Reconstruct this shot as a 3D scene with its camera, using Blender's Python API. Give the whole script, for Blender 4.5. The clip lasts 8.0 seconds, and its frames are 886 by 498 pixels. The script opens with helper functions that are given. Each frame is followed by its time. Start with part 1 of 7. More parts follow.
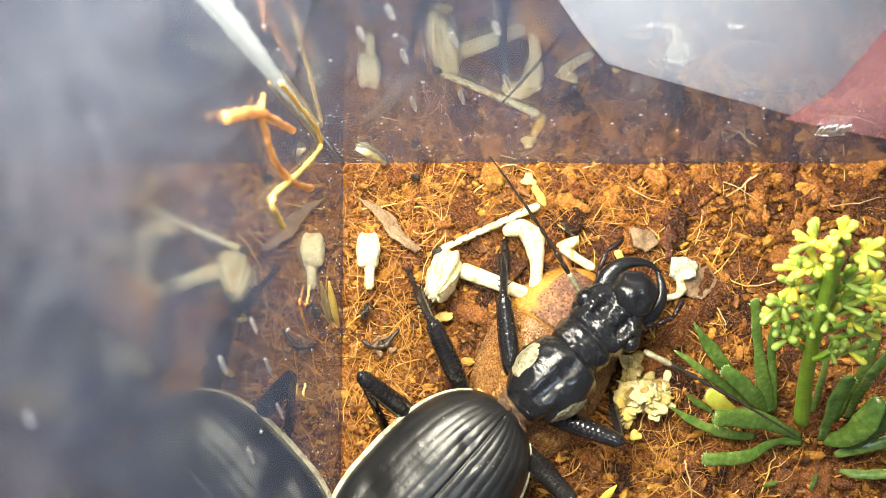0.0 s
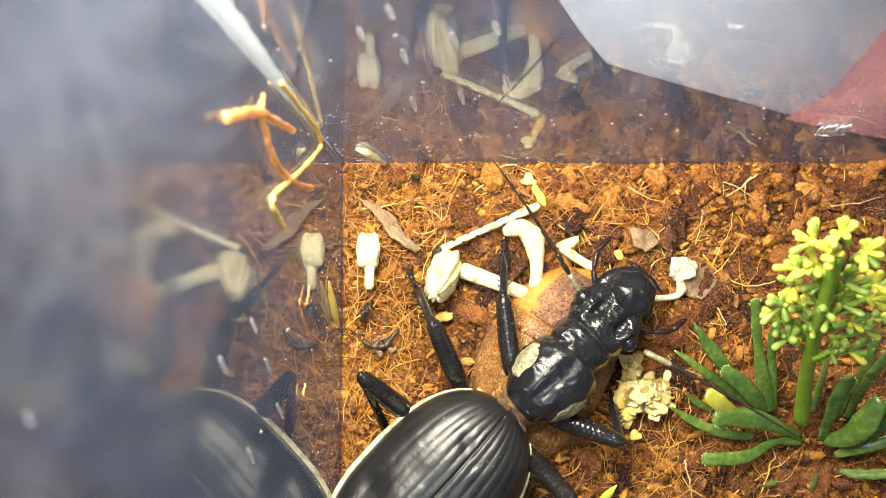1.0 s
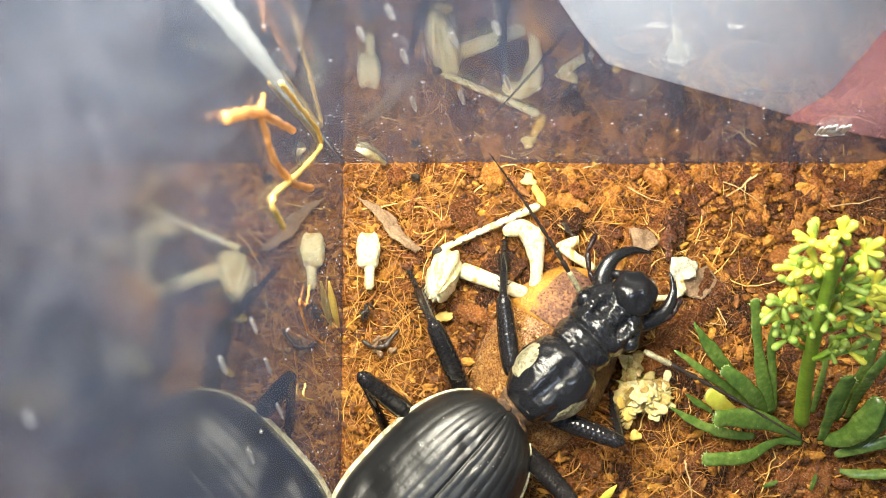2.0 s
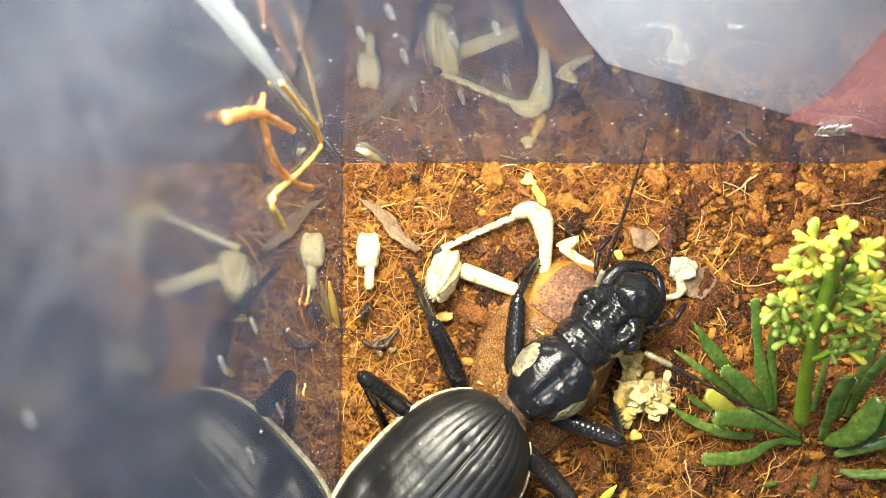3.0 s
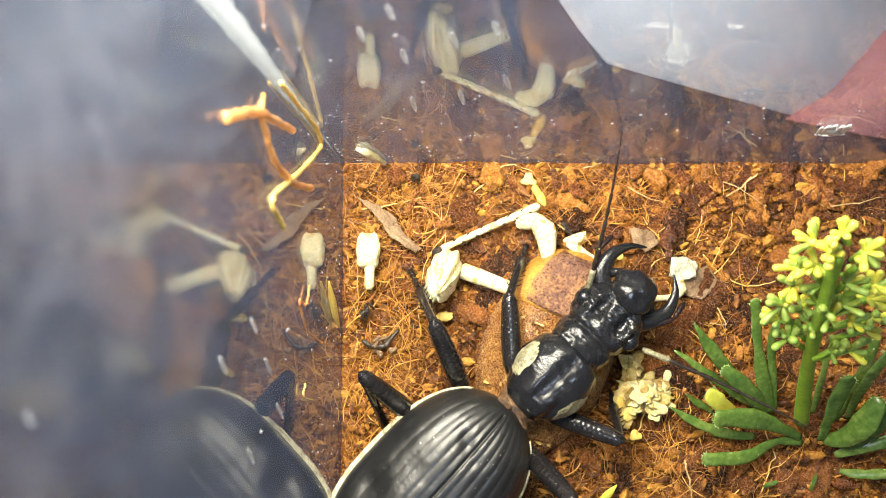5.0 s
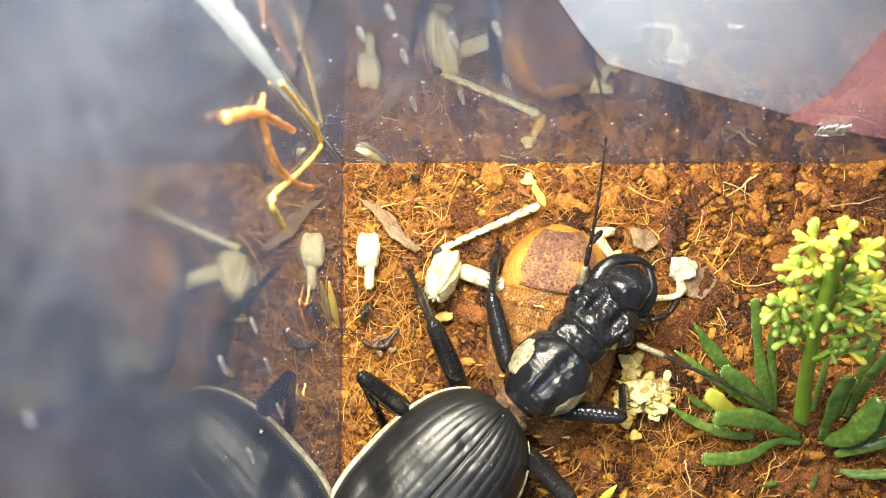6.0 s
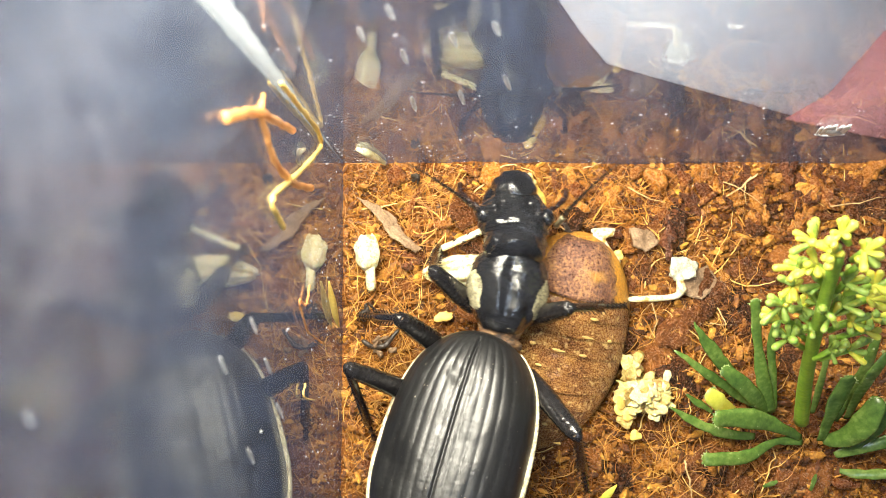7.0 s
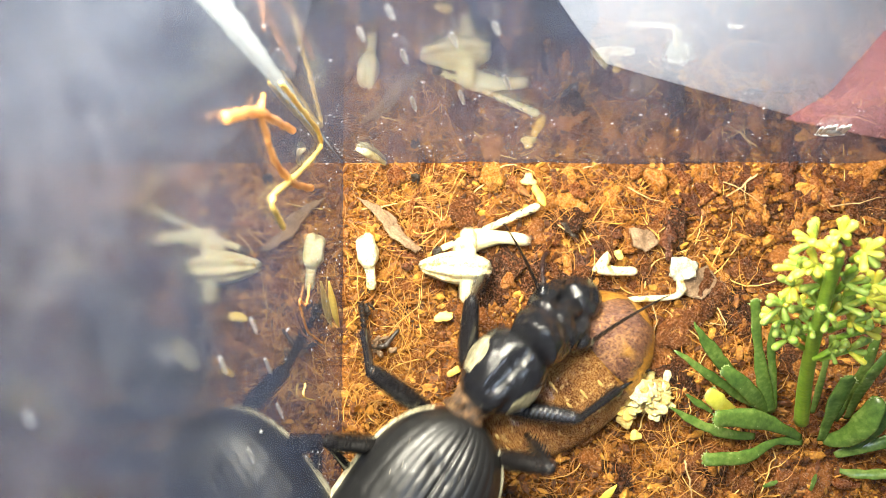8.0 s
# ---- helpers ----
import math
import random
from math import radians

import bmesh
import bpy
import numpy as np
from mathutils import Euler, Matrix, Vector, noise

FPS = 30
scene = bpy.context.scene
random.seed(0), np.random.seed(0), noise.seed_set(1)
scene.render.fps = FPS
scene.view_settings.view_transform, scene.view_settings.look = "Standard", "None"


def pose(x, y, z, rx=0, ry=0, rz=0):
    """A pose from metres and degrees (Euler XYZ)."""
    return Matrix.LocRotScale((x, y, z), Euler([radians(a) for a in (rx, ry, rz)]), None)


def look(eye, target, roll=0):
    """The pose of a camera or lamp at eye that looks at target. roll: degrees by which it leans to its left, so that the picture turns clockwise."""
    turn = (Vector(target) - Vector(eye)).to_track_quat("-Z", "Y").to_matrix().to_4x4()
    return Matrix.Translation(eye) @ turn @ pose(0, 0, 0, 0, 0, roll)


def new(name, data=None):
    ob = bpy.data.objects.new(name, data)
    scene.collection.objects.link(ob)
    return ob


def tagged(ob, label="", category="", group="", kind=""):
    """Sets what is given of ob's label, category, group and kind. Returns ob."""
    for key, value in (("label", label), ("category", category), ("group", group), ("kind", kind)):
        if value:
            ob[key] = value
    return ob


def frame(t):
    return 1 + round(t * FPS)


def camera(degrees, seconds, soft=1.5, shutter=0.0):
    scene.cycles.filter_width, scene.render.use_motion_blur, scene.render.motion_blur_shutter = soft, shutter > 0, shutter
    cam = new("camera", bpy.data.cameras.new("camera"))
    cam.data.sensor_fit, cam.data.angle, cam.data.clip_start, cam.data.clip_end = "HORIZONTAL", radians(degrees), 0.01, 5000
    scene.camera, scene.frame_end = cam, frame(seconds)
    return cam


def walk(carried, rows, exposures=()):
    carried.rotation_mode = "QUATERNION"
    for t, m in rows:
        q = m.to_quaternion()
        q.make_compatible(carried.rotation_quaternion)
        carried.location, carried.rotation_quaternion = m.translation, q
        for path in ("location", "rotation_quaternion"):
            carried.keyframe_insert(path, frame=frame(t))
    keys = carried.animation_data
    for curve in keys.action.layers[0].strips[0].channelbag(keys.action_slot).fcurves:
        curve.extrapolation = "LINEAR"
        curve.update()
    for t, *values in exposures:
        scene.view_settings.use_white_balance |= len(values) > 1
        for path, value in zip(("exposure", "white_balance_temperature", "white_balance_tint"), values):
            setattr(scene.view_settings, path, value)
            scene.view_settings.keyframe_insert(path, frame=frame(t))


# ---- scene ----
# One still view down into a clear plastic insect box. Lengths below are in millimetres, scaled by MM.
MM = 0.001
cam = camera(58.0, 8.0, soft=0.6, shutter=0.15)
# a small phone lens, focused on the soil and the beetle
cam.data.dof.use_dof = True
cam.data.dof.focus_distance = 0.095
cam.data.dof.aperture_fstop = 58.0
walk(cam, [(0.0, pose(0, 0, 0.099, 2.8, 0, 0)), (8.0, pose(0, 0, 0.099, 2.8, 0, 0))], exposures=[(0.0, 0.0), (0.4, -0.09), (1.7, -0.09), (3.0, -0.11), (4.7, -0.12), (6.0, -0.04), (6.7, 0.02), (7.0, 0.07), (7.3, 0.22), (8.0, 0.22)])

# ---- light: a small desk lamp above the box, an added far overhead fill and the dim bluish light of the room ----
world = bpy.data.worlds.new("world")
scene.world = world
world.use_nodes = True
world.node_tree.nodes["Background"].inputs["Color"].default_value = (0.55, 0.7, 1.0, 1)
world.node_tree.nodes["Background"].inputs["Strength"].default_value = 0.22


def area(name, eye, target, size, watts, colour):
    data = bpy.data.lights.new(name, "AREA")
    data.shape, data.size, data.energy, data.color = "SQUARE", size, watts, colour
    ob = new(name, data)
    ob.matrix_world = look([c * MM for c in eye], [c * MM for c in target])
    return ob


area("lamp_head", (-16, 42, 82), (4, 8, 0), 0.055, 0.32, (1.0, 0.945, 0.77))
# unseen source, assumed: gives bluish glints and lifts the shaded parts
area("cool_overhead_fill", (60, -330, 1650), (0, 0, 0), 0.26, 4.5, (0.62, 0.77, 0.98))


# ---- materials ----
def nodes_of(name):
    m = bpy.data.materials.new(name)
    m.use_nodes = True
    nt = m.node_tree
    return m, nt, nt.nodes["Principled BSDF"]


def add(nt, kind, **inputs):
    n = nt.nodes.new(kind)
    for k, v in inputs.items():
        n.inputs[k.replace("_", " ")].default_value = v
    return n


def ramp(nt, src, stops):
    r = nt.nodes.new("ShaderNodeValToRGB")
    el = r.color_ramp.elements
    while len(el) < len(stops):
        el.new(0.5)
    for e, (p, c) in zip(el, stops):
        e.position, e.color = p, (*c, 1) if len(c) == 3 else c
    nt.links.new(src, r.inputs["Fac"])
    return r


def surface(name, stops, scale, rough=0.6, bump=0.4, fine=6.0, depth=0.0002, vary="", metal=0.0, spec=0.5, coat=0.0, sss=0.0, spots=None, grain=0.45):
    """A grained surface: colour from noise at two scales, relief from the finer one, and a change from piece to piece."""
    m, nt, bsdf = nodes_of(name)
    tc = nt.nodes.new("ShaderNodeTexCoord")
    n1 = add(nt, "ShaderNodeTexNoise", Scale=scale, Detail=6.0, Roughness=0.65)
    n2 = add(nt, "ShaderNodeTexNoise", Scale=scale * fine, Detail=4.0, Roughness=0.6)
    nt.links.new(tc.outputs["Object"], n1.inputs["Vector"])
    nt.links.new(tc.outputs["Object"], n2.inputs["Vector"])
    mix = nt.nodes.new("ShaderNodeMath")
    mix.operation = "MULTIPLY_ADD"
    mix.inputs[1].default_value = grain
    nt.links.new(n2.outputs["Fac"], mix.inputs[0])
    half = nt.nodes.new("ShaderNodeMath")
    half.operation = "MULTIPLY_ADD"
    half.inputs[1].default_value, half.inputs[2].default_value = 0.75, 0.145 - grain / 2
    nt.links.new(n1.outputs["Fac"], half.inputs[0])
    nt.links.new(half.outputs[0], mix.inputs[2])
    src = mix.outputs[0]
    if vary:
        if vary == "island":
            v = nt.nodes.new("ShaderNodeNewGeometry").outputs["Random Per Island"]
        else:
            v = nt.nodes.new("ShaderNodeObjectInfo").outputs["Random"]
        s = nt.nodes.new("ShaderNodeMath")
        s.operation = "MULTIPLY_ADD"
        s.inputs[1].default_value = 0.55
        nt.links.new(v, s.inputs[0])
        o = nt.nodes.new("ShaderNodeMath")
        o.operation = "SUBTRACT"
        o.inputs[1].default_value = 0.27
        nt.links.new(src, o.inputs[0])
        nt.links.new(o.outputs[0], s.inputs[2])
        src = s.outputs[0]
    r = ramp(nt, src, stops)
    colour = r.outputs["Color"]
    if spots:
        sc, edge, tone, soft = spots
        n3 = add(nt, "ShaderNodeTexNoise", Scale=sc, Detail=2.0)
        nt.links.new(tc.outputs["Object"], n3.inputs["Vector"])
        r3 = ramp(nt, n3.outputs["Fac"], [(edge, (0, 0, 0)), (edge + soft, (1, 1, 1))])
        mx = nt.nodes.new("ShaderNodeMix")
        mx.data_type = "RGBA"
        nt.links.new(r3.outputs["Color"], mx.inputs["Factor"])
        nt.links.new(colour, mx.inputs[6])
        mx.inputs[7].default_value = (*tone, 1)
        colour = mx.outputs[2]
    nt.links.new(colour, bsdf.inputs["Base Color"])
    rr = nt.nodes.new("ShaderNodeMapRange")
    rr.inputs["To Min"].default_value, rr.inputs["To Max"].default_value = max(0.02, rough - 0.12), min(1, rough + 0.12)
    nt.links.new(n2.outputs["Fac"], rr.inputs["Value"])
    nt.links.new(rr.outputs["Result"], bsdf.inputs["Roughness"])
    bsdf.inputs["Metallic"].default_value = metal
    bsdf.inputs["Specular IOR Level"].default_value = spec
    bsdf.inputs["Coat Weight"].default_value = coat
    bsdf.inputs["Coat Roughness"].default_value = 0.12
    if sss:
        bsdf.inputs["Subsurface Weight"].default_value = sss
        bsdf.inputs["Subsurface Radius"].default_value = (0.001, 0.0006, 0.0003)
    if bump:
        b = add(nt, "ShaderNodeBump", Strength=bump, Distance=depth)
        nt.links.new(n2.outputs["Fac"], b.inputs["Height"])
        nt.links.new(b.outputs["Normal"], bsdf.inputs["Normal"])
    return m


M_SOIL = surface("coir_soil", [(0.30, (0.038, 0.012, 0.003)), (0.48, (0.150, 0.050, 0.011)), (0.74, (0.440, 0.180, 0.032))], 220, 0.24, 1.0, 13, 0.0006, spec=0.8, spots=(2300, 0.70, (0.62, 0.42, 0.18), 0.06), grain=0.9)
M_CRUMB = surface("coir_crumb", [(0.1, (0.022, 0.008, 0.004)), (0.42, (0.131, 0.041, 0.009)), (0.68, (0.391, 0.166, 0.022)), (0.95, (0.695, 0.367, 0.049))], 300, 0.36, 0.9, 11, 0.0003, "island", grain=0.7)
M_CLOD = surface("soil_clod", [(0.25, (0.036, 0.013, 0.005)), (0.5, (0.150, 0.050, 0.014)), (0.8, (0.350, 0.128, 0.030))], 260, 0.26, 1.0, 14, 0.0006, "object", spec=0.8, spots=(2300, 0.68, (0.52, 0.32, 0.13), 0.06), grain=1.0)
M_CHIP = surface("bark_chip", [(0.1, (0.033, 0.011, 0.005)), (0.42, (0.155, 0.045, 0.012)), (0.78, (0.442, 0.175, 0.025)), (1.0, (0.589, 0.300, 0.050))], 350, 0.28, 1.0, 11, 0.0005, "object", spec=0.7, spots=(2000, 0.70, (0.62, 0.40, 0.16), 0.07), grain=0.9)
M_FIBRE = surface("coir_fibre", [(0.1, (0.120, 0.035, 0.006)), (0.5, (0.420, 0.165, 0.024)), (0.85, (0.740, 0.395, 0.070)), (1.0, (0.820, 0.600, 0.210))], 200, 0.35, 0.2, 6, 0.0001, "island")
M_ELYTRA = surface("elytra_black", [(0.3, (0.006, 0.006, 0.007)), (0.7, (0.014, 0.014, 0.014))], 260, 0.385, 0.34, 15, 0.00008, spec=0.8, spots=(2200, 0.725, (0.40, 0.36, 0.28), 0.04))
M_BLACK = surface("chitin_black", [(0.3, (0.006, 0.006, 0.008)), (0.7, (0.016, 0.016, 0.018))], 300, 0.13, 0.28, 13, 0.00012, spec=1.0, spots=(2600, 0.74, (0.35, 0.30, 0.22), 0.04))
M_LEG = surface("leg_black", [(0.3, (0.007, 0.006, 0.007)), (0.7, (0.02, 0.018, 0.018))], 500, 0.13, 0.12, 8, 0.00008, spec=1.0, spots=(2600, 0.71, (0.30, 0.22, 0.14), 0.04))
M_RIM = surface("pale_rim", [(0.35, (0.22, 0.18, 0.10)), (0.62, (0.74, 0.68, 0.46))], 900, 0.6, 0.6, 4, 0.0002)
M_HAIR = surface("pale_hair", [(0.34, (0.05, 0.045, 0.03)), (0.50, (0.24, 0.215, 0.13)), (0.72, (0.52, 0.48, 0.31))], 420, 0.40, 0.6, 9, 0.0002, grain=0.6)
M_WAIST = surface("waist_dirty", [(0.40, (0.015, 0.010, 0.008)), (0.56, (0.12, 0.06, 0.025)), (0.8, (0.42, 0.27, 0.12))], 900, 0.6, 0.8, 5, 0.0003)
M_DARKRED = surface("palp_brown", [(0.3, (0.008, 0.006, 0.008)), (0.7, (0.032, 0.016, 0.015))], 600, 0.25, 0.3, 5)
M_ROACH = surface("roach_back", [(0.25, (0.050, 0.017, 0.007)), (0.46, (0.27, 0.105, 0.032)), (0.72, (0.60, 0.31, 0.085))], 620, 0.28, 1.0, 9, 0.0006, coat=0.2, spots=(1500, 0.60, (0.72, 0.46, 0.18), 0.10), grain=1.1)
M_SHIELD = surface("roach_shield", [(0.28, (0.045, 0.020, 0.018)), (0.5, (0.16, 0.070, 0.042)), (0.75, (0.40, 0.20, 0.075))], 330, 0.30, 1.0, 9, 0.0003, spots=(230, 0.60, (0.45, 0.22, 0.04), 0.12), grain=0.9)
M_ROACHRIM = surface("roach_rim", [(0.25, (0.18, 0.06, 0.010)), (0.7, (0.58, 0.28, 0.04))], 300, 0.35, 0.8, 10, 0.0003, grain=0.8)
M_ROACHSPOT = surface("roach_spot", [(0.3, (0.50, 0.28, 0.07)), (0.7, (0.78, 0.56, 0.20))], 500, 0.4, 0.4, 6)
M_CREAM = surface("cream_shell", [(0.30, (0.42, 0.27, 0.08)), (0.44, (0.68, 0.58, 0.30)), (0.66, (0.80, 0.76, 0.56))], 300, 0.30, 0.8, 10, 0.0002, sss=0.3, spots=(700, 0.64, (0.50, 0.34, 0.10), 0.06), grain=0.9)
M_CRUST = surface("cream_crust", [(0.15, (0.28, 0.17, 0.05)), (0.4, (0.58, 0.43, 0.14)), (0.65, (0.74, 0.60, 0.28)), (0.9, (0.86, 0.78, 0.50))], 500, 0.22, 0.7, 9, 0.0003, "object", sss=0.5, spots=(1500, 0.74, (0.30, 0.22, 0.12), 0.05), grain=0.5)
M_PAPERY = surface("papery_scrap", [(0.3, (0.22, 0.19, 0.12)), (0.45, (0.40, 0.39, 0.29)), (0.75, (0.66, 0.65, 0.53))], 400, 0.5, 0.8, 8, 0.0003, grain=0.8)
M_YELLOW = surface("yellow_scrap", [(0.3, (0.52, 0.30, 0.04)), (0.7, (0.85, 0.62, 0.16))], 400, 0.45, 0.5, 6, vary="object")
M_STRAW = surface("dry_straw", [(0.3, (0.30, 0.17, 0.06)), (0.7, (0.66, 0.46, 0.22))], 500, 0.5, 0.6, 8, grain=0.7)
M_ANT = surface("antenna_black", [(0.3, (0.010, 0.008, 0.008)), (0.7, (0.045, 0.032, 0.026))], 500, 0.2, 0.5, 7, 0.0001, spots=(1500, 0.70, (0.45, 0.37, 0.25), 0.06))
M_GREYLEAF = surface("dead_leaf", [(0.3, (0.12, 0.065, 0.033)), (0.7, (0.40, 0.26, 0.15))], 350, 0.6, 1.0, 12, 0.0003, grain=0.8)
M_DARK = surface("dark_scrap", [(0.3, (0.010, 0.008, 0.007)), (0.7, (0.05, 0.035, 0.025))], 500, 0.3, 0.6, 6)
M_LEAF = surface("plastic_leaf", [(0.28, (0.022, 0.058, 0.012)), (0.52, (0.082, 0.145, 0.026)), (0.8, (0.24, 0.32, 0.08))], 170, 0.20, 0.12, 9, 0.00012, sss=0.15, spots=(1500, 0.72, (0.40, 0.48, 0.24), 0.05), grain=0.45)
M_FRAY = surface("frayed_plastic", [(0.3, (0.14, 0.24, 0.06)), (0.7, (0.40, 0.46, 0.18))], 400, 0.4, 0.4, 8, sss=0.2)
M_STALK = surface("plastic_stalk", [(0.3, (0.13, 0.28, 0.02)), (0.7, (0.32, 0.50, 0.05))], 160, 0.4, 0.4, 8)
M_BUDG = surface("bud_green", [(0.3, (0.19, 0.31, 0.05)), (0.7, (0.44, 0.55, 0.14))], 260, 0.22, 0.3, 7, sss=0.6)
M_BUDY = surface("bud_yellow", [(0.3, (0.46, 0.48, 0.05)), (0.7, (0.74, 0.72, 0.14))], 260, 0.22, 0.3, 7, sss=0.6)
M_ROOTY = surface("root_yellow", [(0.3, (0.58, 0.35, 0.06)), (0.7, (0.85, 0.62, 0.20))], 300, 0.5, 0.5, 6)
M_ROOTLET = surface("pale_rootlet", [(0.15, (0.34, 0.13, 0.022)), (0.5, (0.66, 0.36, 0.075)), (0.85, (0.82, 0.60, 0.22))], 200, 0.35, 0.3, 7, vary="object")
M_ROOTO = surface("root_orange", [(0.3, (0.58, 0.22, 0.05)), (0.7, (0.82, 0.42, 0.14))], 300, 0.5, 0.5, 6)
M_TABLE = surface("dark_cloth", [(0.40, (0.004, 0.007, 0.024)), (0.60, (0.038, 0.056, 0.125))], 130, 0.8, 0.4, 12)
M_GREY = surface("grey_paper", [(0.3, (0.54, 0.62, 0.80)), (0.7, (0.68, 0.74, 0.88))], 25, 0.6, 0.2, 12)
M_SLATE = surface("slate_haze_sheet", [(0.40, (0.016, 0.030, 0.075)), (0.60, (0.13, 0.165, 0.25))], 150, 0.8, 0.2, 12)
M_RED = surface("red_cloth", [(0.3, (0.66, 0.20, 0.27)), (0.7, (0.78, 0.36, 0.43))], 60, 0.8, 0.4, 12)
M_ROOM = surface("room_paint", [(0.3, (0.40, 0.43, 0.48)), (0.7, (0.46, 0.49, 0.54))], 2, 0.8, 0.1, 12)
M_SPECK = surface("water_speck", [(0.3, (0.55, 0.57, 0.61)), (0.7, (0.80, 0.81, 0.82))], 500, 0.15, 0.2, 6)
M_STREAK = surface("dried_streak", [(0.3, (0.50, 0.52, 0.56)), (0.7, (0.74, 0.75, 0.77))], 500, 0.3, 0.3, 6)
M_GLINT = surface("painted_glint", [(0.3, (0.86, 0.88, 0.90)), (0.7, (0.95, 0.95, 0.95))], 500, 0.08, 0.2, 6)


def half_clear(m, part):
    """Lets a part of the light straight through, as in a thin dried film."""
    nt = m.node_tree
    mx = nt.nodes.new("ShaderNodeMixShader")
    mx.inputs["Fac"].default_value = part
    nt.links.new(nt.nodes["Principled BSDF"].outputs[0], mx.inputs[1])
    nt.links.new(nt.nodes.new("ShaderNodeBsdfTransparent").outputs[0], mx.inputs[2])
    nt.links.new(mx.outputs[0], nt.nodes["Material Output"].inputs["Surface"])


half_clear(M_SPECK, 0.35)
half_clear(M_STREAK, 0.55)
half_clear(M_GLINT, 0.15)
# the root is no film: part clear to imitate haze over it
half_clear(M_ROOTO, 0.36)


def clear_plastic(name, low, high, rough_high, veil, film, dimming, tint=(1, 1, 1), ior=1.44):
    """Clear polystyrene, scuffed and dusty towards the rim."""
    m, nt, bsdf = nodes_of(name)
    tc = nt.nodes.new("ShaderNodeTexCoord")
    sep = nt.nodes.new("ShaderNodeSeparateXYZ")
    nt.links.new(tc.outputs["Object"], sep.inputs["Vector"])
    up = nt.nodes.new("ShaderNodeMapRange")
    up.interpolation_type = "SMOOTHSTEP"
    up.inputs["From Min"].default_value, up.inputs["From Max"].default_value = low * MM, high * MM
    nt.links.new(sep.outputs["Z"], up.inputs["Value"])
    n = add(nt, "ShaderNodeTexNoise", Scale=700.0, Detail=5.0, Roughness=0.6)
    mp = nt.nodes.new("ShaderNodeMapping")
    mp.inputs["Scale"].default_value = (1, 0.95, 0.8)
    nt.links.new(tc.outputs["Object"], mp.inputs["Vector"])
    nt.links.new(mp.outputs["Vector"], n.inputs["Vector"])
    nr = ramp(nt, n.outputs["Fac"], [(0.38, (0.10, 0.10, 0.10)), (0.70, (1, 1, 1))])
    big = add(nt, "ShaderNodeTexNoise", Scale=150.0, Detail=3.0, Roughness=0.6)
    nt.links.new(mp.outputs["Vector"], big.inputs["Vector"])
    blot = ramp(nt, big.outputs["Fac"], [(0.36, (0.08, 0.08, 0.08)), (0.64, (1, 1, 1))])
    smear = nt.nodes.new("ShaderNodeMath")
    smear.operation = "MULTIPLY"
    nt.links.new(nr.outputs["Color"], smear.inputs[0])
    nt.links.new(blot.outputs["Color"], smear.inputs[1])
    mul = nt.nodes.new("ShaderNodeMath")
    mul.operation = "MULTIPLY"
    nt.links.new(up.outputs["Result"], mul.inputs[0])
    nt.links.new(smear.outputs[0], mul.inputs[1])
    bsdf.inputs["Transmission Weight"].default_value = 1.0
    bsdf.inputs["IOR"].default_value = ior
    bsdf.inputs["Specular Tint"].default_value = (*tint, 1)
    bsdf.inputs["Base Color"].default_value = (0.97, 0.97, 0.98, 1)
    rg = nt.nodes.new("ShaderNodeMath")
    rg.operation = "MULTIPLY"
    rg.inputs[1].default_value = rough_high
    worn = nt.nodes.new("ShaderNodeMapRange")
    worn.interpolation_type = "SMOOTHSTEP"
    worn.inputs["From Min"].default_value, worn.inputs["From Max"].default_value = (low + 5) * MM, (high - 8) * MM
    nt.links.new(sep.outputs["Z"], worn.inputs["Value"])
    scuff = nt.nodes.new("ShaderNodeMapRange")
    scuff.inputs["From Min"].default_value, scuff.inputs["From Max"].default_value = 0.3, 0.7
    scuff.inputs["To Min"].default_value, scuff.inputs["To Max"].default_value = 0.45, 1.25
    nt.links.new(n.outputs["Fac"], scuff.inputs["Value"])
    wear = nt.nodes.new("ShaderNodeMath")
    wear.operation = "MULTIPLY"
    nt.links.new(worn.outputs["Result"], wear.inputs[0])
    nt.links.new(scuff.outputs["Result"], wear.inputs[1])
    nt.links.new(wear.outputs[0], rg.inputs[0])
    nt.links.new(rg.outputs[0], bsdf.inputs["Roughness"])
    dust = add(nt, "ShaderNodeBsdfDiffuse", Color=(0.46, 0.48, 0.60, 1))
    vm = nt.nodes.new("ShaderNodeMath")
    vm.operation = "MULTIPLY_ADD"
    vm.inputs[1].default_value, vm.inputs[2].default_value = veil, film
    nt.links.new(mul.outputs[0], vm.inputs[0])
    mx = nt.nodes.new("ShaderNodeMixShader")
    nt.links.new(vm.outputs[0], mx.inputs["Fac"])
    # even dark layer added only to weaken reflections and the view through
    dark_layer = add(nt, "ShaderNodeBsdfDiffuse", Color=(0.030, 0.044, 0.080, 1))
    dim = nt.nodes.new("ShaderNodeMixShader")
    dim.inputs["Fac"].default_value = dimming
    nt.links.new(bsdf.outputs[0], dim.inputs[1])
    nt.links.new(dark_layer.outputs[0], dim.inputs[2])
    nt.links.new(dim.outputs[0], mx.inputs[1])
    nt.links.new(dust.outputs[0], mx.inputs[2])
    nt.links.new(mx.outputs[0], nt.nodes["Material Output"].inputs["Surface"])
    return m


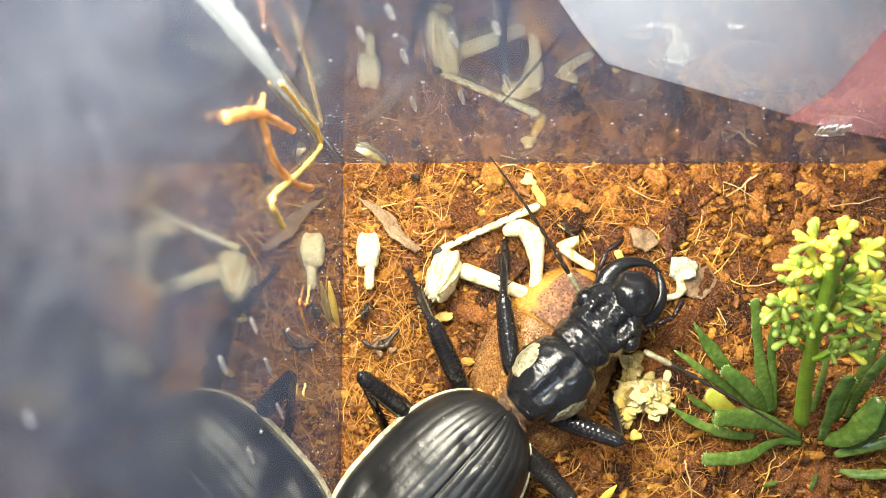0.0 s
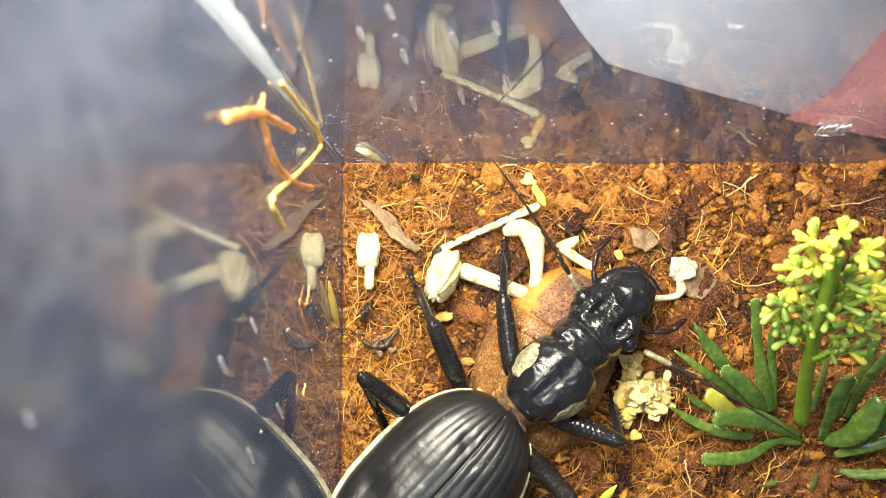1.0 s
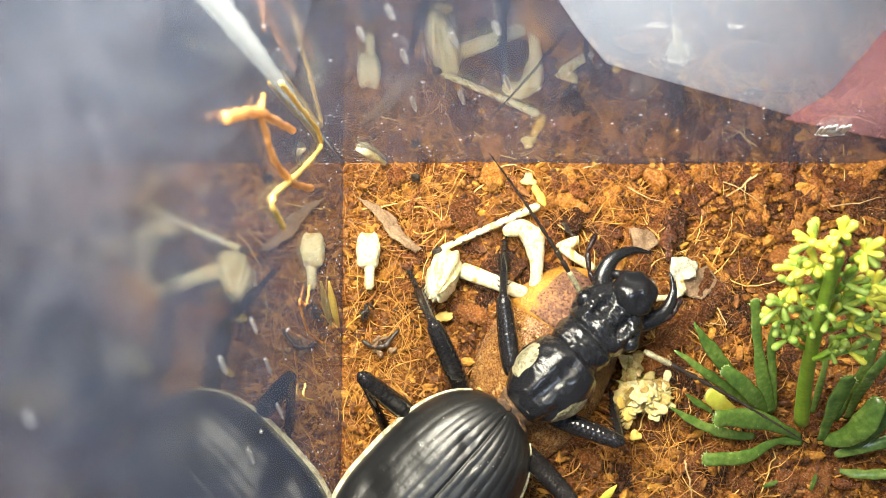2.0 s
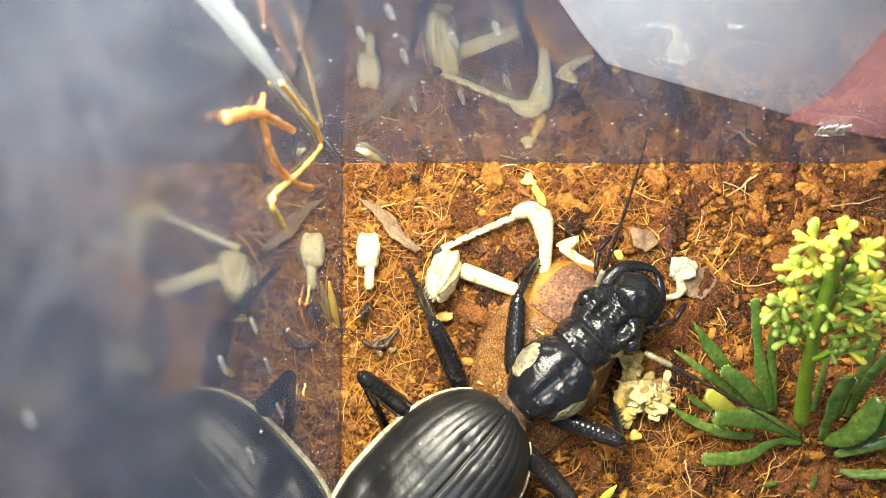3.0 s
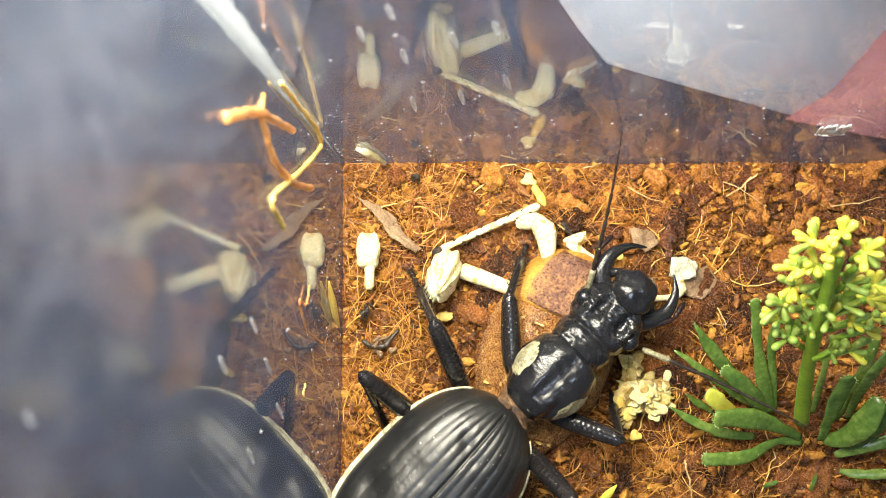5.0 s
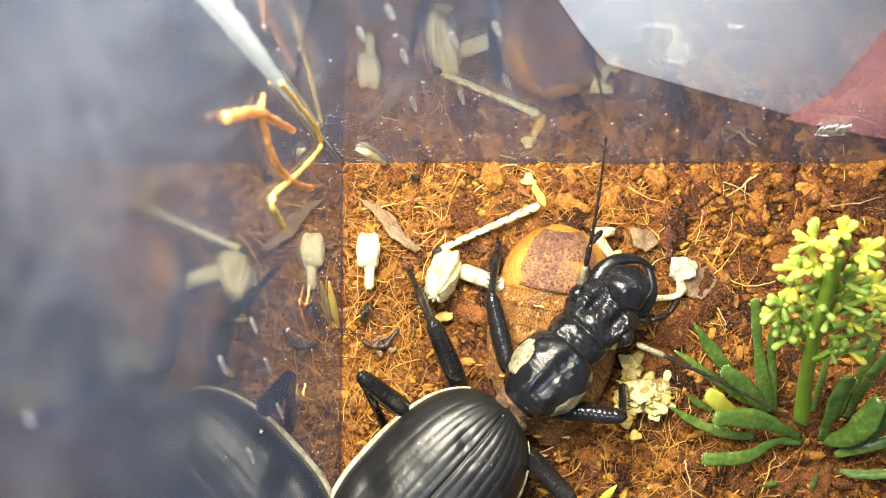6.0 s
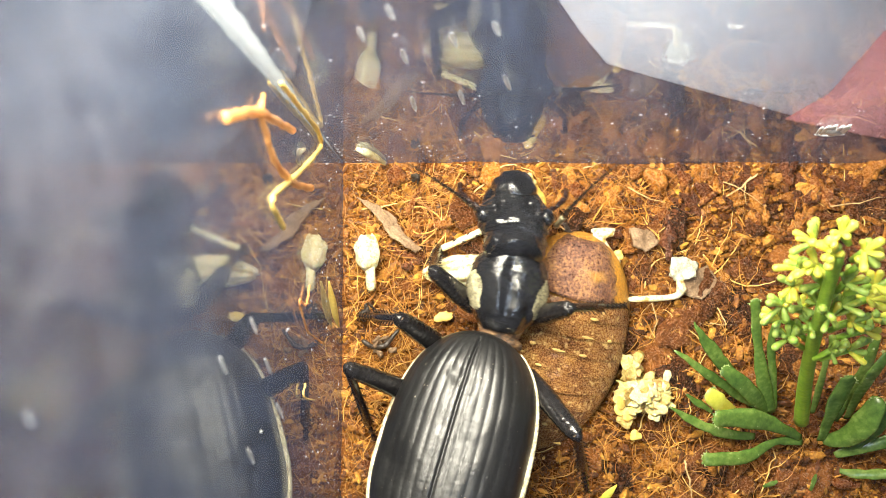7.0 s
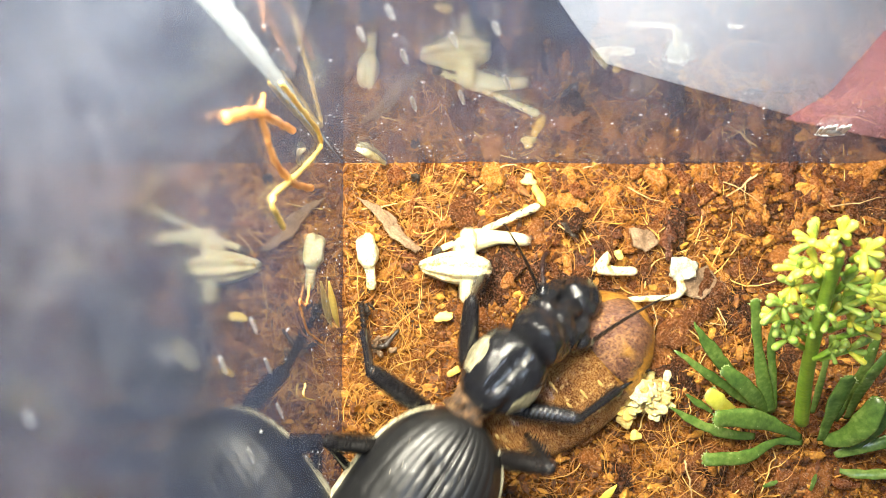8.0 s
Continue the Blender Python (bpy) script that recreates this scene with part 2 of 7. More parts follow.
M_PANE_L = clear_plastic("scuffed_plastic", 26, 92, 0.13, 0.225, 0.018, 0.25)
M_PANE_B = clear_plastic("clear_plastic", 10, 70, 0.0, 0.11, 0.068, 0.22, (0.5, 0.5, 0.5), 1.33)
# corner plastic whose mottled pale tone paints in the highlight along the edge
M_EDGE, nt, bsdf = nodes_of("edge_highlight")
tl = add(nt, "ShaderNodeBsdfTranslucent", Color=(0.62, 0.64, 0.68, 1))
mx = nt.nodes.new("ShaderNodeMixShader")
mx.inputs["Fac"].default_value = 0.75
edge_noise = add(nt, "ShaderNodeTexNoise", Scale=900.0, Detail=4.0, Roughness=0.7)
tone = ramp(nt, edge_noise.outputs["Fac"], [(0.36, (0.10, 0.115, 0.14)), (0.60, (0.25, 0.27, 0.30))])
nt.links.new(tone.outputs["Color"], bsdf.inputs["Base Color"])
nt.links.new(tone.outputs["Color"], tl.inputs["Color"])
bsdf.inputs["Roughness"].default_value = 0.45
nt.links.new(bsdf.outputs[0], mx.inputs[1])
nt.links.new(tl.outputs[0], mx.inputs[2])
thin = nt.nodes.new("ShaderNodeMixShader")
gaps = ramp(nt, edge_noise.outputs["Fac"], [(0.36, (0.78, 0.78, 0.78)), (0.64, (0.25, 0.25, 0.25))])
nt.links.new(gaps.outputs["Color"], thin.inputs["Fac"])
nt.links.new(mx.outputs[0], thin.inputs[1])
nt.links.new(nt.nodes.new("ShaderNodeBsdfTransparent").outputs[0], thin.inputs[2])
nt.links.new(thin.outputs[0], nt.nodes["Material Output"].inputs["Surface"])


# ---- mesh tools ----
def mesh_ob(name, verts, faces, mat, parent=None, label="", smooth=True):
    me = bpy.data.meshes.new(name)
    me.from_pydata([(v[0] * MM, v[1] * MM, v[2] * MM) for v in verts], [], faces)
    me.materials.append(mat)
    if smooth:
        me.polygons.foreach_set("use_smooth", [True] * len(me.polygons))
    me.update()
    ob = new(name, me)
    if parent:
        ob.parent = parent
    if label:
        tagged(ob, label)
    return ob


def at(ob, x, y, z, rx=0, ry=0, rz=0):
    ob.matrix_basis = pose(x * MM, y * MM, z * MM, rx, ry, rz)
    return ob


def empty(name, x=0, y=0, z=0, rz=0):
    ob = new(name)
    ob.empty_display_size = 0.002
    return at(ob, x, y, z, 0, 0, rz)


def tube(points, radii, n=8, flat=1.0, caps=True):
    """Rings along a path; flat squeezes them along the path's upright side."""
    pts = [Vector(p) for p in points]
    if isinstance(radii, (int, float)):
        radii = [radii] * len(pts)
    verts, faces = [], []
    up = Vector((0, 0, 1))
    first = (pts[1] - pts[0]).normalized()
    if abs(first.dot(up)) > 0.95:
        up = Vector((0, 1, 0))
    for i, p in enumerate(pts):
        d = (pts[min(i + 1, len(pts) - 1)] - pts[max(i - 1, 0)]).normalized()
        side = d.cross(up).normalized()
        up = side.cross(d).normalized()
        for k in range(n):
            a = 2 * math.pi * k / n
            verts.append(p + side * (math.cos(a) * radii[i]) + up * (math.sin(a) * radii[i] * flat))
    for i in range(len(pts) - 1):
        for k in range(n):
            faces.append((i * n + k, i * n + (k + 1) % n, (i + 1) * n + (k + 1) % n, (i + 1) * n + k))
    if caps:
        faces.append(tuple(range(n - 1, -1, -1)))
        faces.append(tuple(range(len(verts) - n, len(verts))))
    return verts, faces


def merge(*shapes):
    verts, faces = [], []
    for v, f in shapes:
        o = len(verts)
        verts += v
        faces += [tuple(i + o for i in q) for q in f]
    return verts, faces


def blob(rx, ry, rz, nu=20, nv=12, rough=0.0, freq=0.4, seed=0.0, centre=(0, 0, 0), power=1.0):
    """An ellipsoid with uneven skin. power below 1 makes it boxier."""
    verts, faces = [], []
    off = Vector((seed * 3.7, seed * 1.3, seed * 2.1))

    def sp(c):
        return math.copysign(abs(c) ** power, c)

    for j in range(nv + 1):
        th = math.pi * j / nv
        for i in range(nu):
            ph = 2 * math.pi * i / nu
            d = Vector((sp(math.sin(th)) * sp(math.cos(ph)), sp(math.sin(th)) * sp(math.sin(ph)), sp(math.cos(th))))
            k = 1 + (rough * noise.noise(Vector((d.x * rx, d.y * ry, d.z * rz)) * freq + off) if rough else 0)
            verts.append(Vector((d.x * rx * k + centre[0], d.y * ry * k + centre[1], d.z * rz * k + centre[2])))
    for j in range(nv):
        for i in range(nu):
            a, b = j * nu + i, j * nu + (i + 1) % nu
            faces.append((a, a + nu, b + nu, b))
    return verts, faces


def smooth_path(points, steps=6):
    """A soft curve through the points."""
    pts = [Vector(p) for p in points]
    out = []
    for i in range(len(pts) - 1):
        p0, p1, p2, p3 = pts[max(i - 1, 0)], pts[i], pts[i + 1], pts[min(i + 2, len(pts) - 1)]
        for s in range(steps):
            t = s / steps
            out.append(0.5 * ((2 * p1) + (p2 - p0) * t + (2 * p0 - 5 * p1 + 4 * p2 - p3) * t * t + (3 * p1 - p0 - 3 * p2 + p3) * t ** 3))
    out.append(pts[-1])
    return out


def strap(points, widths, thick=0.5, n=10):
    """A flat, softly rounded leaf along a path."""
    path = smooth_path(points)
    k = len(path) - 1
    rad = []
    for i in range(len(path)):
        f = i / k * (len(widths) - 1)
        j = min(int(f), len(widths) - 2)
        rad.append((widths[j] * (1 - f + j) + widths[j + 1] * (f - j)) / 2)
    return tube(path, rad, n, flat=thick)


def box_verts(x0, x1, y0, y1, z0, z1):
    v = [Vector(p) for p in ((x0, y0, z0), (x1, y0, z0), (x1, y1, z0), (x0, y1, z0), (x0, y0, z1), (x1, y0, z1), (x1, y1, z1), (x0, y1, z1))]
    return v, [(3, 2, 1, 0), (4, 5, 6, 7), (0, 1, 5, 4), (1, 2, 6, 5), (2, 3, 7, 6), (3, 0, 4, 7)]


# ---- the box, its soil and what lies outside it ----
XW, YB, XE, YF = -12.52, 15.70, 88.0, -70.0


def ground_height(x, y):
    v = Vector((x, y, 0))
    h = 1.2 * noise.noise(v * 0.07) + 0.9 * noise.noise(v * 0.22 + Vector((5, 1, 0))) + 0.8 * abs(noise.noise(v * 0.42 + Vector((2, 7, 0)))) + 0.6 * noise.noise(v * 0.9) + 0.32 * noise.noise(v * 2.1)
    return h - 0.7


def build_soil():
    xs = np.concatenate([np.arange(XW + 0.03, 58, 0.25), np.linspace(58.5, XE - 0.05, 30)])
    ys = np.concatenate([np.linspace(YF + 0.05, -29, 40), np.arange(-28.7, YB - 0.03, 0.25), [YB - 0.03]])
    verts = [(x, y, ground_height(x, y)) for y in ys for x in xs]
    n = len(xs)
    faces = [(j * n + i, j * n + i + 1, (j + 1) * n + i + 1, (j + 1) * n + i) for j in range(len(ys) - 1) for i in range(n - 1)]
    return tagged(mesh_ob("soil", verts, faces, M_SOIL), "moist reddish-brown coir soil with bark and roots", "soil", kind="structure")


soil = build_soil()


def pane(name, x0, x1, y0, y1, z0, z1, mat, label):
    v, f = box_verts(x0, x1, y0, y1, z0, z1)
    ob = tagged(mesh_ob(name, v, f, mat, smooth=False), label, "box wall", kind="structure")
    ob.visible_shadow = False
    return ob


pane("wall_left", XW - 1.6, XW, YF, YB + 1.6, -19, 92, M_PANE_L, "clear scuffed plastic box wall with reflections")
pane("wall_back", XW + 0.004, XE, YB, YB + 1.6, -19, 92, M_PANE_B, "clear plastic box wall mirroring the soil")
pane("wall_right", XE, XE + 1.6, YF, YB + 1.6, -19, 92, M_PANE_B, "clear plastic box wall")
pane("wall_front", XW - 1.6, XE + 1.6, YF - 1.6, YF - 0.01, -19, 92, M_PANE_B, "clear plastic box wall")
v, f = box_verts(XW - 1.6, XE + 1.6, YF - 1.6, YB + 1.6, -20.6, -19.02)
tagged(mesh_ob("box_floor", v, f, M_DARK, smooth=False), "dark underside of the insect box", "box floor", kind="structure")


def build_corner():
    """The moulded, softly rounded upright corner of the box, widened upwards to imitate its highlight."""
    r, verts, faces, n = 0.55, [], [], 7
    zs = [0.2 + i * 1.0 for i in range(91)]
    for z in zs:
        k = (0.05 + 0.020 * max(0, z - 8)) * (1 + 0.25 * noise.noise(Vector((z * 0.5, 0, 3))) + 0.12 * noise.noise(Vector((z * 1.9, 0, 8))))
        for i in range(n):
            a = math.pi / 2 * i / (n - 1)
            verts.append((XW + 0.02 + k * (1 - math.sin(a)), YB - 0.02 - k * (1 - math.cos(a)), z))
        verts.append((XW + 0.02, YB - 0.02, z))
    m = n + 1
    for j in range(len(zs) - 1):
        for i in range(m):
            faces.append((j * m + i, j * m + (i + 1) % m, (j + 1) * m + (i + 1) % m, (j + 1) * m + i))
    edge = tagged(mesh_ob("trim", verts, faces, M_EDGE), "moulded corner edge of the box with its highlight painted pale", "box corner", kind="structure")
    edge.visible_shadow = False


build_corner()

v, f = box_verts(-700, 700, -700, 700, -40, -20.7)
tagged(mesh_ob("table_top", v, f, M_TABLE, smooth=False), "dark navy cloth on the table under the box", "table", kind="structure")


def sheet(name, outline, z, mat, label, category):
    n = len(outline)
    mid = Vector((sum(p[0] for p in outline) / n, sum(p[1] for p in outline) / n, z))
    verts = [Vector((p[0], p[1], z)) for p in outline] + [Vector((p[0], p[1], z - 0.6)) for p in outline] + [mid + Vector((0, 0, 0.3))]
    faces = [(i, (i + 1) % n, 2 * n) for i in range(n)] + [(i, n + i, n + (i + 1) % n, (i + 1) % n) for i in range(n)]
    return tagged(mesh_ob(name, verts, faces, mat), label, category)


sheet("paper", [(17.21, 45.33), (21.01, 39.68), (24.81, 35.10), (31.18, 33.20), (43.05, 29.92), (54.04, 26.92), (78.08, 34.92), (97.17, 87.85), (36.35, 96.89), (10.03, 69.96)], -20.0, M_GREY, "pale grey paper lying behind the box", "paper")
sheet("cloth", [(51.18, 26.59), (58.03, 30.43), (66.58, 39.88), (86.70, 52.01), (94.08, 21.91), (66.14, 23.61)], -19.3, M_RED, "crimson cloth lying behind the box", "cloth")
# added sheet whose grey, through the left wall, stands in for pale haze
sheet("cloth", [(-102.72, 78.87), (-99.77, 6.75), (-74.44, 5.06), (-59.33, 6.75), (-46.79, 12.25), (-32.57, 22.46), (-22.49, 33.20), (-12.49, 78.87)], -20.0, M_SLATE, "slate grey sheet added beside the box for the haze", "cloth")

# plain room round the table
for nm, b in (("room_wall_1", (-760, -700, -700, 700, -40, 1800)), ("room_wall_2", (700, 760, -700, 700, -40, 1800)),
              ("room_wall_3", (-760, 760, 700, 760, -40, 1800)), ("room_wall_4", (-760, 760, -760, -700, -40, 1800))):
    v, f = box_verts(*b)
    tagged(mesh_ob(nm, v, f, M_ROOM, smooth=False), "plain painted room wall", "wall", kind="structure")
v, f = box_verts(-760, 760, -760, 760, 1801, 1860)
tagged(mesh_ob("ceiling", v, f, M_ROOM, smooth=False), "plain painted ceiling", "ceiling", kind="structure")


# ---- the beetle ----
def outline_half(s):
    if s < 0.56:
        return (max(0.0, 1 - ((0.56 - s) / 0.56) ** 3.2)) ** 0.48
    return (max(0.0, 1 - ((s - 0.56) / 0.44) ** 2.3)) ** 0.55


EL, EW = 27.5, 8.3


def build_elytra(parent):
    nu, nv = 170, 140
    verts, faces = [], []
    for j in range(nu + 1):
        s = 0.002 + 0.996 * j / nu
        w = EW * outline_half(s)
        for i in range(nv + 1):
            q = -1 + 2 * i / nv
            x, y = w * q, -EL * s
            dome = 5.6 * (max(0.0, 1 - abs(q) ** 2.7)) ** 0.6 * (outline_half(s) ** 0.75)
            groove = 0.5 * (1 - math.cos(2 * math.pi * 7 * abs(q) ** 0.92))
            fade = min(1, s * 6) * min(1, (1 - s) * 5) * (1 if abs(q) < 0.9 else 0)
            z = dome + fade * (0.05 + 0.10 * math.exp(-s * 5)) * (groove ** 0.45 - 1) - (0.22 * math.exp(-(x / 0.16) ** 2) if 0.04 < s < 0.97 else 0)
            z -= 0.32 * math.exp(-((x + 1.1) / 1.3) ** 2 - ((y + 6.4 + 0.4 * x) / 0.9) ** 2) + 0.12 * math.exp(-((x - 0.9) / 0.9) ** 2 - ((y + 7.5 - 0.5 * x) / 0.8) ** 2)
            z -= 1.0 * math.exp(-((x + 5.6) / 1.6) ** 2 - ((y + 16.5) / 1.9) ** 2)
            z += fade * 0.018 * noise.noise(Vector((x * 0.8, y * 3.2, 8))) - fade * 0.02 * (1 - groove) ** 4 * max(0, math.sin(y * 9))
            z += 0.15 * noise.noise(Vector((x * 0.3, y * 0.3, 3))) + 0.03 * noise.noise(Vector((x * 1.3, y * 0.9, 1)))
            verts.append((x, y, z))
    n = nv + 1
    for j in range(nu):
        for i in range(nv):
            faces.append((j * n + i, (j + 1) * n + i, (j + 1) * n + i + 1, j * n + i + 1))
    return mesh_ob("elytra", verts, faces, M_ELYTRA, parent, "black grooved wing cases with two shallow dents")


def build_abdomen(parent):
    nu, nv = 40, 24
    verts, faces = [], []
    for j in range(nu + 1):
        s = 0.002 + 0.996 * j / nu
        w = (EW - 0.12) * outline_half(s)
        for i in range(nv + 1):
            q = -1 + 2 * i / nv
            verts.append((w * q, -EL * s, -0.02 - 4.4 * (max(0.0, 1 - q * q)) ** 0.5 * outline_half(s) ** 0.8))
    n = nv + 1
    for j in range(nu):
        for i in range(nv):
            faces.append((j * n + i, j * n + i + 1, (j + 1) * n + i + 1, (j + 1) * n + i))
    return mesh_ob("abdomen", verts, faces, M_BLACK, parent)


def build_rim(parent, side):
    path = []
    rad = []
    for j in range(70):
        s = 0.05 + 0.93 * j / 69
        path.append((side * (EW * outline_half(s) + 0.05), -EL * s, 0.15))
        rad.append(0.40 * min(1, 0.3 + j / 45))
    v, f = tube(path, rad, 8, flat=0.85)
    return mesh_ob("rim", v, f, M_RIM, parent, "pale cream margin of the wing case")


beetle = tagged(empty("beetle"), "large glossy black ground beetle with cream-edged wing cases", "beetle")
build_elytra(beetle)
build_abdomen(beetle)
for sd in (-1, 1):
    build_rim(beetle, sd)


def thorax_point(s, a, ln=9.6):
    """A point of the thorax shield at s of its length and angle a round it."""
    w = 4.75 * (0.58 + 0.40 * math.sin(math.pi * min(1, s * 0.86 + 0.02)) ** 1.2) * (1 - 0.12 * max(0, s - 0.8) * 5)
    end = min(1, (s / 0.20) ** 0.5, ((1 - s) / 0.10) ** 0.5) if 0 < s < 1 else 0.0
    x, z = math.cos(a) * w * (0.66 + 0.34 * end), math.sin(a) * 3.7 * (0.55 + 0.45 * end) * (0.86 + 0.14 * math.sin(math.pi * s))
    if z > 0:
        z -= 0.38 * math.exp(-(x / 0.8) ** 2) * min(1, s * 5) * min(1, (1 - s) * 5)
        z -= 0.45 * math.exp(-((abs(x) - 2.4) / 0.6) ** 2 - ((s - 0.25) / 0.16) ** 2)
    p = Vector((x, s * ln, z))
    k = 1 + 0.036 * noise.noise(p * 0.9) + 0.013 * noise.noise(p * 2.2) + 0.006 * noise.noise(p * 5.5)
    return Vector((x * k, s * ln, z * k))


def build_pronotum(parent):
    nu, nv = 110, 120
    verts = [thorax_point(j / nu, 2 * math.pi * i / nv) for j in range(nu + 1) for i in range(nv)]
    faces = []
    for j in range(nu):
        for i in range(nv):
            a, b = j * nv + i, j * nv + (i + 1) % nv
            faces.append((a, b, b + nv, a + nv))
    faces.append(tuple(range(nv - 1, -1, -1)))
    faces.append(tuple(range(nu * nv, (nu + 1) * nv)))
    return mesh_ob("pronotum", verts, faces, M_BLACK, parent, "glossy black thorax shield with a middle furrow")


pronotum = build_pronotum(beetle)


def build_hair_patch(side):
    """A flat oval patch of pale hair that follows the flank of the thorax."""
    n, verts, faces = 40, [], []
    for j in range(n + 1):
        for i in range(n + 1):
            u, w = -1.25 + 2.5 * i / n, -1.25 + 2.5 * j / n
            a = math.radians(26 + 27 * u)
            p = thorax_point(0.45 + 0.30 * w, a if side > 0 else math.pi - a)
            e = 1.2 * math.hypot(u, w) + 0.26 * noise.noise(Vector((u * 2.2, w * 2.2, side)))
            out = Vector((p.x, 0, p.z)).normalized()
            verts.append(p + out * (0.16 * (1 - e * e) - 0.02 + 0.05 * noise.noise(Vector((u * 9, w * 9, side)))))
    m = n + 1
    for j in range(n):
        for i in range(n):
            q = (j * m + i, j * m + i + 1, (j + 1) * m + i + 1, (j + 1) * m + i)
            faces.append(q if side > 0 else q[::-1])
    mesh_ob("hair_patch", verts, faces, M_HAIR, pronotum, "pale yellowish hair patch")


for sd in (-1, 1):
    build_hair_patch(sd)
v, f = merge(tube([(0, -2.4, -0.4), (0, -1.2, -0.5), (0, 0.6, -0.3)], [2.5, 2.0, 2.7], 22, 0.8), blob(1.6, 0.8, 0.9, 14, 8, 0.4, 1.5, 4, (1.2, -1.2, 0.8)), blob(1.1, 0.7, 0.8, 14, 8, 0.4, 1.5, 7, (-1.3, -0.9, 0.9)))
mesh_ob("waist", v, f, M_WAIST, pronotum, "narrow waist caked with brown soil")


def build_head(parent):
    """Neck, cheeks and brow of the head, along +y from its joint."""
    nu, nv, ln = 110, 120, 9.4
    prof = [(0.0, 2.9), (0.10, 3.4), (0.24, 3.6), (0.36, 3.45), (0.5, 3.9), (0.64, 4.3), (0.78, 4.1), (0.9, 3.5), (1.0, 2.6)]
    verts, faces = [], []
    for j in range(nu + 1):
        s = j / nu
        for (s0, w0), (s1, w1) in zip(prof, prof[1:]):
            if s0 <= s <= s1:
                w = w0 + (w1 - w0) * (s - s0) / (s1 - s0)
        h = 3.0 - 0.9 * s
        for i in range(nv):
            a = 2 * math.pi * i / nv
            x, z = math.cos(a) * w, math.sin(a) * h
            if z > 0:
                z -= 0.8 * math.exp(-((abs(x) - 1.5) / 0.6) ** 2 - ((s - 0.66) / 0.16) ** 2)
                z += 0.5 * math.exp(-((abs(x) - 2.7) / 0.5) ** 2 - ((s - 0.62) / 0.14) ** 2)
                z -= 0.4 * math.exp(-((s - 0.36) / 0.04) ** 2)
                z += (0.15 * noise.noise(Vector((x, s * ln, 0)) * 2.2) + 0.14 * abs(noise.noise(Vector((x, s * ln, 5)) * 3.6))) * min(1, max(0, (s - 0.4) * 8))
            k = 1 + 0.075 * noise.noise(Vector((x, s * ln, z)) * 0.9 + Vector((9, 0, 0))) + 0.020 * noise.noise(Vector((x, s * ln, z)) * 2.2) + 0.008 * noise.noise(Vector((x, s * ln, z)) * 5.5)
            verts.append((x * k, s * ln, z * k))
    for j in range(nu):
        for i in range(nv):
            a, b = j * nv + i, j * nv + (i + 1) % nv
            faces.append((a, b, b + nv, a + nv))
    faces.append(tuple(range(nv - 1, -1, -1)))
    faces.append(tuple(range(nu * nv, (nu + 1) * nv)))
    return mesh_ob("head", verts, faces, M_BLACK, parent, "glossy wrinkled black head")


head = build_head(beetle)
v, f = blob(2.6, 2.7, 2.0, 40, 28, 0.16, 0.8, 2)
at(mesh_ob("labrum", v, f, M_BLACK, head, "domed glossy black upper lip"), 0, 10.3, 1.0, -14, 0, 0)
for sd in (-1, 1):
    v, f = blob(1.0, 1.15, 1.05, 18, 12)
    at(mesh_ob("eye", v, f, M_BLACK, head, "bulging black eye"), sd * 3.6, 5.9, 0.8)

mandibles, palps = [], []
for sd in (-1, 1):
    path = smooth_path([(0, 0, 0), (sd * 0.75, 1.9, 0.15), (sd * 0.55, 4.0, 0.25), (-sd * 1.0, 5.8, 0.2), (-sd * 3.1, 6.5, 0.1)], 8)
    k = len(path)
    v, f = tube(path, [1.32 * (1 - (i / (k - 1)) ** 1.15) + 0.07 for i in range(k)], 14, 0.75)
    tooth, tf = tube([(-sd * 0.2, 2.2, 0.2), (-sd * 1.2, 2.9, 0.2), (-sd * 1.6, 3.2, 0.2)], [0.6, 0.35, 0.06], 10)
    v, f = merge((v, f), (tooth, tf))
    mandibles.append(at(mesh_ob("mandible", v, f, M_BLACK, head, "curved pointed black mandible"), sd * 2.5, 8.3, -0.1))
    joints = [(0, 0, 0), (sd * 2.2, 1.2, 0.3), (sd * 3.7, 2.9, 0.2), (sd * 4.0, 5.2, -0.4)]
    pieces = []
    for a, b in zip(joints, joints[1:]):
        a, b = Vector(a), Vector(b)
        pieces.append(tube([a, a.lerp(b, 0.2), a.lerp(b, 0.8), b], [0.2, 0.3, 0.38, 0.2], 10))
    v, f = merge(*pieces)
    palps.append(at(mesh_ob("palp", v, f, M_DARKRED, head, "dark jointed feeler beside the mouth"), sd * 2.9, 7.6, -1.2))

antennae = []
for sd in (-1, 1):
    path, rad = [], []
    for i in range(10):
        r = 0.31 - 0.026 * i
        for t, k in ((0.0, 0.6), (0.2, 0.85), (0.6, 1.0), (0.88, 1.0)):
            u = i + t
            path.append((sd * 0.01 * (u + 1) ** 2, 3.2 + 1.75 * u, 0))
            rad.append(r * k)
    v, f = tube(path, rad, 10)
    ant = mesh_ob("antenna", v, f, M_ANT, beetle, "long beaded black antenna")
    v, f = tube([(0, 0, 0), (0, 0.5, 0), (0, 1.6, 0), (0, 2.9, 0), (0, 3.3, 0)], [0.25, 0.36, 0.32, 0.36, 0.25], 12)
    mesh_ob("antenna_base", v, f, M_HAIR, ant, "whitish base joint of the antenna")
    antennae.append(ant)


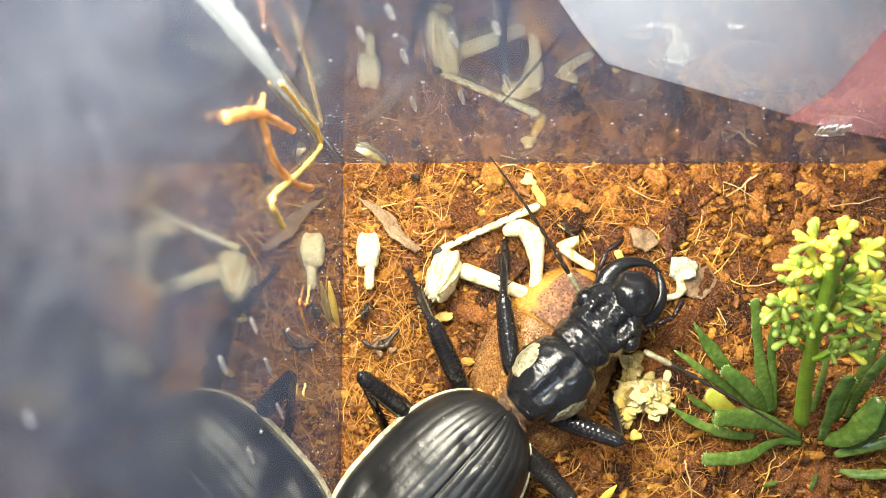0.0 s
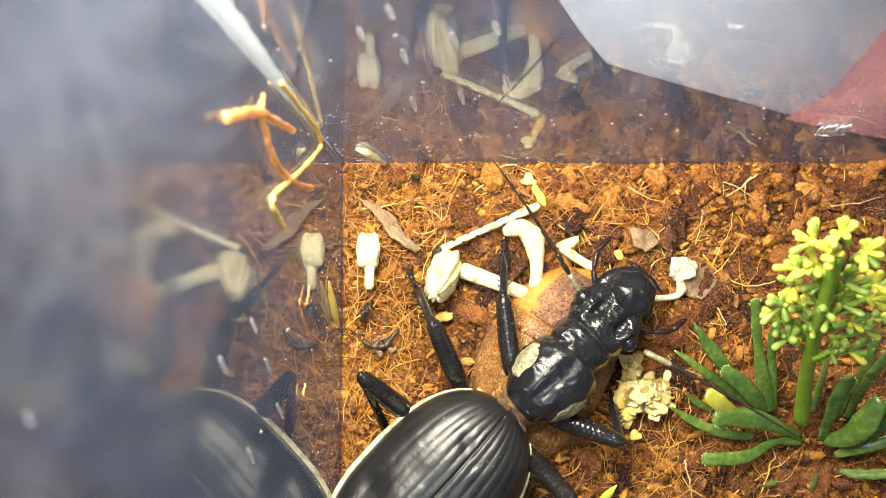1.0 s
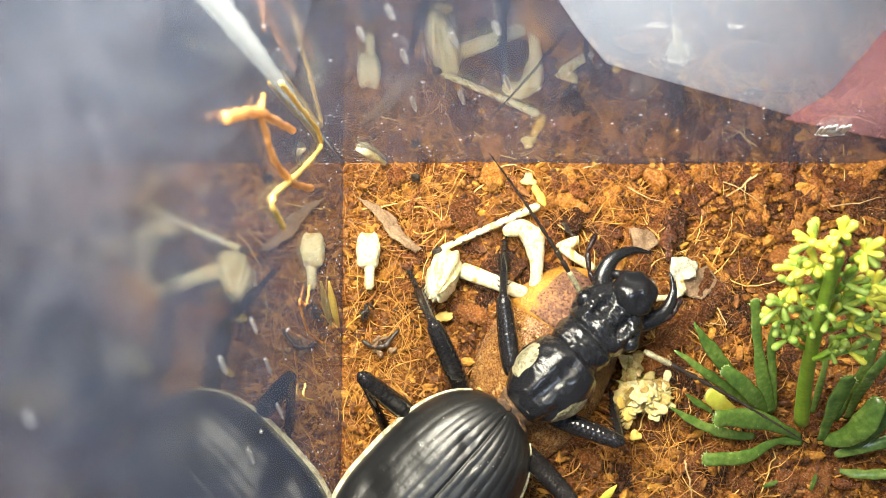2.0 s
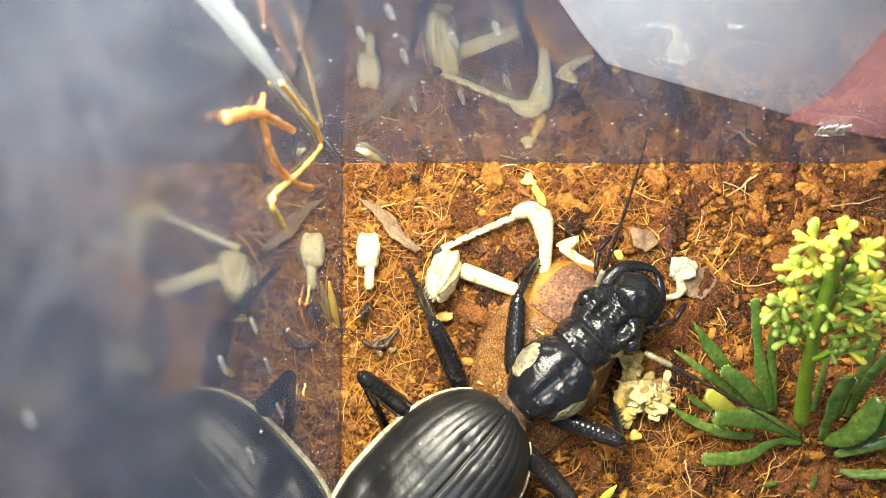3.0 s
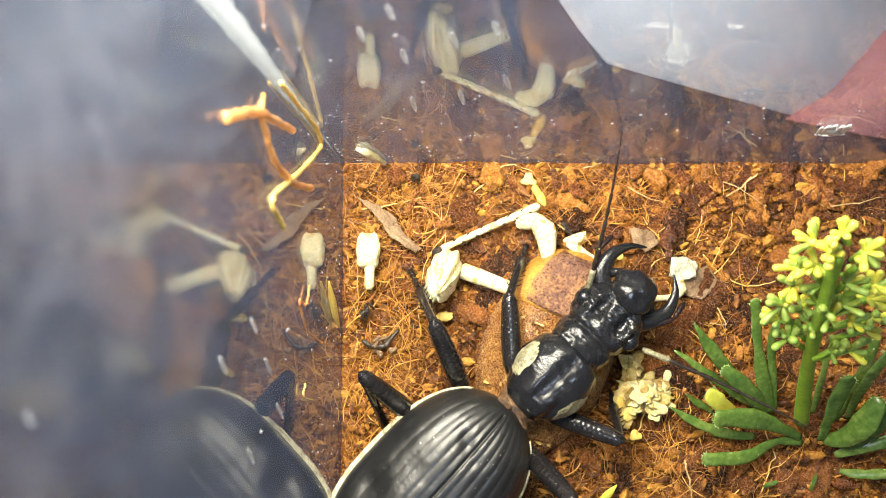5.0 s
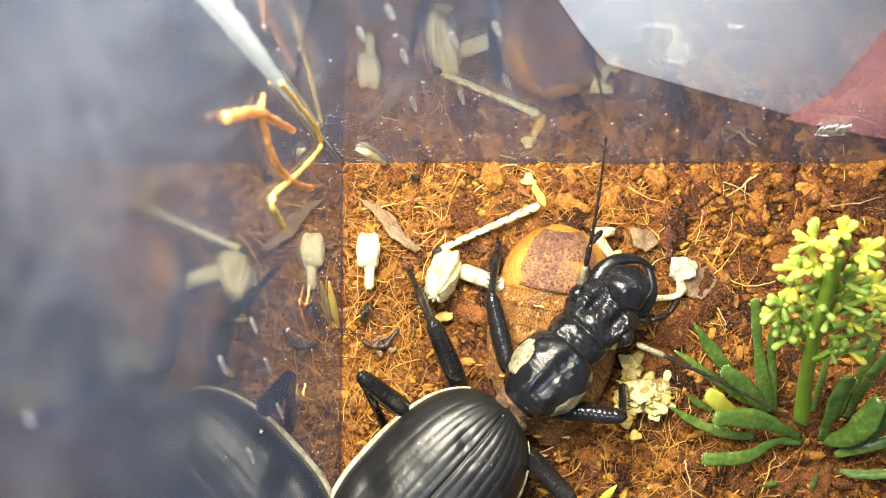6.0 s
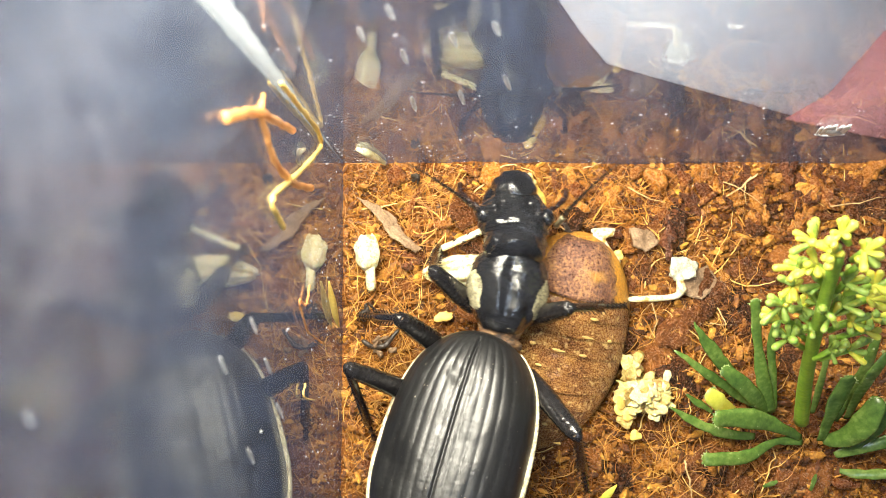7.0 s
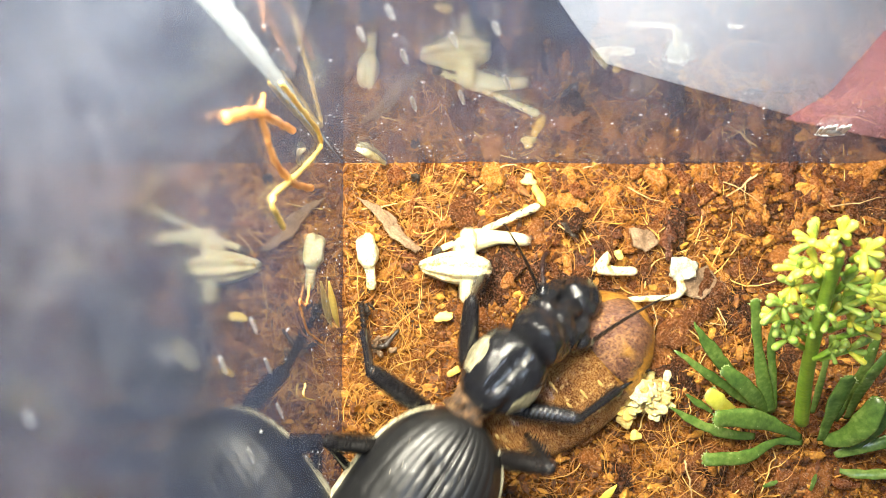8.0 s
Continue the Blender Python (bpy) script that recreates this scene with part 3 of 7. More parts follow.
def build_leg(flen, tlen, rlen, thick):
    ys = [-0.04 + 1.07 * i / 64 for i in range(65)]
    rs = [thick * float(np.interp(y, (-0.04, 0, 0.12, 0.4, 0.75, 0.93, 1.0, 1.03), (0.3, 0.7, 1.0, 1.12, 0.98, 0.86, 0.66, 0.25))) * (1 + 0.022 * math.sin(i * math.pi / 2)) for i, y in enumerate(ys)]
    v, f = tube([(0, y * flen, 0) for y in ys], rs, 18, 0.85)
    v = [p * (1 + 0.03 * noise.noise(p * 2.1)) for p in v]
    femur = mesh_ob("femur", v, f, M_LEG, beetle, "stout glossy black upper leg")
    shapes = [tube([(0, y * tlen, 0) for y in (-0.05, 0, 0.08, 0.5, 0.9, 1.0)], [thick * r for r in (0.3, 0.52, 0.48, 0.48, 0.60, 0.32)], 12, 0.85)]
    for i in range(14):
        y, sd = tlen * (0.2 + 0.8 * i / 14), 1 if i % 2 else -1
        shapes.append(tube([(sd * thick * 0.5, y, 0.1), (sd * thick * (0.85 + 0.1 * (i % 3)), y + 0.55, 0.15)], [0.09, 0.015], 5))
    v, f = merge(*shapes)
    tibia = mesh_ob("tibia", v, f, M_LEG, beetle, "spiny black lower leg")
    beads, y = [], tlen
    for i in range(5):
        ln = rlen / 5 * (1.15 if i in (0, 4) else 0.95)
        r = thick * 0.38
        beads.append(tube([(0, y, 0), (0, y + ln * 0.25, 0), (0, y + ln * 0.8, -0.02), (0, y + ln, 0)], [r * 0.45, r * 0.7, r, r * 0.5], 9, 0.8))
        beads.append(tube([(-r * 0.8, y + ln * 0.7, -0.1), (-r * 1.5, y + ln * 1.1, -0.25)], [0.08, 0.015], 4))
        beads.append(tube([(r * 0.8, y + ln * 0.7, -0.1), (r * 1.5, y + ln * 1.1, -0.25)], [0.08, 0.015], 4))
        y += ln
    for sd in (-1, 1):
        beads.append(tube([(sd * 0.1, y - 0.1, 0), (sd * 0.5, y + 0.5, 0.05), (sd * 0.55, y + 0.95, -0.35)], [0.14, 0.1, 0.02], 6))
    v, f = merge(*beads)
    mesh_ob("tarsus", v, f, M_LEG, tibia, "jointed black foot with two claws")
    return femur, tibia


legs = [build_leg(*[(9.0, 7.0, 4.5, 1.06), (11.0, 8.0, 5.5, 1.10), (11.8, 13.0, 7.0, 1.06)][i // 2]) for i in range(6)]


# ---- the cockroach ----
def roach_half(s):
    return 8.1 * (max(0.0, 1 - abs((s - 0.52) / 0.52) ** 2.5)) ** 0.5 if s <= 0.52 else 8.1 * (max(0.0, 1 - ((s - 0.52) / 0.485) ** 1.9)) ** 0.6


def roach_plate(s0, s1, lift, inset, mat, name, label, lap=0.035):
    """One overlapping back plate of the cockroach, from s0 to s1 of its length."""
    nu, nv, ln = 12, 40, 27.0
    verts, faces = [], []
    for side in (1, 0):
        for j in range(nu + 1):
            t = j / nu
            for i in range(nv + 1):
                q = -1 + 2 * i / nv
                bow = lap * (1 - q * q) * 0.6
                s = min(0.997, max(0.003, s0 + (s1 + lap - s0) * t + bow * (t if s1 < 0.95 else 0) - (0.02 * abs(q) ** 2 if s0 > 0.01 else 0)))
                w = roach_half(s) * inset
                z = 4.3 * (max(0.0, 1 - abs(q) ** 2.2)) ** 0.6 * (roach_half(s) / 7.6) ** 0.6 + lift + 0.05 * t ** 2 - (0 if side else 0.35)
                z += 0.10 * noise.noise(Vector((w * q, s * ln, s0 * 9)) * 1.6) + 0.06 * noise.noise(Vector((w * q, s * ln, s0 * 5)) * 4)
                verts.append((w * q, -ln * s, z))
    n, half = nv + 1, (nu + 1) * (nv + 1)
    for j in range(nu):
        for i in range(nv):
            a = j * n + i
            faces.append((a, a + n, a + n + 1, a + 1))
            faces.append((half + a, half + a + 1, half + a + n + 1, half + a + n))
    ring = [i for i in range(n)] + [j * n + nv for j in range(1, nu + 1)] + [nu * n + i for i in range(nv - 1, -1, -1)] + [j * n for j in range(nu - 1, 0, -1)]
    for a, b in zip(ring, ring[1:] + ring[:1]):
        faces.append((a, b, b + half, a + half))
    return mesh_ob(name, verts, faces, mat, roach, label)


roach = tagged(empty("cockroach"), "broad flat brown cockroach with orange shield edge", "cockroach")
roach_plate(0.0, 0.262, 0.10, 1.0, M_ROACHRIM, "shield_rim", "orange-yellow translucent shield edge")
roach_plate(0.042, 0.258, 0.55, 0.88, M_SHIELD, "shield", "mottled brown and purplish neck shield")
for i in range(9):
    s0 = 0.262 + i * 0.082
    roach_plate(s0, s0 + 0.082, 0.08 - 0.015 * i, 1.0 - 0.003 * i, M_ROACH, "back_plate", "")
rr = random.Random(5)
for i in range(9):
    s0 = 0.262 + (i + 1) * 0.082 + 0.022
    for k in range(5):
        q = -0.72 + 0.36 * k + rr.uniform(-0.08, 0.08)
        if rr.random() < 0.5 + 0.04 * (8 - i):
            continue
        w = roach_half(min(s0, 0.98))
        z = 4.3 * (1 - abs(q) ** 2.2) ** 0.6 * (w / 7.6) ** 0.6 + 0.40 - 0.015 * i
        ln = rr.uniform(0.4, 1.0) * (0.6 + w / 15)
        v, f = blob(ln * 0.6, 0.17, 0.12, 12, 8, 0.9, 2.0, i + k)
        at(mesh_ob("pale_fleck", v, f, M_ROACHSPOT, roach), q * w, -27 * (s0 + 0.014 * (1 - q * q)), z - 0.06, 0, q * 30, 0)
v, f = blob(6.9, 12.6, 2.0, 30, 14)
at(mesh_ob("underside", v, f, M_ROACH, roach), 0, -13.8, 0.4)


# ---- remains of prey and litter ----
def spiny_leg(name, a, b, r0, r1, label, spines=12):
    a, b = Vector(a), Vector(b)
    ln = (b - a).length
    thing = empty(name)
    thing.matrix_basis = Matrix.Translation(a * MM) @ (b - a).to_track_quat("Y", "Z").to_matrix().to_4x4()
    v, f = tube([(0, ln * t, 0.25 * math.sin(3.1 * t)) for t in (0, 0.03, 0.2, 0.5, 0.8, 0.97, 1)], [r0 * 0.4, r0, r0 * 0.95, (r0 + r1) / 2, r1, r1 * 1.15, r1 * 0.5], 14, 0.9)
    mesh_ob("shaft", v, f, M_CREAM, thing)
    for i in range(spines):
        y, sd = ln * (0.15 + 0.8 * i / spines), 1 if i % 2 else -1
        v, f = tube([(sd * r1 * 0.45, y, r1 * 0.6), (sd * r1 * 0.62, y + 0.1, r1 * 0.95), (sd * r1 * 0.95, y + 0.45, r1 * 1.2)], [0.17, 0.12, 0.03], 6)
        mesh_ob("spine", v, f, M_DARK, thing, "dark-based thorn")
    return tagged(thing, label, "insect remains", "cricket remains")


shin = spiny_leg("cricket_remnant", (-0.42, 4.71, 1.20), (11.82, 10.09, 1.60), 0.42, 0.46, "pale spiny cricket shin lying on the soil")
v, f = blob(0.55, 0.7, 0.5, 12, 8, 0.3, 1, 2)
at(mesh_ob("knee", v, f, M_DARK, shin, "dark broken knee end"), 0, -0.4, 0.1)


def limb(name, pts, radii, mat, label, category="insect remains", n=14, flat=0.85):
    """A pale bent limb; its empty stands at the first point."""
    base = Vector(pts[0])
    thing = empty(name, *base)
    cut = len(pts) // 2
    path = [Vector(p) - base for p in pts]
    if len(path) > 2:
        for nm, seg, rad in (("thigh", path[:cut + 1], radii[:cut + 1]), ("shin", path[cut:], radii[cut:])):
            sp = smooth_path(seg, 5) if len(seg) > 2 else [seg[0], seg[0].lerp(seg[1], 0.1), seg[0].lerp(seg[1], 0.5), seg[0].lerp(seg[1], 0.9), seg[1]]
            k = len(sp) - 1
            rr_ = []
            for i in range(k + 1):
                fpos = i / k * (len(rad) - 1)
                j = min(int(fpos), len(rad) - 2)
                rr_.append(rad[j] * (1 - fpos + j) + rad[j + 1] * (fpos - j))
            jit = random.Random(k + len(rad))
            rr_ = [x * jit.uniform(0.92, 1.08) for x in rr_]
            rr_[0] *= 0.6 if nm == "thigh" else 1.0
            rr_[-1] *= 0.6 if nm == "shin" else 1.0
            v, f = tube(sp, rr_, n, flat)
            mesh_ob(nm, v, f, mat, thing)
        r = radii[cut] * 1.02
        v, f = blob(r, r, r * 0.9, 18, 12, 0.2, 1.4, cut, path[cut])
        mesh_ob("knee", v, f, mat, thing)
    else:
        a, b = path
        v, f = tube([a, a.lerp(b, 0.06), a.lerp(b, 0.3), a.lerp(b, 0.7), a.lerp(b, 0.94), b], [radii[0] * 0.5, radii[0], radii[0], radii[1], radii[1], radii[1] * 0.5], n, flat)
        mesh_ob("shaft", v, f, mat, thing)
    return tagged(thing, label, category, "cricket remains")


bent_leg = limb("cricket_remnant", [(7.27, 6.73, 2.20), (9.45, 7.26, 2.40), (10.97, 6.04, 2.20), (11.41, 2.76, 1.80), (11.16, -0.68, 1.40)], [0.5, 1.2, 1.35, 0.86, 0.72], M_CREAM, "bent cream cricket leg with swollen knee")
rod_leg = limb("cricket_remnant", [(1.93, 2.35, 1.50), (10.38, -0.81, 1.60)], [1.0, 0.86], M_CREAM, "straight cream cricket thigh lying on the soil")


def build_carcass():
    thing = empty("cricket_shell")
    v, f = blob(4.3, 1.85, 3.0, 64, 40, 0.10, 0.6, 3, power=0.8)
    v = [Vector((p.x, p.y * (1 - 0.09 * max(0, -p.x)), p.z * (1 - 0.10 * max(0, -p.x)))) for p in v]
    v = [p * (1 + 0.065 * math.sin(11 * math.atan2(p.z, p.y)) + 0.03 * noise.noise(p * 1.7)) for p in v]
    mesh_ob("shell", v, f, M_CREAM, thing, "hollow cream body shell")
    v, f = merge(*[strap([(2.6, 0.1 * i, 1.3), (0.5 - 0.2 * i, 0.3 + 0.22 * i, 2.05 - 0.15 * i), (-1.6 + 0.3 * i, 0.3 + 0.22 * i, 1.55 - 0.2 * i)], [0.3, 0.6, 0.2], 0.3, 8) for i in range(4)])
    mesh_ob("wing", v, f, M_CREAM, thing, "folded striped wing stub")
    v, f = blob(1.6, 1.3, 1.5, 24, 16, 0.8, 1.1, 9, (2.6, 0.3, -0.8))
    mesh_ob("torn_end", v, f, M_CREAM, thing)
    return tagged(thing, "hollow cream cricket body shell on the soil", "insect shell")


carcass = build_carcass()
small_leg = limb("cricket_remnant", [(13.83, 5.10, 1.80), (16.35, 5.91, 2.00), (14.74, 4.83, 1.70), (16.42, 3.59, 1.50), (18.53, 2.36, 1.20)], [0.3, 0.5, 0.62, 0.6, 0.55], M_CREAM, "small bent cream cricket leg")
limb("cricket_remnant", [(22.48, -1.37, 1.30), (28.00, -1.09, 1.30), (29.11, -0.13, 1.30), (28.77, 1.66, 1.60)], [0.36, 0.38, 0.6, 0.4], M_CREAM, "thin cream cricket leg beside a paper scrap")


def build_pod():
    """Pale segmented thorax husk with a short stalk, close by the wall."""
    thing = empty("insect_husk")
    v, f = blob(1.4, 2.05, 1.2, 28, 16, 0.22, 0.9, 6, power=0.62)
    mesh_ob("husk", v, f, M_CREAM, thing)
    v, f = tube([(0.1, -1.6, 0), (0.15, -2.6, 0), (0.1, -4.2, -0.1), (0.1, -4.7, -0.1)], [0.75, 0.6, 0.62, 0.35], 12)
    mesh_ob("stalk", v, f, M_CREAM, thing)
    for sd in (-1, 1):
        v, f = blob(0.5, 1.5, 0.5, 12, 8, 0.2, 1, sd)
        at(mesh_ob("flange", v, f, M_CREAM, thing), sd * 0.95, 0.8, 0.35, 0, 0, sd * 8)
    return tagged(thing, "white hollow insect husk with a short stalk", "insect husk")


pod = build_pod()


def flake(name, pts, z, thick, mat, label, category, seed=1, curl=0.6):
    """A thin, curled and torn scrap with the given outline."""
    n = len(pts)
    cx, cy = sum(p[0] for p in pts) / n, sum(p[1] for p in pts) / n
    rings, verts, faces = 5, [], []
    rnd = random.Random(seed)
    fine = []
    for i in range(n):
        p, q = pts[i], pts[(i + 1) % n]
        for s in range(5):
            t = s / 5
            fine.append((p[0] + (q[0] - p[0]) * t + rnd.uniform(-0.12, 0.12), p[1] + (q[1] - p[1]) * t + rnd.uniform(-0.12, 0.12)))
    m = len(fine)
    for low in (0, 1):
        for r in range(1, rings + 1):
            for x, y in fine:
                u, w = (x - cx) * r / rings, (y - cy) * r / rings
                verts.append((u, w, curl * noise.noise(Vector((u * 0.6, w * 0.6, seed))) + 0.25 * noise.noise(Vector((u * 1.8, w * 1.8, seed))) - low * thick))
    for low in (0, 1):
        o = low * rings * m
        for r in range(rings - 1):
            for i in range(m):
                a, b = o + r * m + i, o + r * m + (i + 1) % m
                faces.append((a, a + m, b + m, b) if not low else (b, b + m, a + m, a))
        ring = [o + i for i in range(m)]
        faces.append(tuple(ring) if not low else tuple(reversed(ring)))
    o1, o2 = (rings - 1) * m, (2 * rings - 1) * m
    for i in range(m):
        j = (i + 1) % m
        faces.append((o1 + i, o2 + i, o2 + j, o1 + j))
    ob = tagged(mesh_ob(name, verts, faces, mat), label, category)
    return at(ob, cx, cy, z)


flake("leaf_scrap", [(-10.69, 11.25), (-8.36, 10.40), (-5.90, 8.78), (-5.05, 6.88), (-2.73, 4.91), (-3.43, 4.21), (-6.59, 6.32), (-8.14, 8.78)], 0.9, 0.2, M_GREYLEAF, "dry grey-brown strip of dead leaf", "dead leaf", 3)
flake("paper_scrap", [(27.74, 3.65), (29.49, 3.86), (31.23, 3.09), (30.64, 1.27), (28.81, 0.71), (27.57, 1.55)], 1.6, 0.2, M_PAPERY, "small crumpled greyish cream scrap on the soil", "scrap", 5, 0.9)
flake("wing_scrap", [(14.11, 8.29), (15.16, 7.86), (16.69, 5.97), (15.57, 6.32)], 1.6, 0.1, M_DARK, "torn grey cricket wing scrap", "wing", 8)
flake("leaf_scrap", [(23.02, 7.44), (25.68, 7.16), (26.71, 5.47), (24.94, 4.49), (23.41, 5.19)], 0.9, 0.5, M_GREYLEAF, "grey-brown wrinkled bark flake", "bark flake", 9)
flake("leaf_scrap", [(29.45, 1.41), (32.62, 2.81), (33.99, 0.71), (31.86, -1.38), (29.42, -0.83)], 0.7, 0.3, M_GREYLEAF, "dull brown flake on the soil", "bark flake", 12)
v, f = strap([(-9.71, 15.50, 10.46), (-8.72, 15.50, 8.99), (-7.79, 15.50, 4.67), (-7.04, 15.50, -1.00)], [0.25, 1.4, 1.2, 0.4], 0.4)
tagged(mesh_ob("husk_scrap", v, f, M_CREAM), "pale pointed husk stuck to the wall", "husk")

for i, (nm, p, q, r, mat, lab) in enumerate([
    ("scrap", (-0.97, -3.86, 0.90), (1.11, -3.17, 0.90), 0.55, M_YELLOW, "small yellow scrap on the soil"),
    ("scrap", (0.55, -10.60, 0.80), (2.21, -9.78, 0.80), 0.45, M_YELLOW, "small yellow scrap on the soil"),
    ("scrap", (22.75, -17.84, 0.80), (24.12, -17.97, 0.80), 0.60, M_YELLOW, "small yellow scrap on the soil"),
    ("scrap", (21.24, 3.83, 0.90), (22.08, 4.38, 0.90), 0.60, M_YELLOW, "small yellow scrap on the soil"),
    ("scrap", (9.82, 13.09, 1.00), (11.29, 13.51, 1.00), 0.75, M_CRUST, "rounded cream scrap near the wall"),
    ("scrap", (11.20, 12.40, 1.00), (12.50, 10.30, 1.00), 0.50, M_YELLOW, "thin yellow scrap near the wall"),
    ("bark_lump", (-6.71, 13.69, 0.70), (-4.89, 14.26, 0.70), 1.10, M_CHIP, "orange-brown bark lump near the wall"),
    ("bark_lump", (4.82, 13.55, 0.70), (7.41, 13.98, 0.70), 1.40, M_CHIP, "orange-brown bark lump near the wall"),
    ("scrap", (-4.05, 13.83, 0.70), (-2.80, 13.83, 0.70), 0.80, M_DARK, "dark scrap near the wall"),
    ("scrap", (-10.25, -2.41, 0.80), (-8.72, -3.45, 0.80), 0.90, M_DARK, "black insect scrap on the soil"),
    ("scrap", (-9.28, -7.04, 0.60), (-6.37, -5.94, 0.60), 1.20, M_GREYLEAF, "brown crumbly scrap on soil"),
    ("scrap", (21.37, -16.32, 0.90), (22.75, -15.64, 0.90), 0.90, M_CRUST, "cream scrap beside the clump"),
    ("scrap", (28.80, 0.70, 1.00), (29.61, -0.68, 1.00), 0.40, M_YELLOW, "thin yellow scrap on soil")]):
    p, q = Vector(p), Vector(q)
    ln = max((q - p).length / 2, r * 0.7)
    if mat in (M_DARK, M_GREYLEAF):
        bits = random.Random(i + 70)
        ob = tagged(empty(nm), lab, "scrap", "scraps on the soil")
        for k in range(9):
            v, f = blob(bits.uniform(0.3, 0.75) * r, bits.uniform(0.15, 0.4) * r, r * 0.3, 14, 8, 0.9, 2.6, i + 3.1 * k)
            at(mesh_ob("crumb", v, f, mat, ob), bits.gauss(0, 0.45) * ln, bits.gauss(0, 0.5) * r, bits.uniform(0, 0.5) * r, 0, 0, bits.uniform(0, 180))
    else:
        v, f = blob(ln * 1.1, r * 1.1, r * 0.5, 24, 14, 0.5, 1.6, i + 20)
        ob = tagged(mesh_ob(nm, v, f, mat), lab, "scrap", "scraps on the soil")
    d = q - p
    at(ob, *((p + q) / 2), 0, 0, math.degrees(math.atan2(d.y, d.x)))

limb("cricket_remnant", [(-9.94, -6.33, 0.90), (-8.55, -7.15, 1.00), (-7.02, -7.00, 1.20), (-5.39, -5.03, 0.90)], [0.25, 0.33, 0.33, 0.22], M_DARK, "broken dark insect leg on the soil", n=10)


def build_clump():
    """Crumbly cream droppings stuck together, each lump a piece of its own."""
    thing = empty("crust_clump", *(24.2, -12.9, 0.40))
    rnd = random.Random(11)
    v, f = blob(2.7, 2.1, 0.9, 40, 22, 1.2, 1.5, 8)
    at(mesh_ob("lump", v, f, M_CRUST, thing), 0, -0.1, 0.4)
    for i in range(26):
        x, y = max(-3.2, min(3.2, rnd.gauss(0, 1.6))), max(-2.8, min(2.8, rnd.gauss(0, 1.2)))
        r = rnd.uniform(0.18, 0.5)
        v, f = blob(r, r * rnd.uniform(0.6, 1.1), r * 0.7, 14, 10, 1.3, 3.0, i * 1.7)
        at(mesh_ob("lump", v, f, M_CRUST, thing), x + 0.25 * y, y, 0.4 + rnd.uniform(0, 0.9) * math.exp(-(x * x + y * y) / 6), rnd.uniform(0, 90), rnd.uniform(0, 90), rnd.uniform(0, 180))
    for i in range(38):
        v, f = blob(rnd.uniform(0.6, 1.5), rnd.uniform(0.5, 1.1), 0.06, 22, 6, 0.8, 1.2, i * 2.9)
        v = [p + Vector((0, 0, 0.35 * noise.noise(p * 1.1 + Vector((i, 0, 0))))) for p in v]
        x, y = max(-3.0, min(3.0, rnd.gauss(0, 1.7))), max(-2.6, min(2.6, rnd.gauss(0, 1.2)))
        if i > 32:
            x, y = rnd.gauss(-1.3, 0.4), rnd.uniform(2.2, 3.8)
        at(mesh_ob("flake", v, f, M_CRUST, thing), x, y, 0.9 + rnd.uniform(0, 1.0) * math.exp(-(x * x + y * y) / 6), rnd.uniform(-24, 24), rnd.uniform(-24, 24), rnd.uniform(0, 180))
    for i, (x, y) in enumerate(((-2.2, -1.7), (-1.5, -2.2), (-2.7, -0.8))):
        v, f = blob(1.3 - 0.2 * i, 1.0 - 0.15 * i, 0.12, 18, 8, 0.35, 1.0, i + 60)
        at(mesh_ob("flake", v, f, M_YELLOW, thing, "yellow translucent flake"), x, y, 0.9 + 0.2 * i, 15 * i, 12, 40 * i)
    return tagged(thing, "crumbly cream clump of insect remains", "clump")


clump = build_clump()

v, f = strap([(19.3, -26.6, 0.9), (19.5, -25.4, 1.3), (20.1, -24.5, 1.6), (20.9, -23.6, 1.7)], [0.5, 1.2, 0.9, 0.12], 0.35)
tagged(mesh_ob("leaf_scrap", v, f, M_BUDY), "yellow-green pointed plastic leaf tip on soil", "leaf tip")


def straw(pts, r, label):
    rnd = random.Random(len(pts))
    sp = smooth_path(pts, 4)
    v, f = tube([p + Vector((rnd.uniform(-0.12, 0.12), rnd.uniform(-0.12, 0.12), rnd.uniform(-0.05, 0.05))) for p in sp], [0.75 * r * (1 - 0.5 * i / len(sp)) * rnd.uniform(0.8, 1.2) for i in range(len(sp))], 7, 0.7)
    tagged(mesh_ob("straw", v, f, M_STRAW), label, "straw", "straws on the soil")


for pts, r in (([(38.81, 14.04, 1.20), (36.58, 12.33, 1.50), (34.65, 10.99, 1.00)], 0.16), ([(38.05, 13.79, 1.00), (36.95, 12.11, 1.60), (37.42, 10.29, 1.00)], 0.12), ([(34.55, 13.09, 1.00), (36.51, 12.14, 1.30), (39.37, 10.29, 1.00)], 0.10),
               ([(47.71, 10.02, 1.00), (50.94, 10.38, 1.50), (54.15, 11.27, 1.00)], 0.12), ([(22.79, 12.37, 1.20), (25.23, 10.95, 1.40), (27.41, 10.57, 1.00)], 0.12), ([(29.25, -20.81, 1.20), (29.70, -23.12, 1.40), (30.26, -25.63, 0.80)], 0.16),
               ([(14.17, 7.78, 1.00), (15.64, 6.58, 1.30), (16.81, 5.70, 0.90)], 0.10), ([(17.11, 14.60, 1.20), (19.54, 15.43, 1.30)], 0.10), ([(25.35, -0.68, 0.90), (26.08, -4.12, 1.10), (25.28, -6.20, 0.90)], 0.08), ([(33.63, -2.41, 0.90), (34.46, -4.46, 1.20), (32.60, -4.26, 1.00)], 0.12)):
    straw(pts, r, "pale dry straw lying on soil")

# ---- the artificial plant ----
plant = tagged(empty("artificial_plant", *(45.45, -18.12, 0.00)), "green plastic plant with yellow-green bud spike", "artificial plant")
BASE = Vector((45.45, -18.12, 0.00))


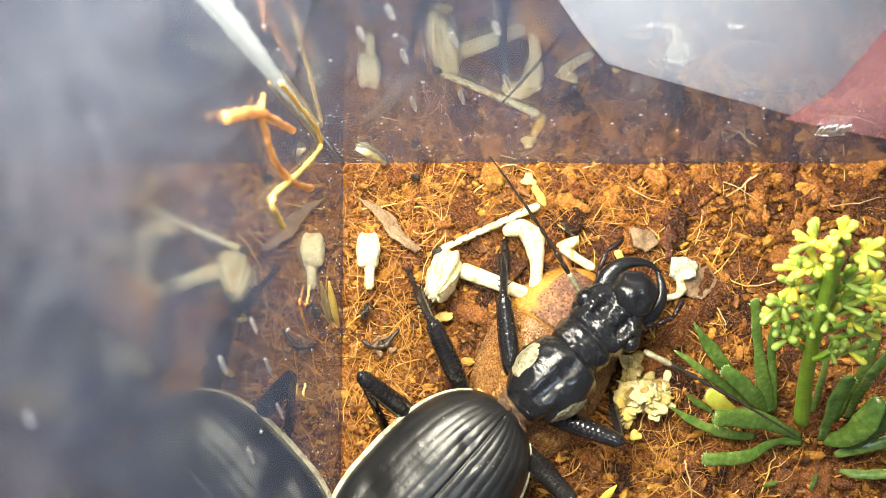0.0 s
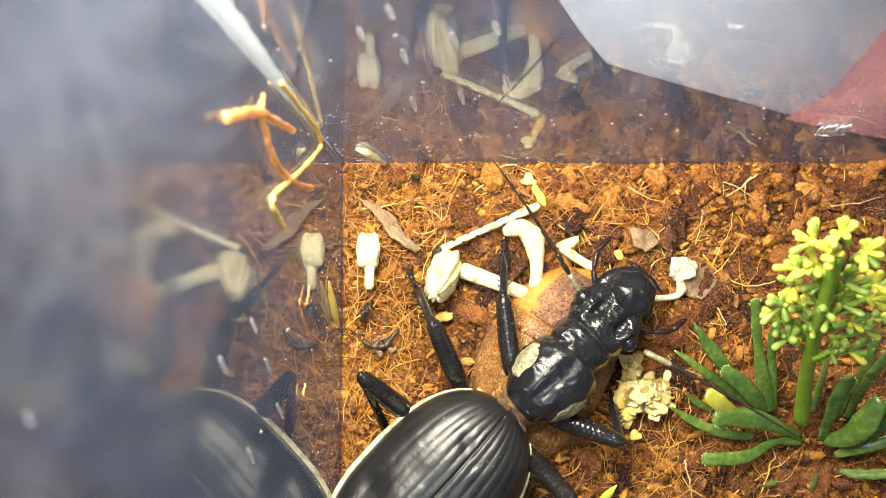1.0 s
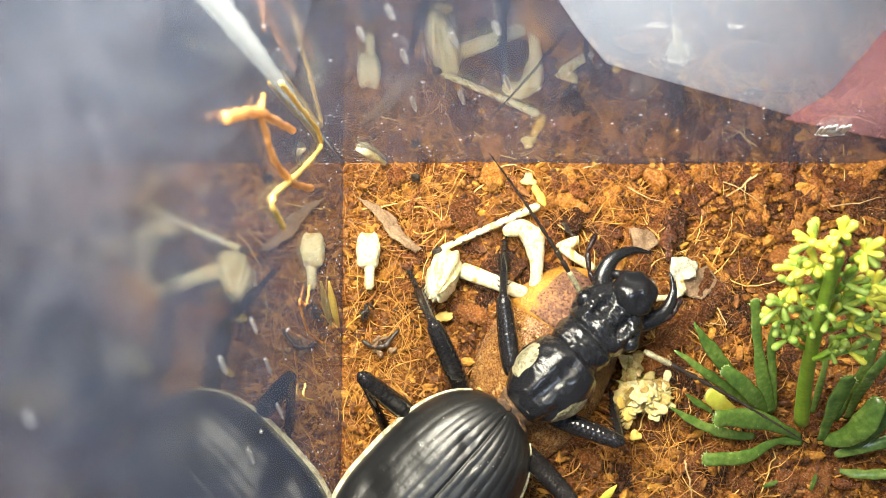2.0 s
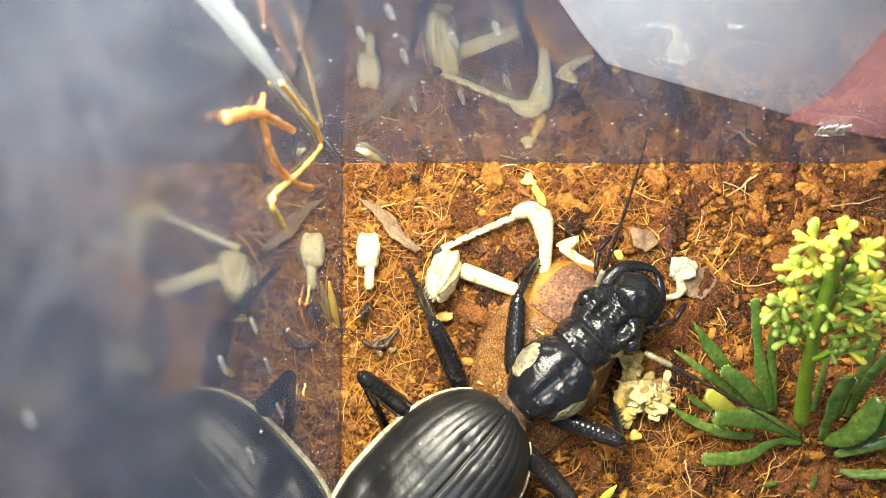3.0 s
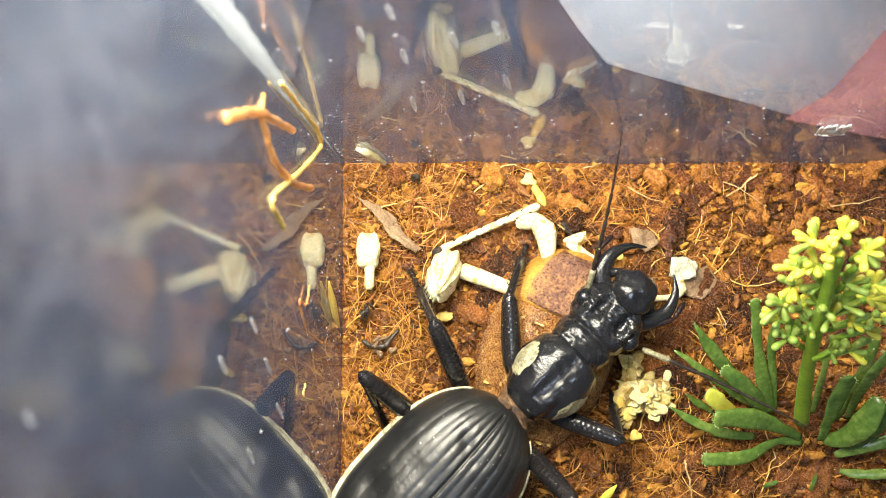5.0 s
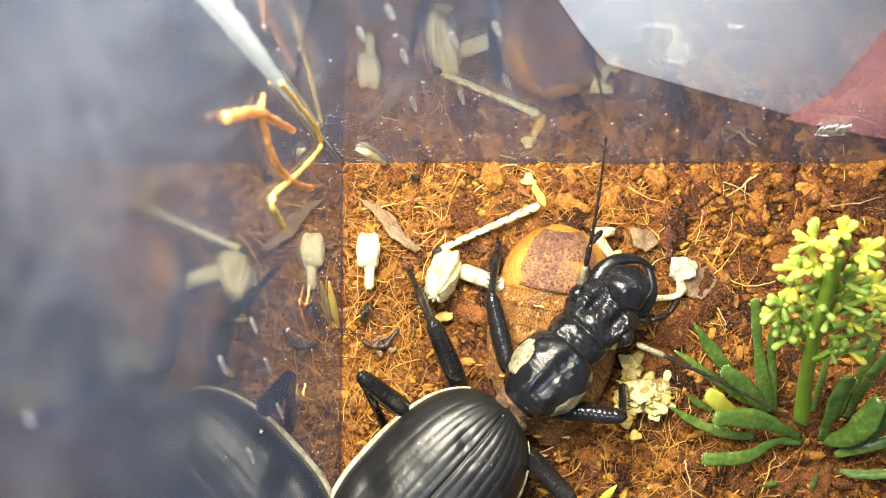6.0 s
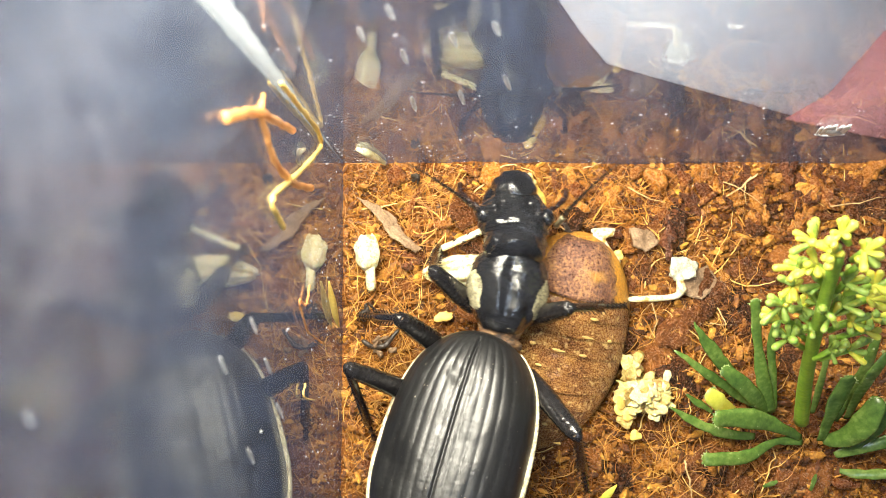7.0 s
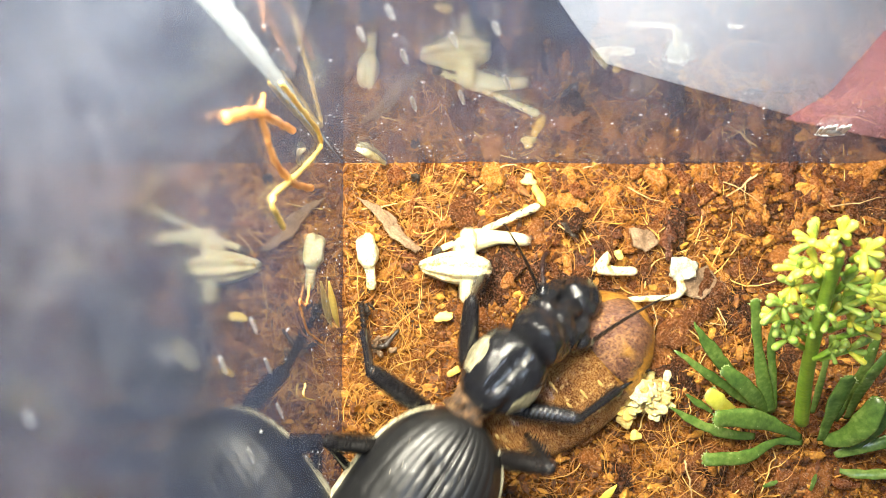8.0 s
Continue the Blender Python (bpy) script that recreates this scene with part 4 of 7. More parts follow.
def leaf(points, widths, mat=M_LEAF, label=""):
    path = [Vector(p) - BASE for p in points]
    blunt = widths[-1] > 0.8
    sp = smooth_path(path)
    k = len(sp) - 1
    rad = [0.4 * float(np.interp(i / k * (len(widths) - 1), range(len(widths)), widths)) for i in range(k + 1)]
    if blunt:
        end, d, half = sp[-1], (sp[-1] - sp[-2]).normalized(), rad[-1]
        sp += [end + d * (half * 0.8 * t) for t in (0.35, 0.6, 0.8, 0.93, 1.0)]
        rad += [half * t for t in (0.93, 0.8, 0.6, 0.36, 0.1)]
    v, f = tube(sp, rad, 14, 0.30)
    v = [p + Vector((0, 0, 0.22 * noise.noise(p * 0.45))) + Vector((1, 1, 0)) * (0.16 * noise.noise(p * 0.8 + Vector((4, 2, 1)))) for p in v]
    ob = mesh_ob("leaf", v, f, mat, plant, label)
    if blunt:
        rnd = random.Random(len(v) + int(points[0][0] * 7))
        side = d.cross(Vector((0, 0, 1))).normalized()
        teeth = []
        for i in range(12):
            t = math.radians(-85 + 170 * i / 11 + rnd.uniform(-9, 9))
            out = d * (0.8 * math.cos(t)) + side * math.sin(t)
            a = end + out * half * 0.92
            teeth.append(tube([a, a + out * rnd.uniform(0.05, 0.12), a + out * rnd.uniform(0.12, 0.34) + side * rnd.uniform(-0.1, 0.1) + Vector((0, 0, rnd.uniform(-0.1, 0.12)))], [0.10, 0.075, 0.02], 6))
        mesh_ob("frayed_tip", *merge(*teeth), M_FRAY, ob, "pale ragged cut tip")
    return ob


leaf([(39.85, -15.0, 1.5), (37.78, -10.77, 4.0), (36.48, -6.42, 6.0), (35.47, -1.72, 8.0)], [1.3, 2.3, 1.5, 1.65])
leaf([(40.08, -14.64, 1.5), (38.93, -9.72, 4.0), (38.03, -6.42, 6.0), (37.95, -3.79, 7.0)], [0.9, 1.4, 1.2, 0.35])
leaf([(39.14, -14.64, 1.5), (34.09, -10.07, 4.0), (30.83, -6.77, 6.0), (28.83, -3.90, 7.0)], [0.9, 1.9, 1.9, 0.25])
leaf([(38.36, -14.72, 1.0), (33.71, -11.66, 3.0), (30.23, -9.50, 4.5), (27.10, -7.26, 5.0)], [0.8, 1.5, 1.25, 0.25])
leaf([(39.13, -15.18, 1.5), (37.05, -12.94, 3.5), (34.76, -11.01, 5.0), (32.86, -9.64, 5.5)], [1.2, 2.4, 2.6, 1.8])
leaf([(43.28, -18.10, 1.2), (40.36, -16.67, 2.6), (36.21, -15.35, 4.2), (32.14, -15.22, 5.0)], [1.2, 1.9, 3.1, 2.5])
leaf([(43.54, -18.49, 1.0), (39.95, -18.52, 1.8), (36.02, -20.13, 2.6), (31.33, -20.26, 3.0)], [1.4, 1.2, 2.1, 1.9])
leaf([(37.83, -18.06, 0.8), (33.92, -17.49, 1.6), (30.45, -16.10, 2.4), (26.94, -14.21, 3.0)], [0.9, 1.7, 1.4, 0.35])
leaf([(35.16, -15.00, 1.5), (32.79, -13.57, 3.5), (31.41, -12.46, 4.5)], [1.5, 2.7, 2.3], M_BUDY, "short yellow-green leaf stub")
leaf([(32.72, -15.08, 1.0), (31.10, -13.98, 1.6), (29.29, -12.79, 2.0)], [0.7, 1.1, 0.35])
leaf([(45.66, -18.29, 1.5), (45.66, -15.75, 3.5), (45.63, -12.60, 6.0), (46.06, -10.54, 7.5)], [1.3, 1.8, 2.7, 2.4])
leaf([(45.98, -18.45, 1.2), (47.98, -17.76, 3.0), (49.12, -15.67, 5.0), (50.10, -13.35, 6.0)], [1.4, 3.0, 3.6, 2.6])
leaf([(47.34, -16.08, 1.5), (48.15, -12.17, 4.0), (48.93, -9.17, 6.0), (49.04, -6.01, 8.0)], [0.9, 1.7, 1.8, 1.1])
leaf([(48.54, -15.64, 2.0), (48.50, -12.39, 5.0), (48.70, -9.65, 8.0), (49.76, -7.48, 9.0)], [1.0, 1.8, 2.0, 1.4])
leaf([(47.48, -20.28, 1.0), (49.89, -19.19, 2.0), (53.30, -18.11, 3.0)], [0.9, 2.0, 2.0])
leaf([(48.08, -22.12, 0.8), (50.48, -22.44, 1.4), (53.75, -22.24, 2.0)], [0.8, 1.5, 1.6])
leaf([(44.79, -15.05, 1.2), (44.85, -11.95, 3.0), (44.83, -8.40, 5.0)], [0.8, 1.2, 1.0])
leaf([(48.69, -19.65, 1.5), (50.57, -17.15, 3.5), (52.12, -14.12, 5.0)], [1.0, 2.4, 2.2])
leaf([(38.95, -24.06, 0.6), (39.81, -23.61, 1.0), (40.47, -23.32, 1.0)], [0.45, 0.9, 0.35])
leaf([(44.72, -24.52, 0.5), (44.88, -23.32, 1.0), (45.19, -22.54, 1.0)], [0.5, 0.8, 0.4])
for pts, rad in (([(43.52, -16.09, 1.0), (40.90, -10.99, 8.0), (38.07, -6.35, 16.0), (35.14, -1.54, 25.0), (33.16, 2.86, 32.0)], [0.9, 0.55]),):
    sp = smooth_path([Vector(p) - BASE for p in pts], 6)
    v, f = tube(sp, [rad[0] + (rad[-1] - rad[0]) * i / (len(sp) - 1) for i in range(len(sp))], 12)
    mesh_ob("stalk", v, f, M_STALK, plant, "yellow-green upright stalk")


BUD_MESH = []
for i in range(5):
    ln, r = 1.55 + 0.26 * i, 0.45 - 0.02 * i
    BUD_MESH.append(tube([(0, 0, 0), (0.02, ln * 0.2, 0), (0.06, ln * 0.6, 0.03), (0.04, ln * 0.85, 0.03), (0, ln, 0), (0, ln + r * 0.3, 0)], [r * 0.62, r * 0.68, r * 0.86, r, r * 0.82, r * 0.25], 10))


def bud_twig(centre, axis, yellow, seed, size=1.0):
    """A short twig with a few fleshy finger-like buds, each a piece of its own."""
    rnd = random.Random(seed)
    c = Vector(centre) - BASE
    ax = Vector(axis) - Vector(centre)
    v, f = tube([c + ax * 0.9, c + ax * 0.3, c], [0.3, 0.32, 0.35], 8)
    twig = mesh_ob("twig", v, f, M_STALK, plant)
    for i in range(9):
        d = (-ax.normalized() * 0.6 + Vector((rnd.uniform(-1, 1), rnd.uniform(-1, 1), rnd.uniform(-0.5, 0.7)))).normalized()
        mat = (M_BUDY if rnd.random() < 0.85 else M_BUDG) if yellow else (M_BUDG if rnd.random() < 0.85 else M_BUDY)
        bud = mesh_ob("bud", *BUD_MESH[rnd.randrange(5)], mat, twig, "yellow fleshy bud" if mat == M_BUDY else "")
        k = size * rnd.uniform(0.62, 1.02)
        bud.matrix_basis = Matrix.Translation(c * MM) @ d.to_track_quat("Y", "Z").to_matrix().to_4x4() @ Matrix.Diagonal((k, k, k, 1))
    return twig


for i, (c, a, yel) in enumerate([
    ((31.84, 3.89, 30.45), (34.83, 3.08, 28.95), 1),
    ((32.84, 4.42, 33.35), (34.21, 3.67, 31.85), 1),
    ((35.43, 3.09, 31.90), (34.96, 2.29, 30.40), 1),
    ((31.88, 1.77, 27.55), (35.19, 0.88, 26.05), 1),
    ((32.72, 1.99, 29.00), (34.95, 1.12, 27.50), 1),
    ((38.40, 0.26, 27.55), (36.37, -0.66, 26.05), 1),
    ((35.68, 1.95, 30.45), (35.17, 1.10, 28.95), 1),
    ((39.40, -1.04, 24.65), (37.25, -2.02, 23.15), 1),
    ((32.81, 2.85, 31.90), (34.22, 2.04, 30.40), 1),
    ((35.89, 0.51, 27.55), (35.81, -0.40, 26.05), 0),
    ((34.55, 0.27, 26.10), (35.91, -0.67, 24.60), 0),
    ((32.61, 0.27, 24.65), (35.94, -0.69, 23.15), 1),
    ((34.65, -1.90, 21.75), (36.80, -2.93, 20.25), 0),
    ((33.67, -3.09, 18.85), (37.21, -4.18, 17.35), 0),
    ((35.10, -5.15, 17.40), (37.43, -6.30, 15.90), 0),
    ((36.37, -3.87, 20.30), (37.13, -4.95, 18.80), 0),
    ((36.66, -2.66, 23.20), (36.54, -3.69, 21.70), 0),
    ((39.25, -3.25, 21.75), (37.53, -4.31, 20.25), 1),
    ((42.12, -4.22, 18.85), (39.00, -5.33, 17.35), 1),
    ((41.10, -6.30, 17.40), (38.59, -7.46, 15.90), 0),
    ((39.38, -6.30, 17.40), (38.15, -7.46, 15.90), 0),
    ((33.37, -1.65, 20.30), (37.08, -2.70, 18.80), 0),
    ((36.26, -4.58, 17.40), (37.91, -5.71, 15.90), 0),
    ((37.03, -1.56, 24.65), (36.47, -2.55, 23.15), 0),
    ((34.93, -1.56, 24.65), (35.94, -2.55, 23.15), 0),
    ((41.94, -2.76, 20.30), (38.90, -3.83, 18.80), 0)]):
    bud_twig(c, a, yel, i + 3, 1.0)

# ---- roots and scraps on the box wall ----
def strand(name, pts, r0, r1, mat, label, wobble=0.12, seed=1):
    rnd = random.Random(seed)
    sp = smooth_path(pts, 7)
    k = len(sp) - 1
    v, f = tube([p + Vector([rnd.uniform(-wobble, wobble) for _ in range(3)]) for p in sp], [(r0 + (r1 - r0) * i / k) * rnd.uniform(0.85, 1.15) for i in range(k + 1)], 9)
    return tagged(mesh_ob(name, v, f, mat), label, "root")


strand("root", [(-12.12, 15.28, 40.0), (-12.12, 15.30, 33.6), (-12.15, 15.33, 28.2), (-12.25, 15.30, 21.5), (-12.45, 14.35, 18.4), (-12.48, 11.41, 26.1), (-12.48, 9.16, 32.9), (-12.48, 7.17, 39.6), (-12.48, 6.16, 41.2), (-12.48, 5.48, 39.5), (-12.48, 4.72, 36.7)], 0.22, 0.27, M_ROOTY, "yellow crooked root fibre stuck to the wall", 0.05, 2)


def forked_root():
    thing = empty("forked_root")
    for i, (pts, r0, r1) in enumerate((([(-12.50, 9.70, 53.6), (-12.50, 10.60, 50.4), (-12.50, 11.86, 45.4), (-12.50, 12.43, 39.9), (-12.50, 13.14, 33.1)], 0.36, 0.33),
                                       ([(-12.50, 11.86, 45.4), (-12.50, 10.72, 43.2), (-12.50, 9.64, 41.3), (-12.50, 8.89, 36.5), (-12.50, 8.71, 31.6), (-12.50, 9.51, 23.8)], 0.32, 0.33),
                                       ([(-12.50, 13.41, 44.1), (-12.50, 12.60, 44.6), (-12.50, 11.86, 45.4)], 0.20, 0.36))):
        rnd = random.Random(i)
        sp = smooth_path(pts, 6)
        k = len(sp) - 1
        v, f = tube([p + Vector((0, rnd.uniform(-0.1, 0.1), rnd.uniform(-0.1, 0.1))) for p in sp], [(r0 + (r1 - r0) * j / k) * rnd.uniform(0.82, 1.2) for j in range(k + 1)], 10)
        mesh_ob("branch", v, f, M_ROOTO, thing)
    return tagged(thing, "orange forked root stuck to the wall", "root")


forked_root()
strand("root", [(-12.20, 0.27, 25.81), (-12.20, -1.50, 27.54), (-12.20, -0.95, 30.94), (-12.20, -2.55, 29.21), (-12.20, -4.12, 25.60), (-12.20, -5.46, 18.00)], 0.10, 0.09, M_ROOTO, "looped orange fibre on the wall", 0.05, 7)
strand("root", [(-12.20, -8.48, 27.78), (-12.20, -9.50, 28.31), (-12.20, -10.57, 22.71)], 0.08, 0.06, M_ROOTY, "short yellow fibre on the wall", 0.04, 8)
v, f = strap([(-12.10, 0.73, 14.21), (-12.10, -1.22, 11.52), (-12.10, -3.17, 8.66), (-12.10, -4.59, 5.65)], [0.12, 0.8, 0.75, 0.1], 0.5)
tagged(mesh_ob("husk_scrap", v, f, M_YELLOW), "pale yellow husk sliver on the wall", "husk")


def specks():
    """Dried drops and streaks on the inner faces of the box."""
    rnd = random.Random(4)
    shapes_b, shapes_l = [], []
    for i in range(300):
        x, z = XW + 0.4 + rnd.random() ** 1.7 * 60, rnd.uniform(0.3, 58) * rnd.random()
        r = rnd.choice([0.025, 0.03, 0.04, 0.05, 0.06, 0.09, 0.15])
        shapes_b.append(blob(r, 0.05, r, 6, 4, 0, 1, 0, (x, YB - 0.02, z)))
    for i in range(90):
        y, z = rnd.uniform(-28, YB - 1), rnd.uniform(0.5, 50) * rnd.uniform(0.2, 1)
        r = rnd.choice([0.05, 0.07, 0.1, 0.13])
        shapes_l.append(blob(0.05, r, r, 6, 4, 0, 1, 0, (XW + 0.02, y, z)))
    for nm, sh in (("specks_back", shapes_b), ("specks_left", shapes_l)):
        v, f = merge(*sh)
        tagged(mesh_ob("water_specks", v, f, M_SPECK), "dried whitish drops and streaks on the wall", "specks", kind="stuff")


specks()


def streak(a, b, r, seed):
    """A dried water run on a wall of the box."""
    a, b = Vector(a), Vector(b)
    rnd = random.Random(seed)
    v, f = tube([a.lerp(b, t) + Vector((0, 0, rnd.uniform(-0.1, 0.1))) for t in (0, 0.12, 0.35, 0.65, 0.88, 1)], [r * k for k in (0.2, 0.75, 1.0, 0.9, 0.7, 0.2)], 10)
    flat = [Vector((p.x, YB + (p.y - YB) * 0.35, p.z)) if a.x > XW + 1 else Vector((XW + (p.x - XW) * 0.35, p.y, p.z)) for p in v]
    tagged(mesh_ob("water_streak", flat, f, M_STREAK), "dried whitish water streak on the wall", "streak", "streaks on the walls")


for i, (a, b) in enumerate((((-3.1, 15.6, 55.5), (-2.9, 15.6, 53.0)), ((-5.1, 15.6, 51.8), (-5.0, 15.6, 48.9)), ((-2.7, 15.6, 47.1), (-2.5, 15.6, 43.7)), ((0.5, 15.6, 50.7), (0.9, 15.6, 47.7)),
                            ((3.0, 15.6, 52.8), (3.5, 15.6, 50.1)), ((4.5, 15.6, 40.8), (5.3, 15.6, 36.4)), ((1.3, 15.6, 36.4), (1.8, 15.6, 31.3)), ((-2.6, 15.6, 34.4), (-2.4, 15.6, 28.9)))):
    streak(a, b, 0.20, i)
for i, (a, b) in enumerate((((-12.44, -3.8, 54.1), (-12.44, -4.9, 52.6)), ((-12.44, -1.9, 47.1), (-12.44, -3.0, 45.1)), ((-12.44, -3.7, 74.9), (-12.44, -4.2, 74.4)), ((-12.44, -10.2, 47.4), (-12.44, -11.6, 45.5)),
                            ((-12.44, -4.9, 42.7), (-12.44, -6.2, 40.4)), ((-12.44, -8.6, 38.5), (-12.44, -10.2, 35.8)))):
    streak(a, b, 0.22 if a[2] < 60 else 0.10, i + 20)


def drop(label, mat, *runs):
    """A drop drying on the back wall, or a modelled glint there, in a few thin runs."""
    thing = empty("drop_and_glint")
    for pts, r in runs:
        sp = smooth_path([Vector(p) for p in pts], 4)
        k = len(sp) - 1
        v, f = tube(sp, [r * (0.45 + 0.55 * math.sin(math.pi * (0.1 + 0.8 * i / k))) for i in range(k + 1)], 8)
        mesh_ob("run", [Vector((p.x, YB + (p.y - YB) * 0.4, p.z)) for p in v], f, mat, thing)
    return tagged(thing, label, "drop", "drops on the wall")


# white runs stand in for a lamp reflection in the wall
drop("bright white glint modelled as upright runs on the wall", M_GLINT, *[([(37.0 + 0.44 * i, 15.6, 21.8 + 0.5 * (i * 7 % 3)), (38.1 + 0.42 * i, 15.6, 18.2)], 0.20 + 0.05 * (i * 5 % 3)) for i in range(7)], ([(38.0, 15.6, 18.0), (39.6, 15.6, 17.3), (41.0, 15.6, 18.1)], 0.20), ([(38.6, 15.6, 20.3), (39.4, 15.6, 19.0), (40.2, 15.6, 18.4)], 0.75))
drop("small orange-white drop on the wall", M_STREAK, ([(17.0, 15.6, 52.1), (17.5, 15.6, 51.7), (18.0, 15.6, 51.8)], 0.16))
drop("faint squarish drop outline on the wall", M_STREAK, ([(14.3, 15.6, 49.2), (14.7, 15.6, 46.6), (15.0, 15.6, 44.9)], 0.05), ([(15.0, 15.6, 44.9), (16.0, 15.6, 44.4), (16.9, 15.6, 44.3)], 0.06), ([(16.9, 15.6, 44.3), (16.3, 15.6, 46.5), (15.6, 15.6, 48.3)], 0.04))
drop("long thin dried run on the wall", M_STREAK, ([(11.2, 15.6, 51.2), (12.3, 15.6, 52.1), (13.6, 15.6, 51.7)], 0.045))


# ---- soil litter: chips, crumbs and fibres ----
def rest(x, y):
    return ground_height(x, y)


def build_chips():
    rnd = random.Random(21)
    shared = []
    for i in range(14):
        v, f = blob(rnd.uniform(0.9, 1.9), rnd.uniform(0.45, 0.95), rnd.uniform(0.25, 0.5), 18, 10, 1.1, 1.2, i * 3.3, power=0.85)
        v = [p + Vector((0, 0, 0.10 * noise.noise(p * 2.6 + Vector((i, 0, 0))))) for p in v]
        me = bpy.data.meshes.new("bark_chip")
        me.from_pydata([(p.x * MM, p.y * MM, p.z * MM) for p in v], [], f)
        me.materials.append(M_CHIP)
        me.polygons.foreach_set("use_smooth", [True] * len(me.polygons))
        me.update()
        shared.append(me)
    for i in range(290):
        if i < 190:
            x, y = rnd.uniform(10, 56), YB - abs(rnd.gauss(0, 6.5)) - 0.5
        else:
            x, y = rnd.uniform(XW + 1, 56), rnd.uniform(-27, YB - 1)
        ob = new("bark_chip", rnd.choice(shared))
        ob.parent = soil
        s = rnd.uniform(0.5, 1.3) * (1.4 if rnd.random() < 0.08 else 1)
        ob.matrix_basis = pose(x * MM, min(y, YB - 1.2) * MM, (rest(x, y) + 0.25) * MM, rnd.uniform(-25, 25), rnd.uniform(-25, 25), rnd.gauss(-20, 60)) @ Matrix.Diagonal((s, s, s, 1))


def build_clods():
    rnd = random.Random(31)
    for i in range(95):
        x, y = rnd.uniform(XW + 3, 56), rnd.uniform(-26, YB - 3)
        r = rnd.uniform(0.8, 2.4)
        v, f = blob(r * rnd.uniform(1, 1.6), r, r * 0.55, 22, 14, 0.9, 0.55, i * 2.3)
        v = [p + Vector((0, 0, 0.25 * noise.noise(p * 1.8) + 0.12 * noise.noise(p * 4))) for p in v]
        ob = mesh_ob("clod", v, f, M_CLOD, soil)
        at(ob, x, y, rest(x, y) - 0.15 * r, 0, 0, rnd.uniform(0, 180))


def build_crumbs():
    rnd = random.Random(22)
    base = blob(1, 1, 1, 6, 4)
    verts, faces = [], []
    for i in range(9500):
        x, y = rnd.uniform(XW + 0.3, 57), rnd.uniform(-28, YB - 0.3)
        r = min(0.75, 0.10 + rnd.expovariate(6.5))
        k = Matrix.Rotation(rnd.uniform(0, 6.28), 3, Vector((rnd.random(), rnd.random(), rnd.random() + 0.1)).normalized())
        c = Vector((x, y, rest(x, y) + r * 0.25))
        sx, sy, sz = r * rnd.uniform(0.8, 2.2), r * rnd.uniform(0.5, 1.0), r * rnd.uniform(0.3, 0.8)
        o = len(verts)
        for p in base[0]:
            j = 1 + rnd.uniform(-0.25, 0.25)
            q = c + k @ Vector((p.x * sx * j, p.y * sy * j, p.z * sz * j))
            q.x, q.y = max(q.x, XW + 0.02), min(q.y, YB - 0.02)
            verts.append(q)
        faces += [tuple(n + o for n in q) for q in base[1]]
    ob = mesh_ob("crumbs", verts, faces, M_CRUMB, soil, smooth=False)
    tagged(ob, "loose coir crumbs", kind="stuff")


def build_fibres():
    rnd = random.Random(23)
    verts, faces = [], []
    zones = [(330, XW + 0.3, -1, -14, YB, 1.0), (220, -4, 26, 7, YB, 1.0), (300, 8, 40, -28, -14, 1.0), (200, XW + 0.3, 57, -28, YB, 0.9), (160, 22, 40, -12, 8, 1.0), (140, XW + 0.3, -4, -28, -6, 1.0)]
    for count, x0, x1, y0, y1, k in zones:
        for i in range(count):
            x, y, a = rnd.uniform(x0, x1), rnd.uniform(y0, y1), rnd.uniform(0, 6.28)
            bend, ln, r = rnd.gauss(0, 0.28), rnd.uniform(2.0, 11) * k * rnd.uniform(0.5, 1), rnd.uniform(0.022, 0.055) * (2.1 if rnd.random() < 0.09 else 1)
            n = max(5, int(ln / 0.7))
            lift = rnd.uniform(0.1, 0.7)
            pts = []
            for j in range(n + 1):
                if not (XW + 0.08 < x < 57 and -30 < y < YB - 0.08):
                    break
                px, py = x, y
                pts.append(Vector((px, py, max(rest(px, py) + 0.06, rest(px, py) * 0.5 + lift * math.sin(math.pi * j / n) + 0.25))))
                a += bend * 0.5 + rnd.gauss(0, 0.24)
                x += math.cos(a) * ln / n
                y += math.sin(a) * ln / n
            if len(pts) < 4:
                continue
            n = len(pts) - 1
            v, f = tube(pts, [r * (1 - 0.6 * j / n) for j in range(n + 1)], 4, 1.0, False)
            o = len(verts)
            verts += v
            faces += [tuple(q + o for q in t) for t in f]
    ob = mesh_ob("fibres", verts, faces, M_FIBRE, soil)
    tagged(ob, "tangled golden-brown coir fibres", kind="stuff")


def build_grains():
    """Pale sand-like grains strewn over the soil."""
    rnd = random.Random(41)
    base = blob(1, 1, 1, 5, 3)
    verts, faces = [], []
    for i in range(900):
        x, y = XW + 0.5 + rnd.random() ** 1.4 * 68, rnd.uniform(-28, YB - 0.4)
        r = rnd.choice((0.03, 0.04, 0.05, 0.07, 0.1))
        o = len(verts)
        c = Vector((x, y, rest(x, y) + 0.25 + r))
        verts += [c + p * r * rnd.uniform(0.7, 1.3) for p in base[0]]
        faces += [tuple(n + o for n in q) for q in base[1]]
    tagged(mesh_ob("grains", verts, faces, M_YELLOW, soil), "pale grains strewn over soil", kind="stuff")


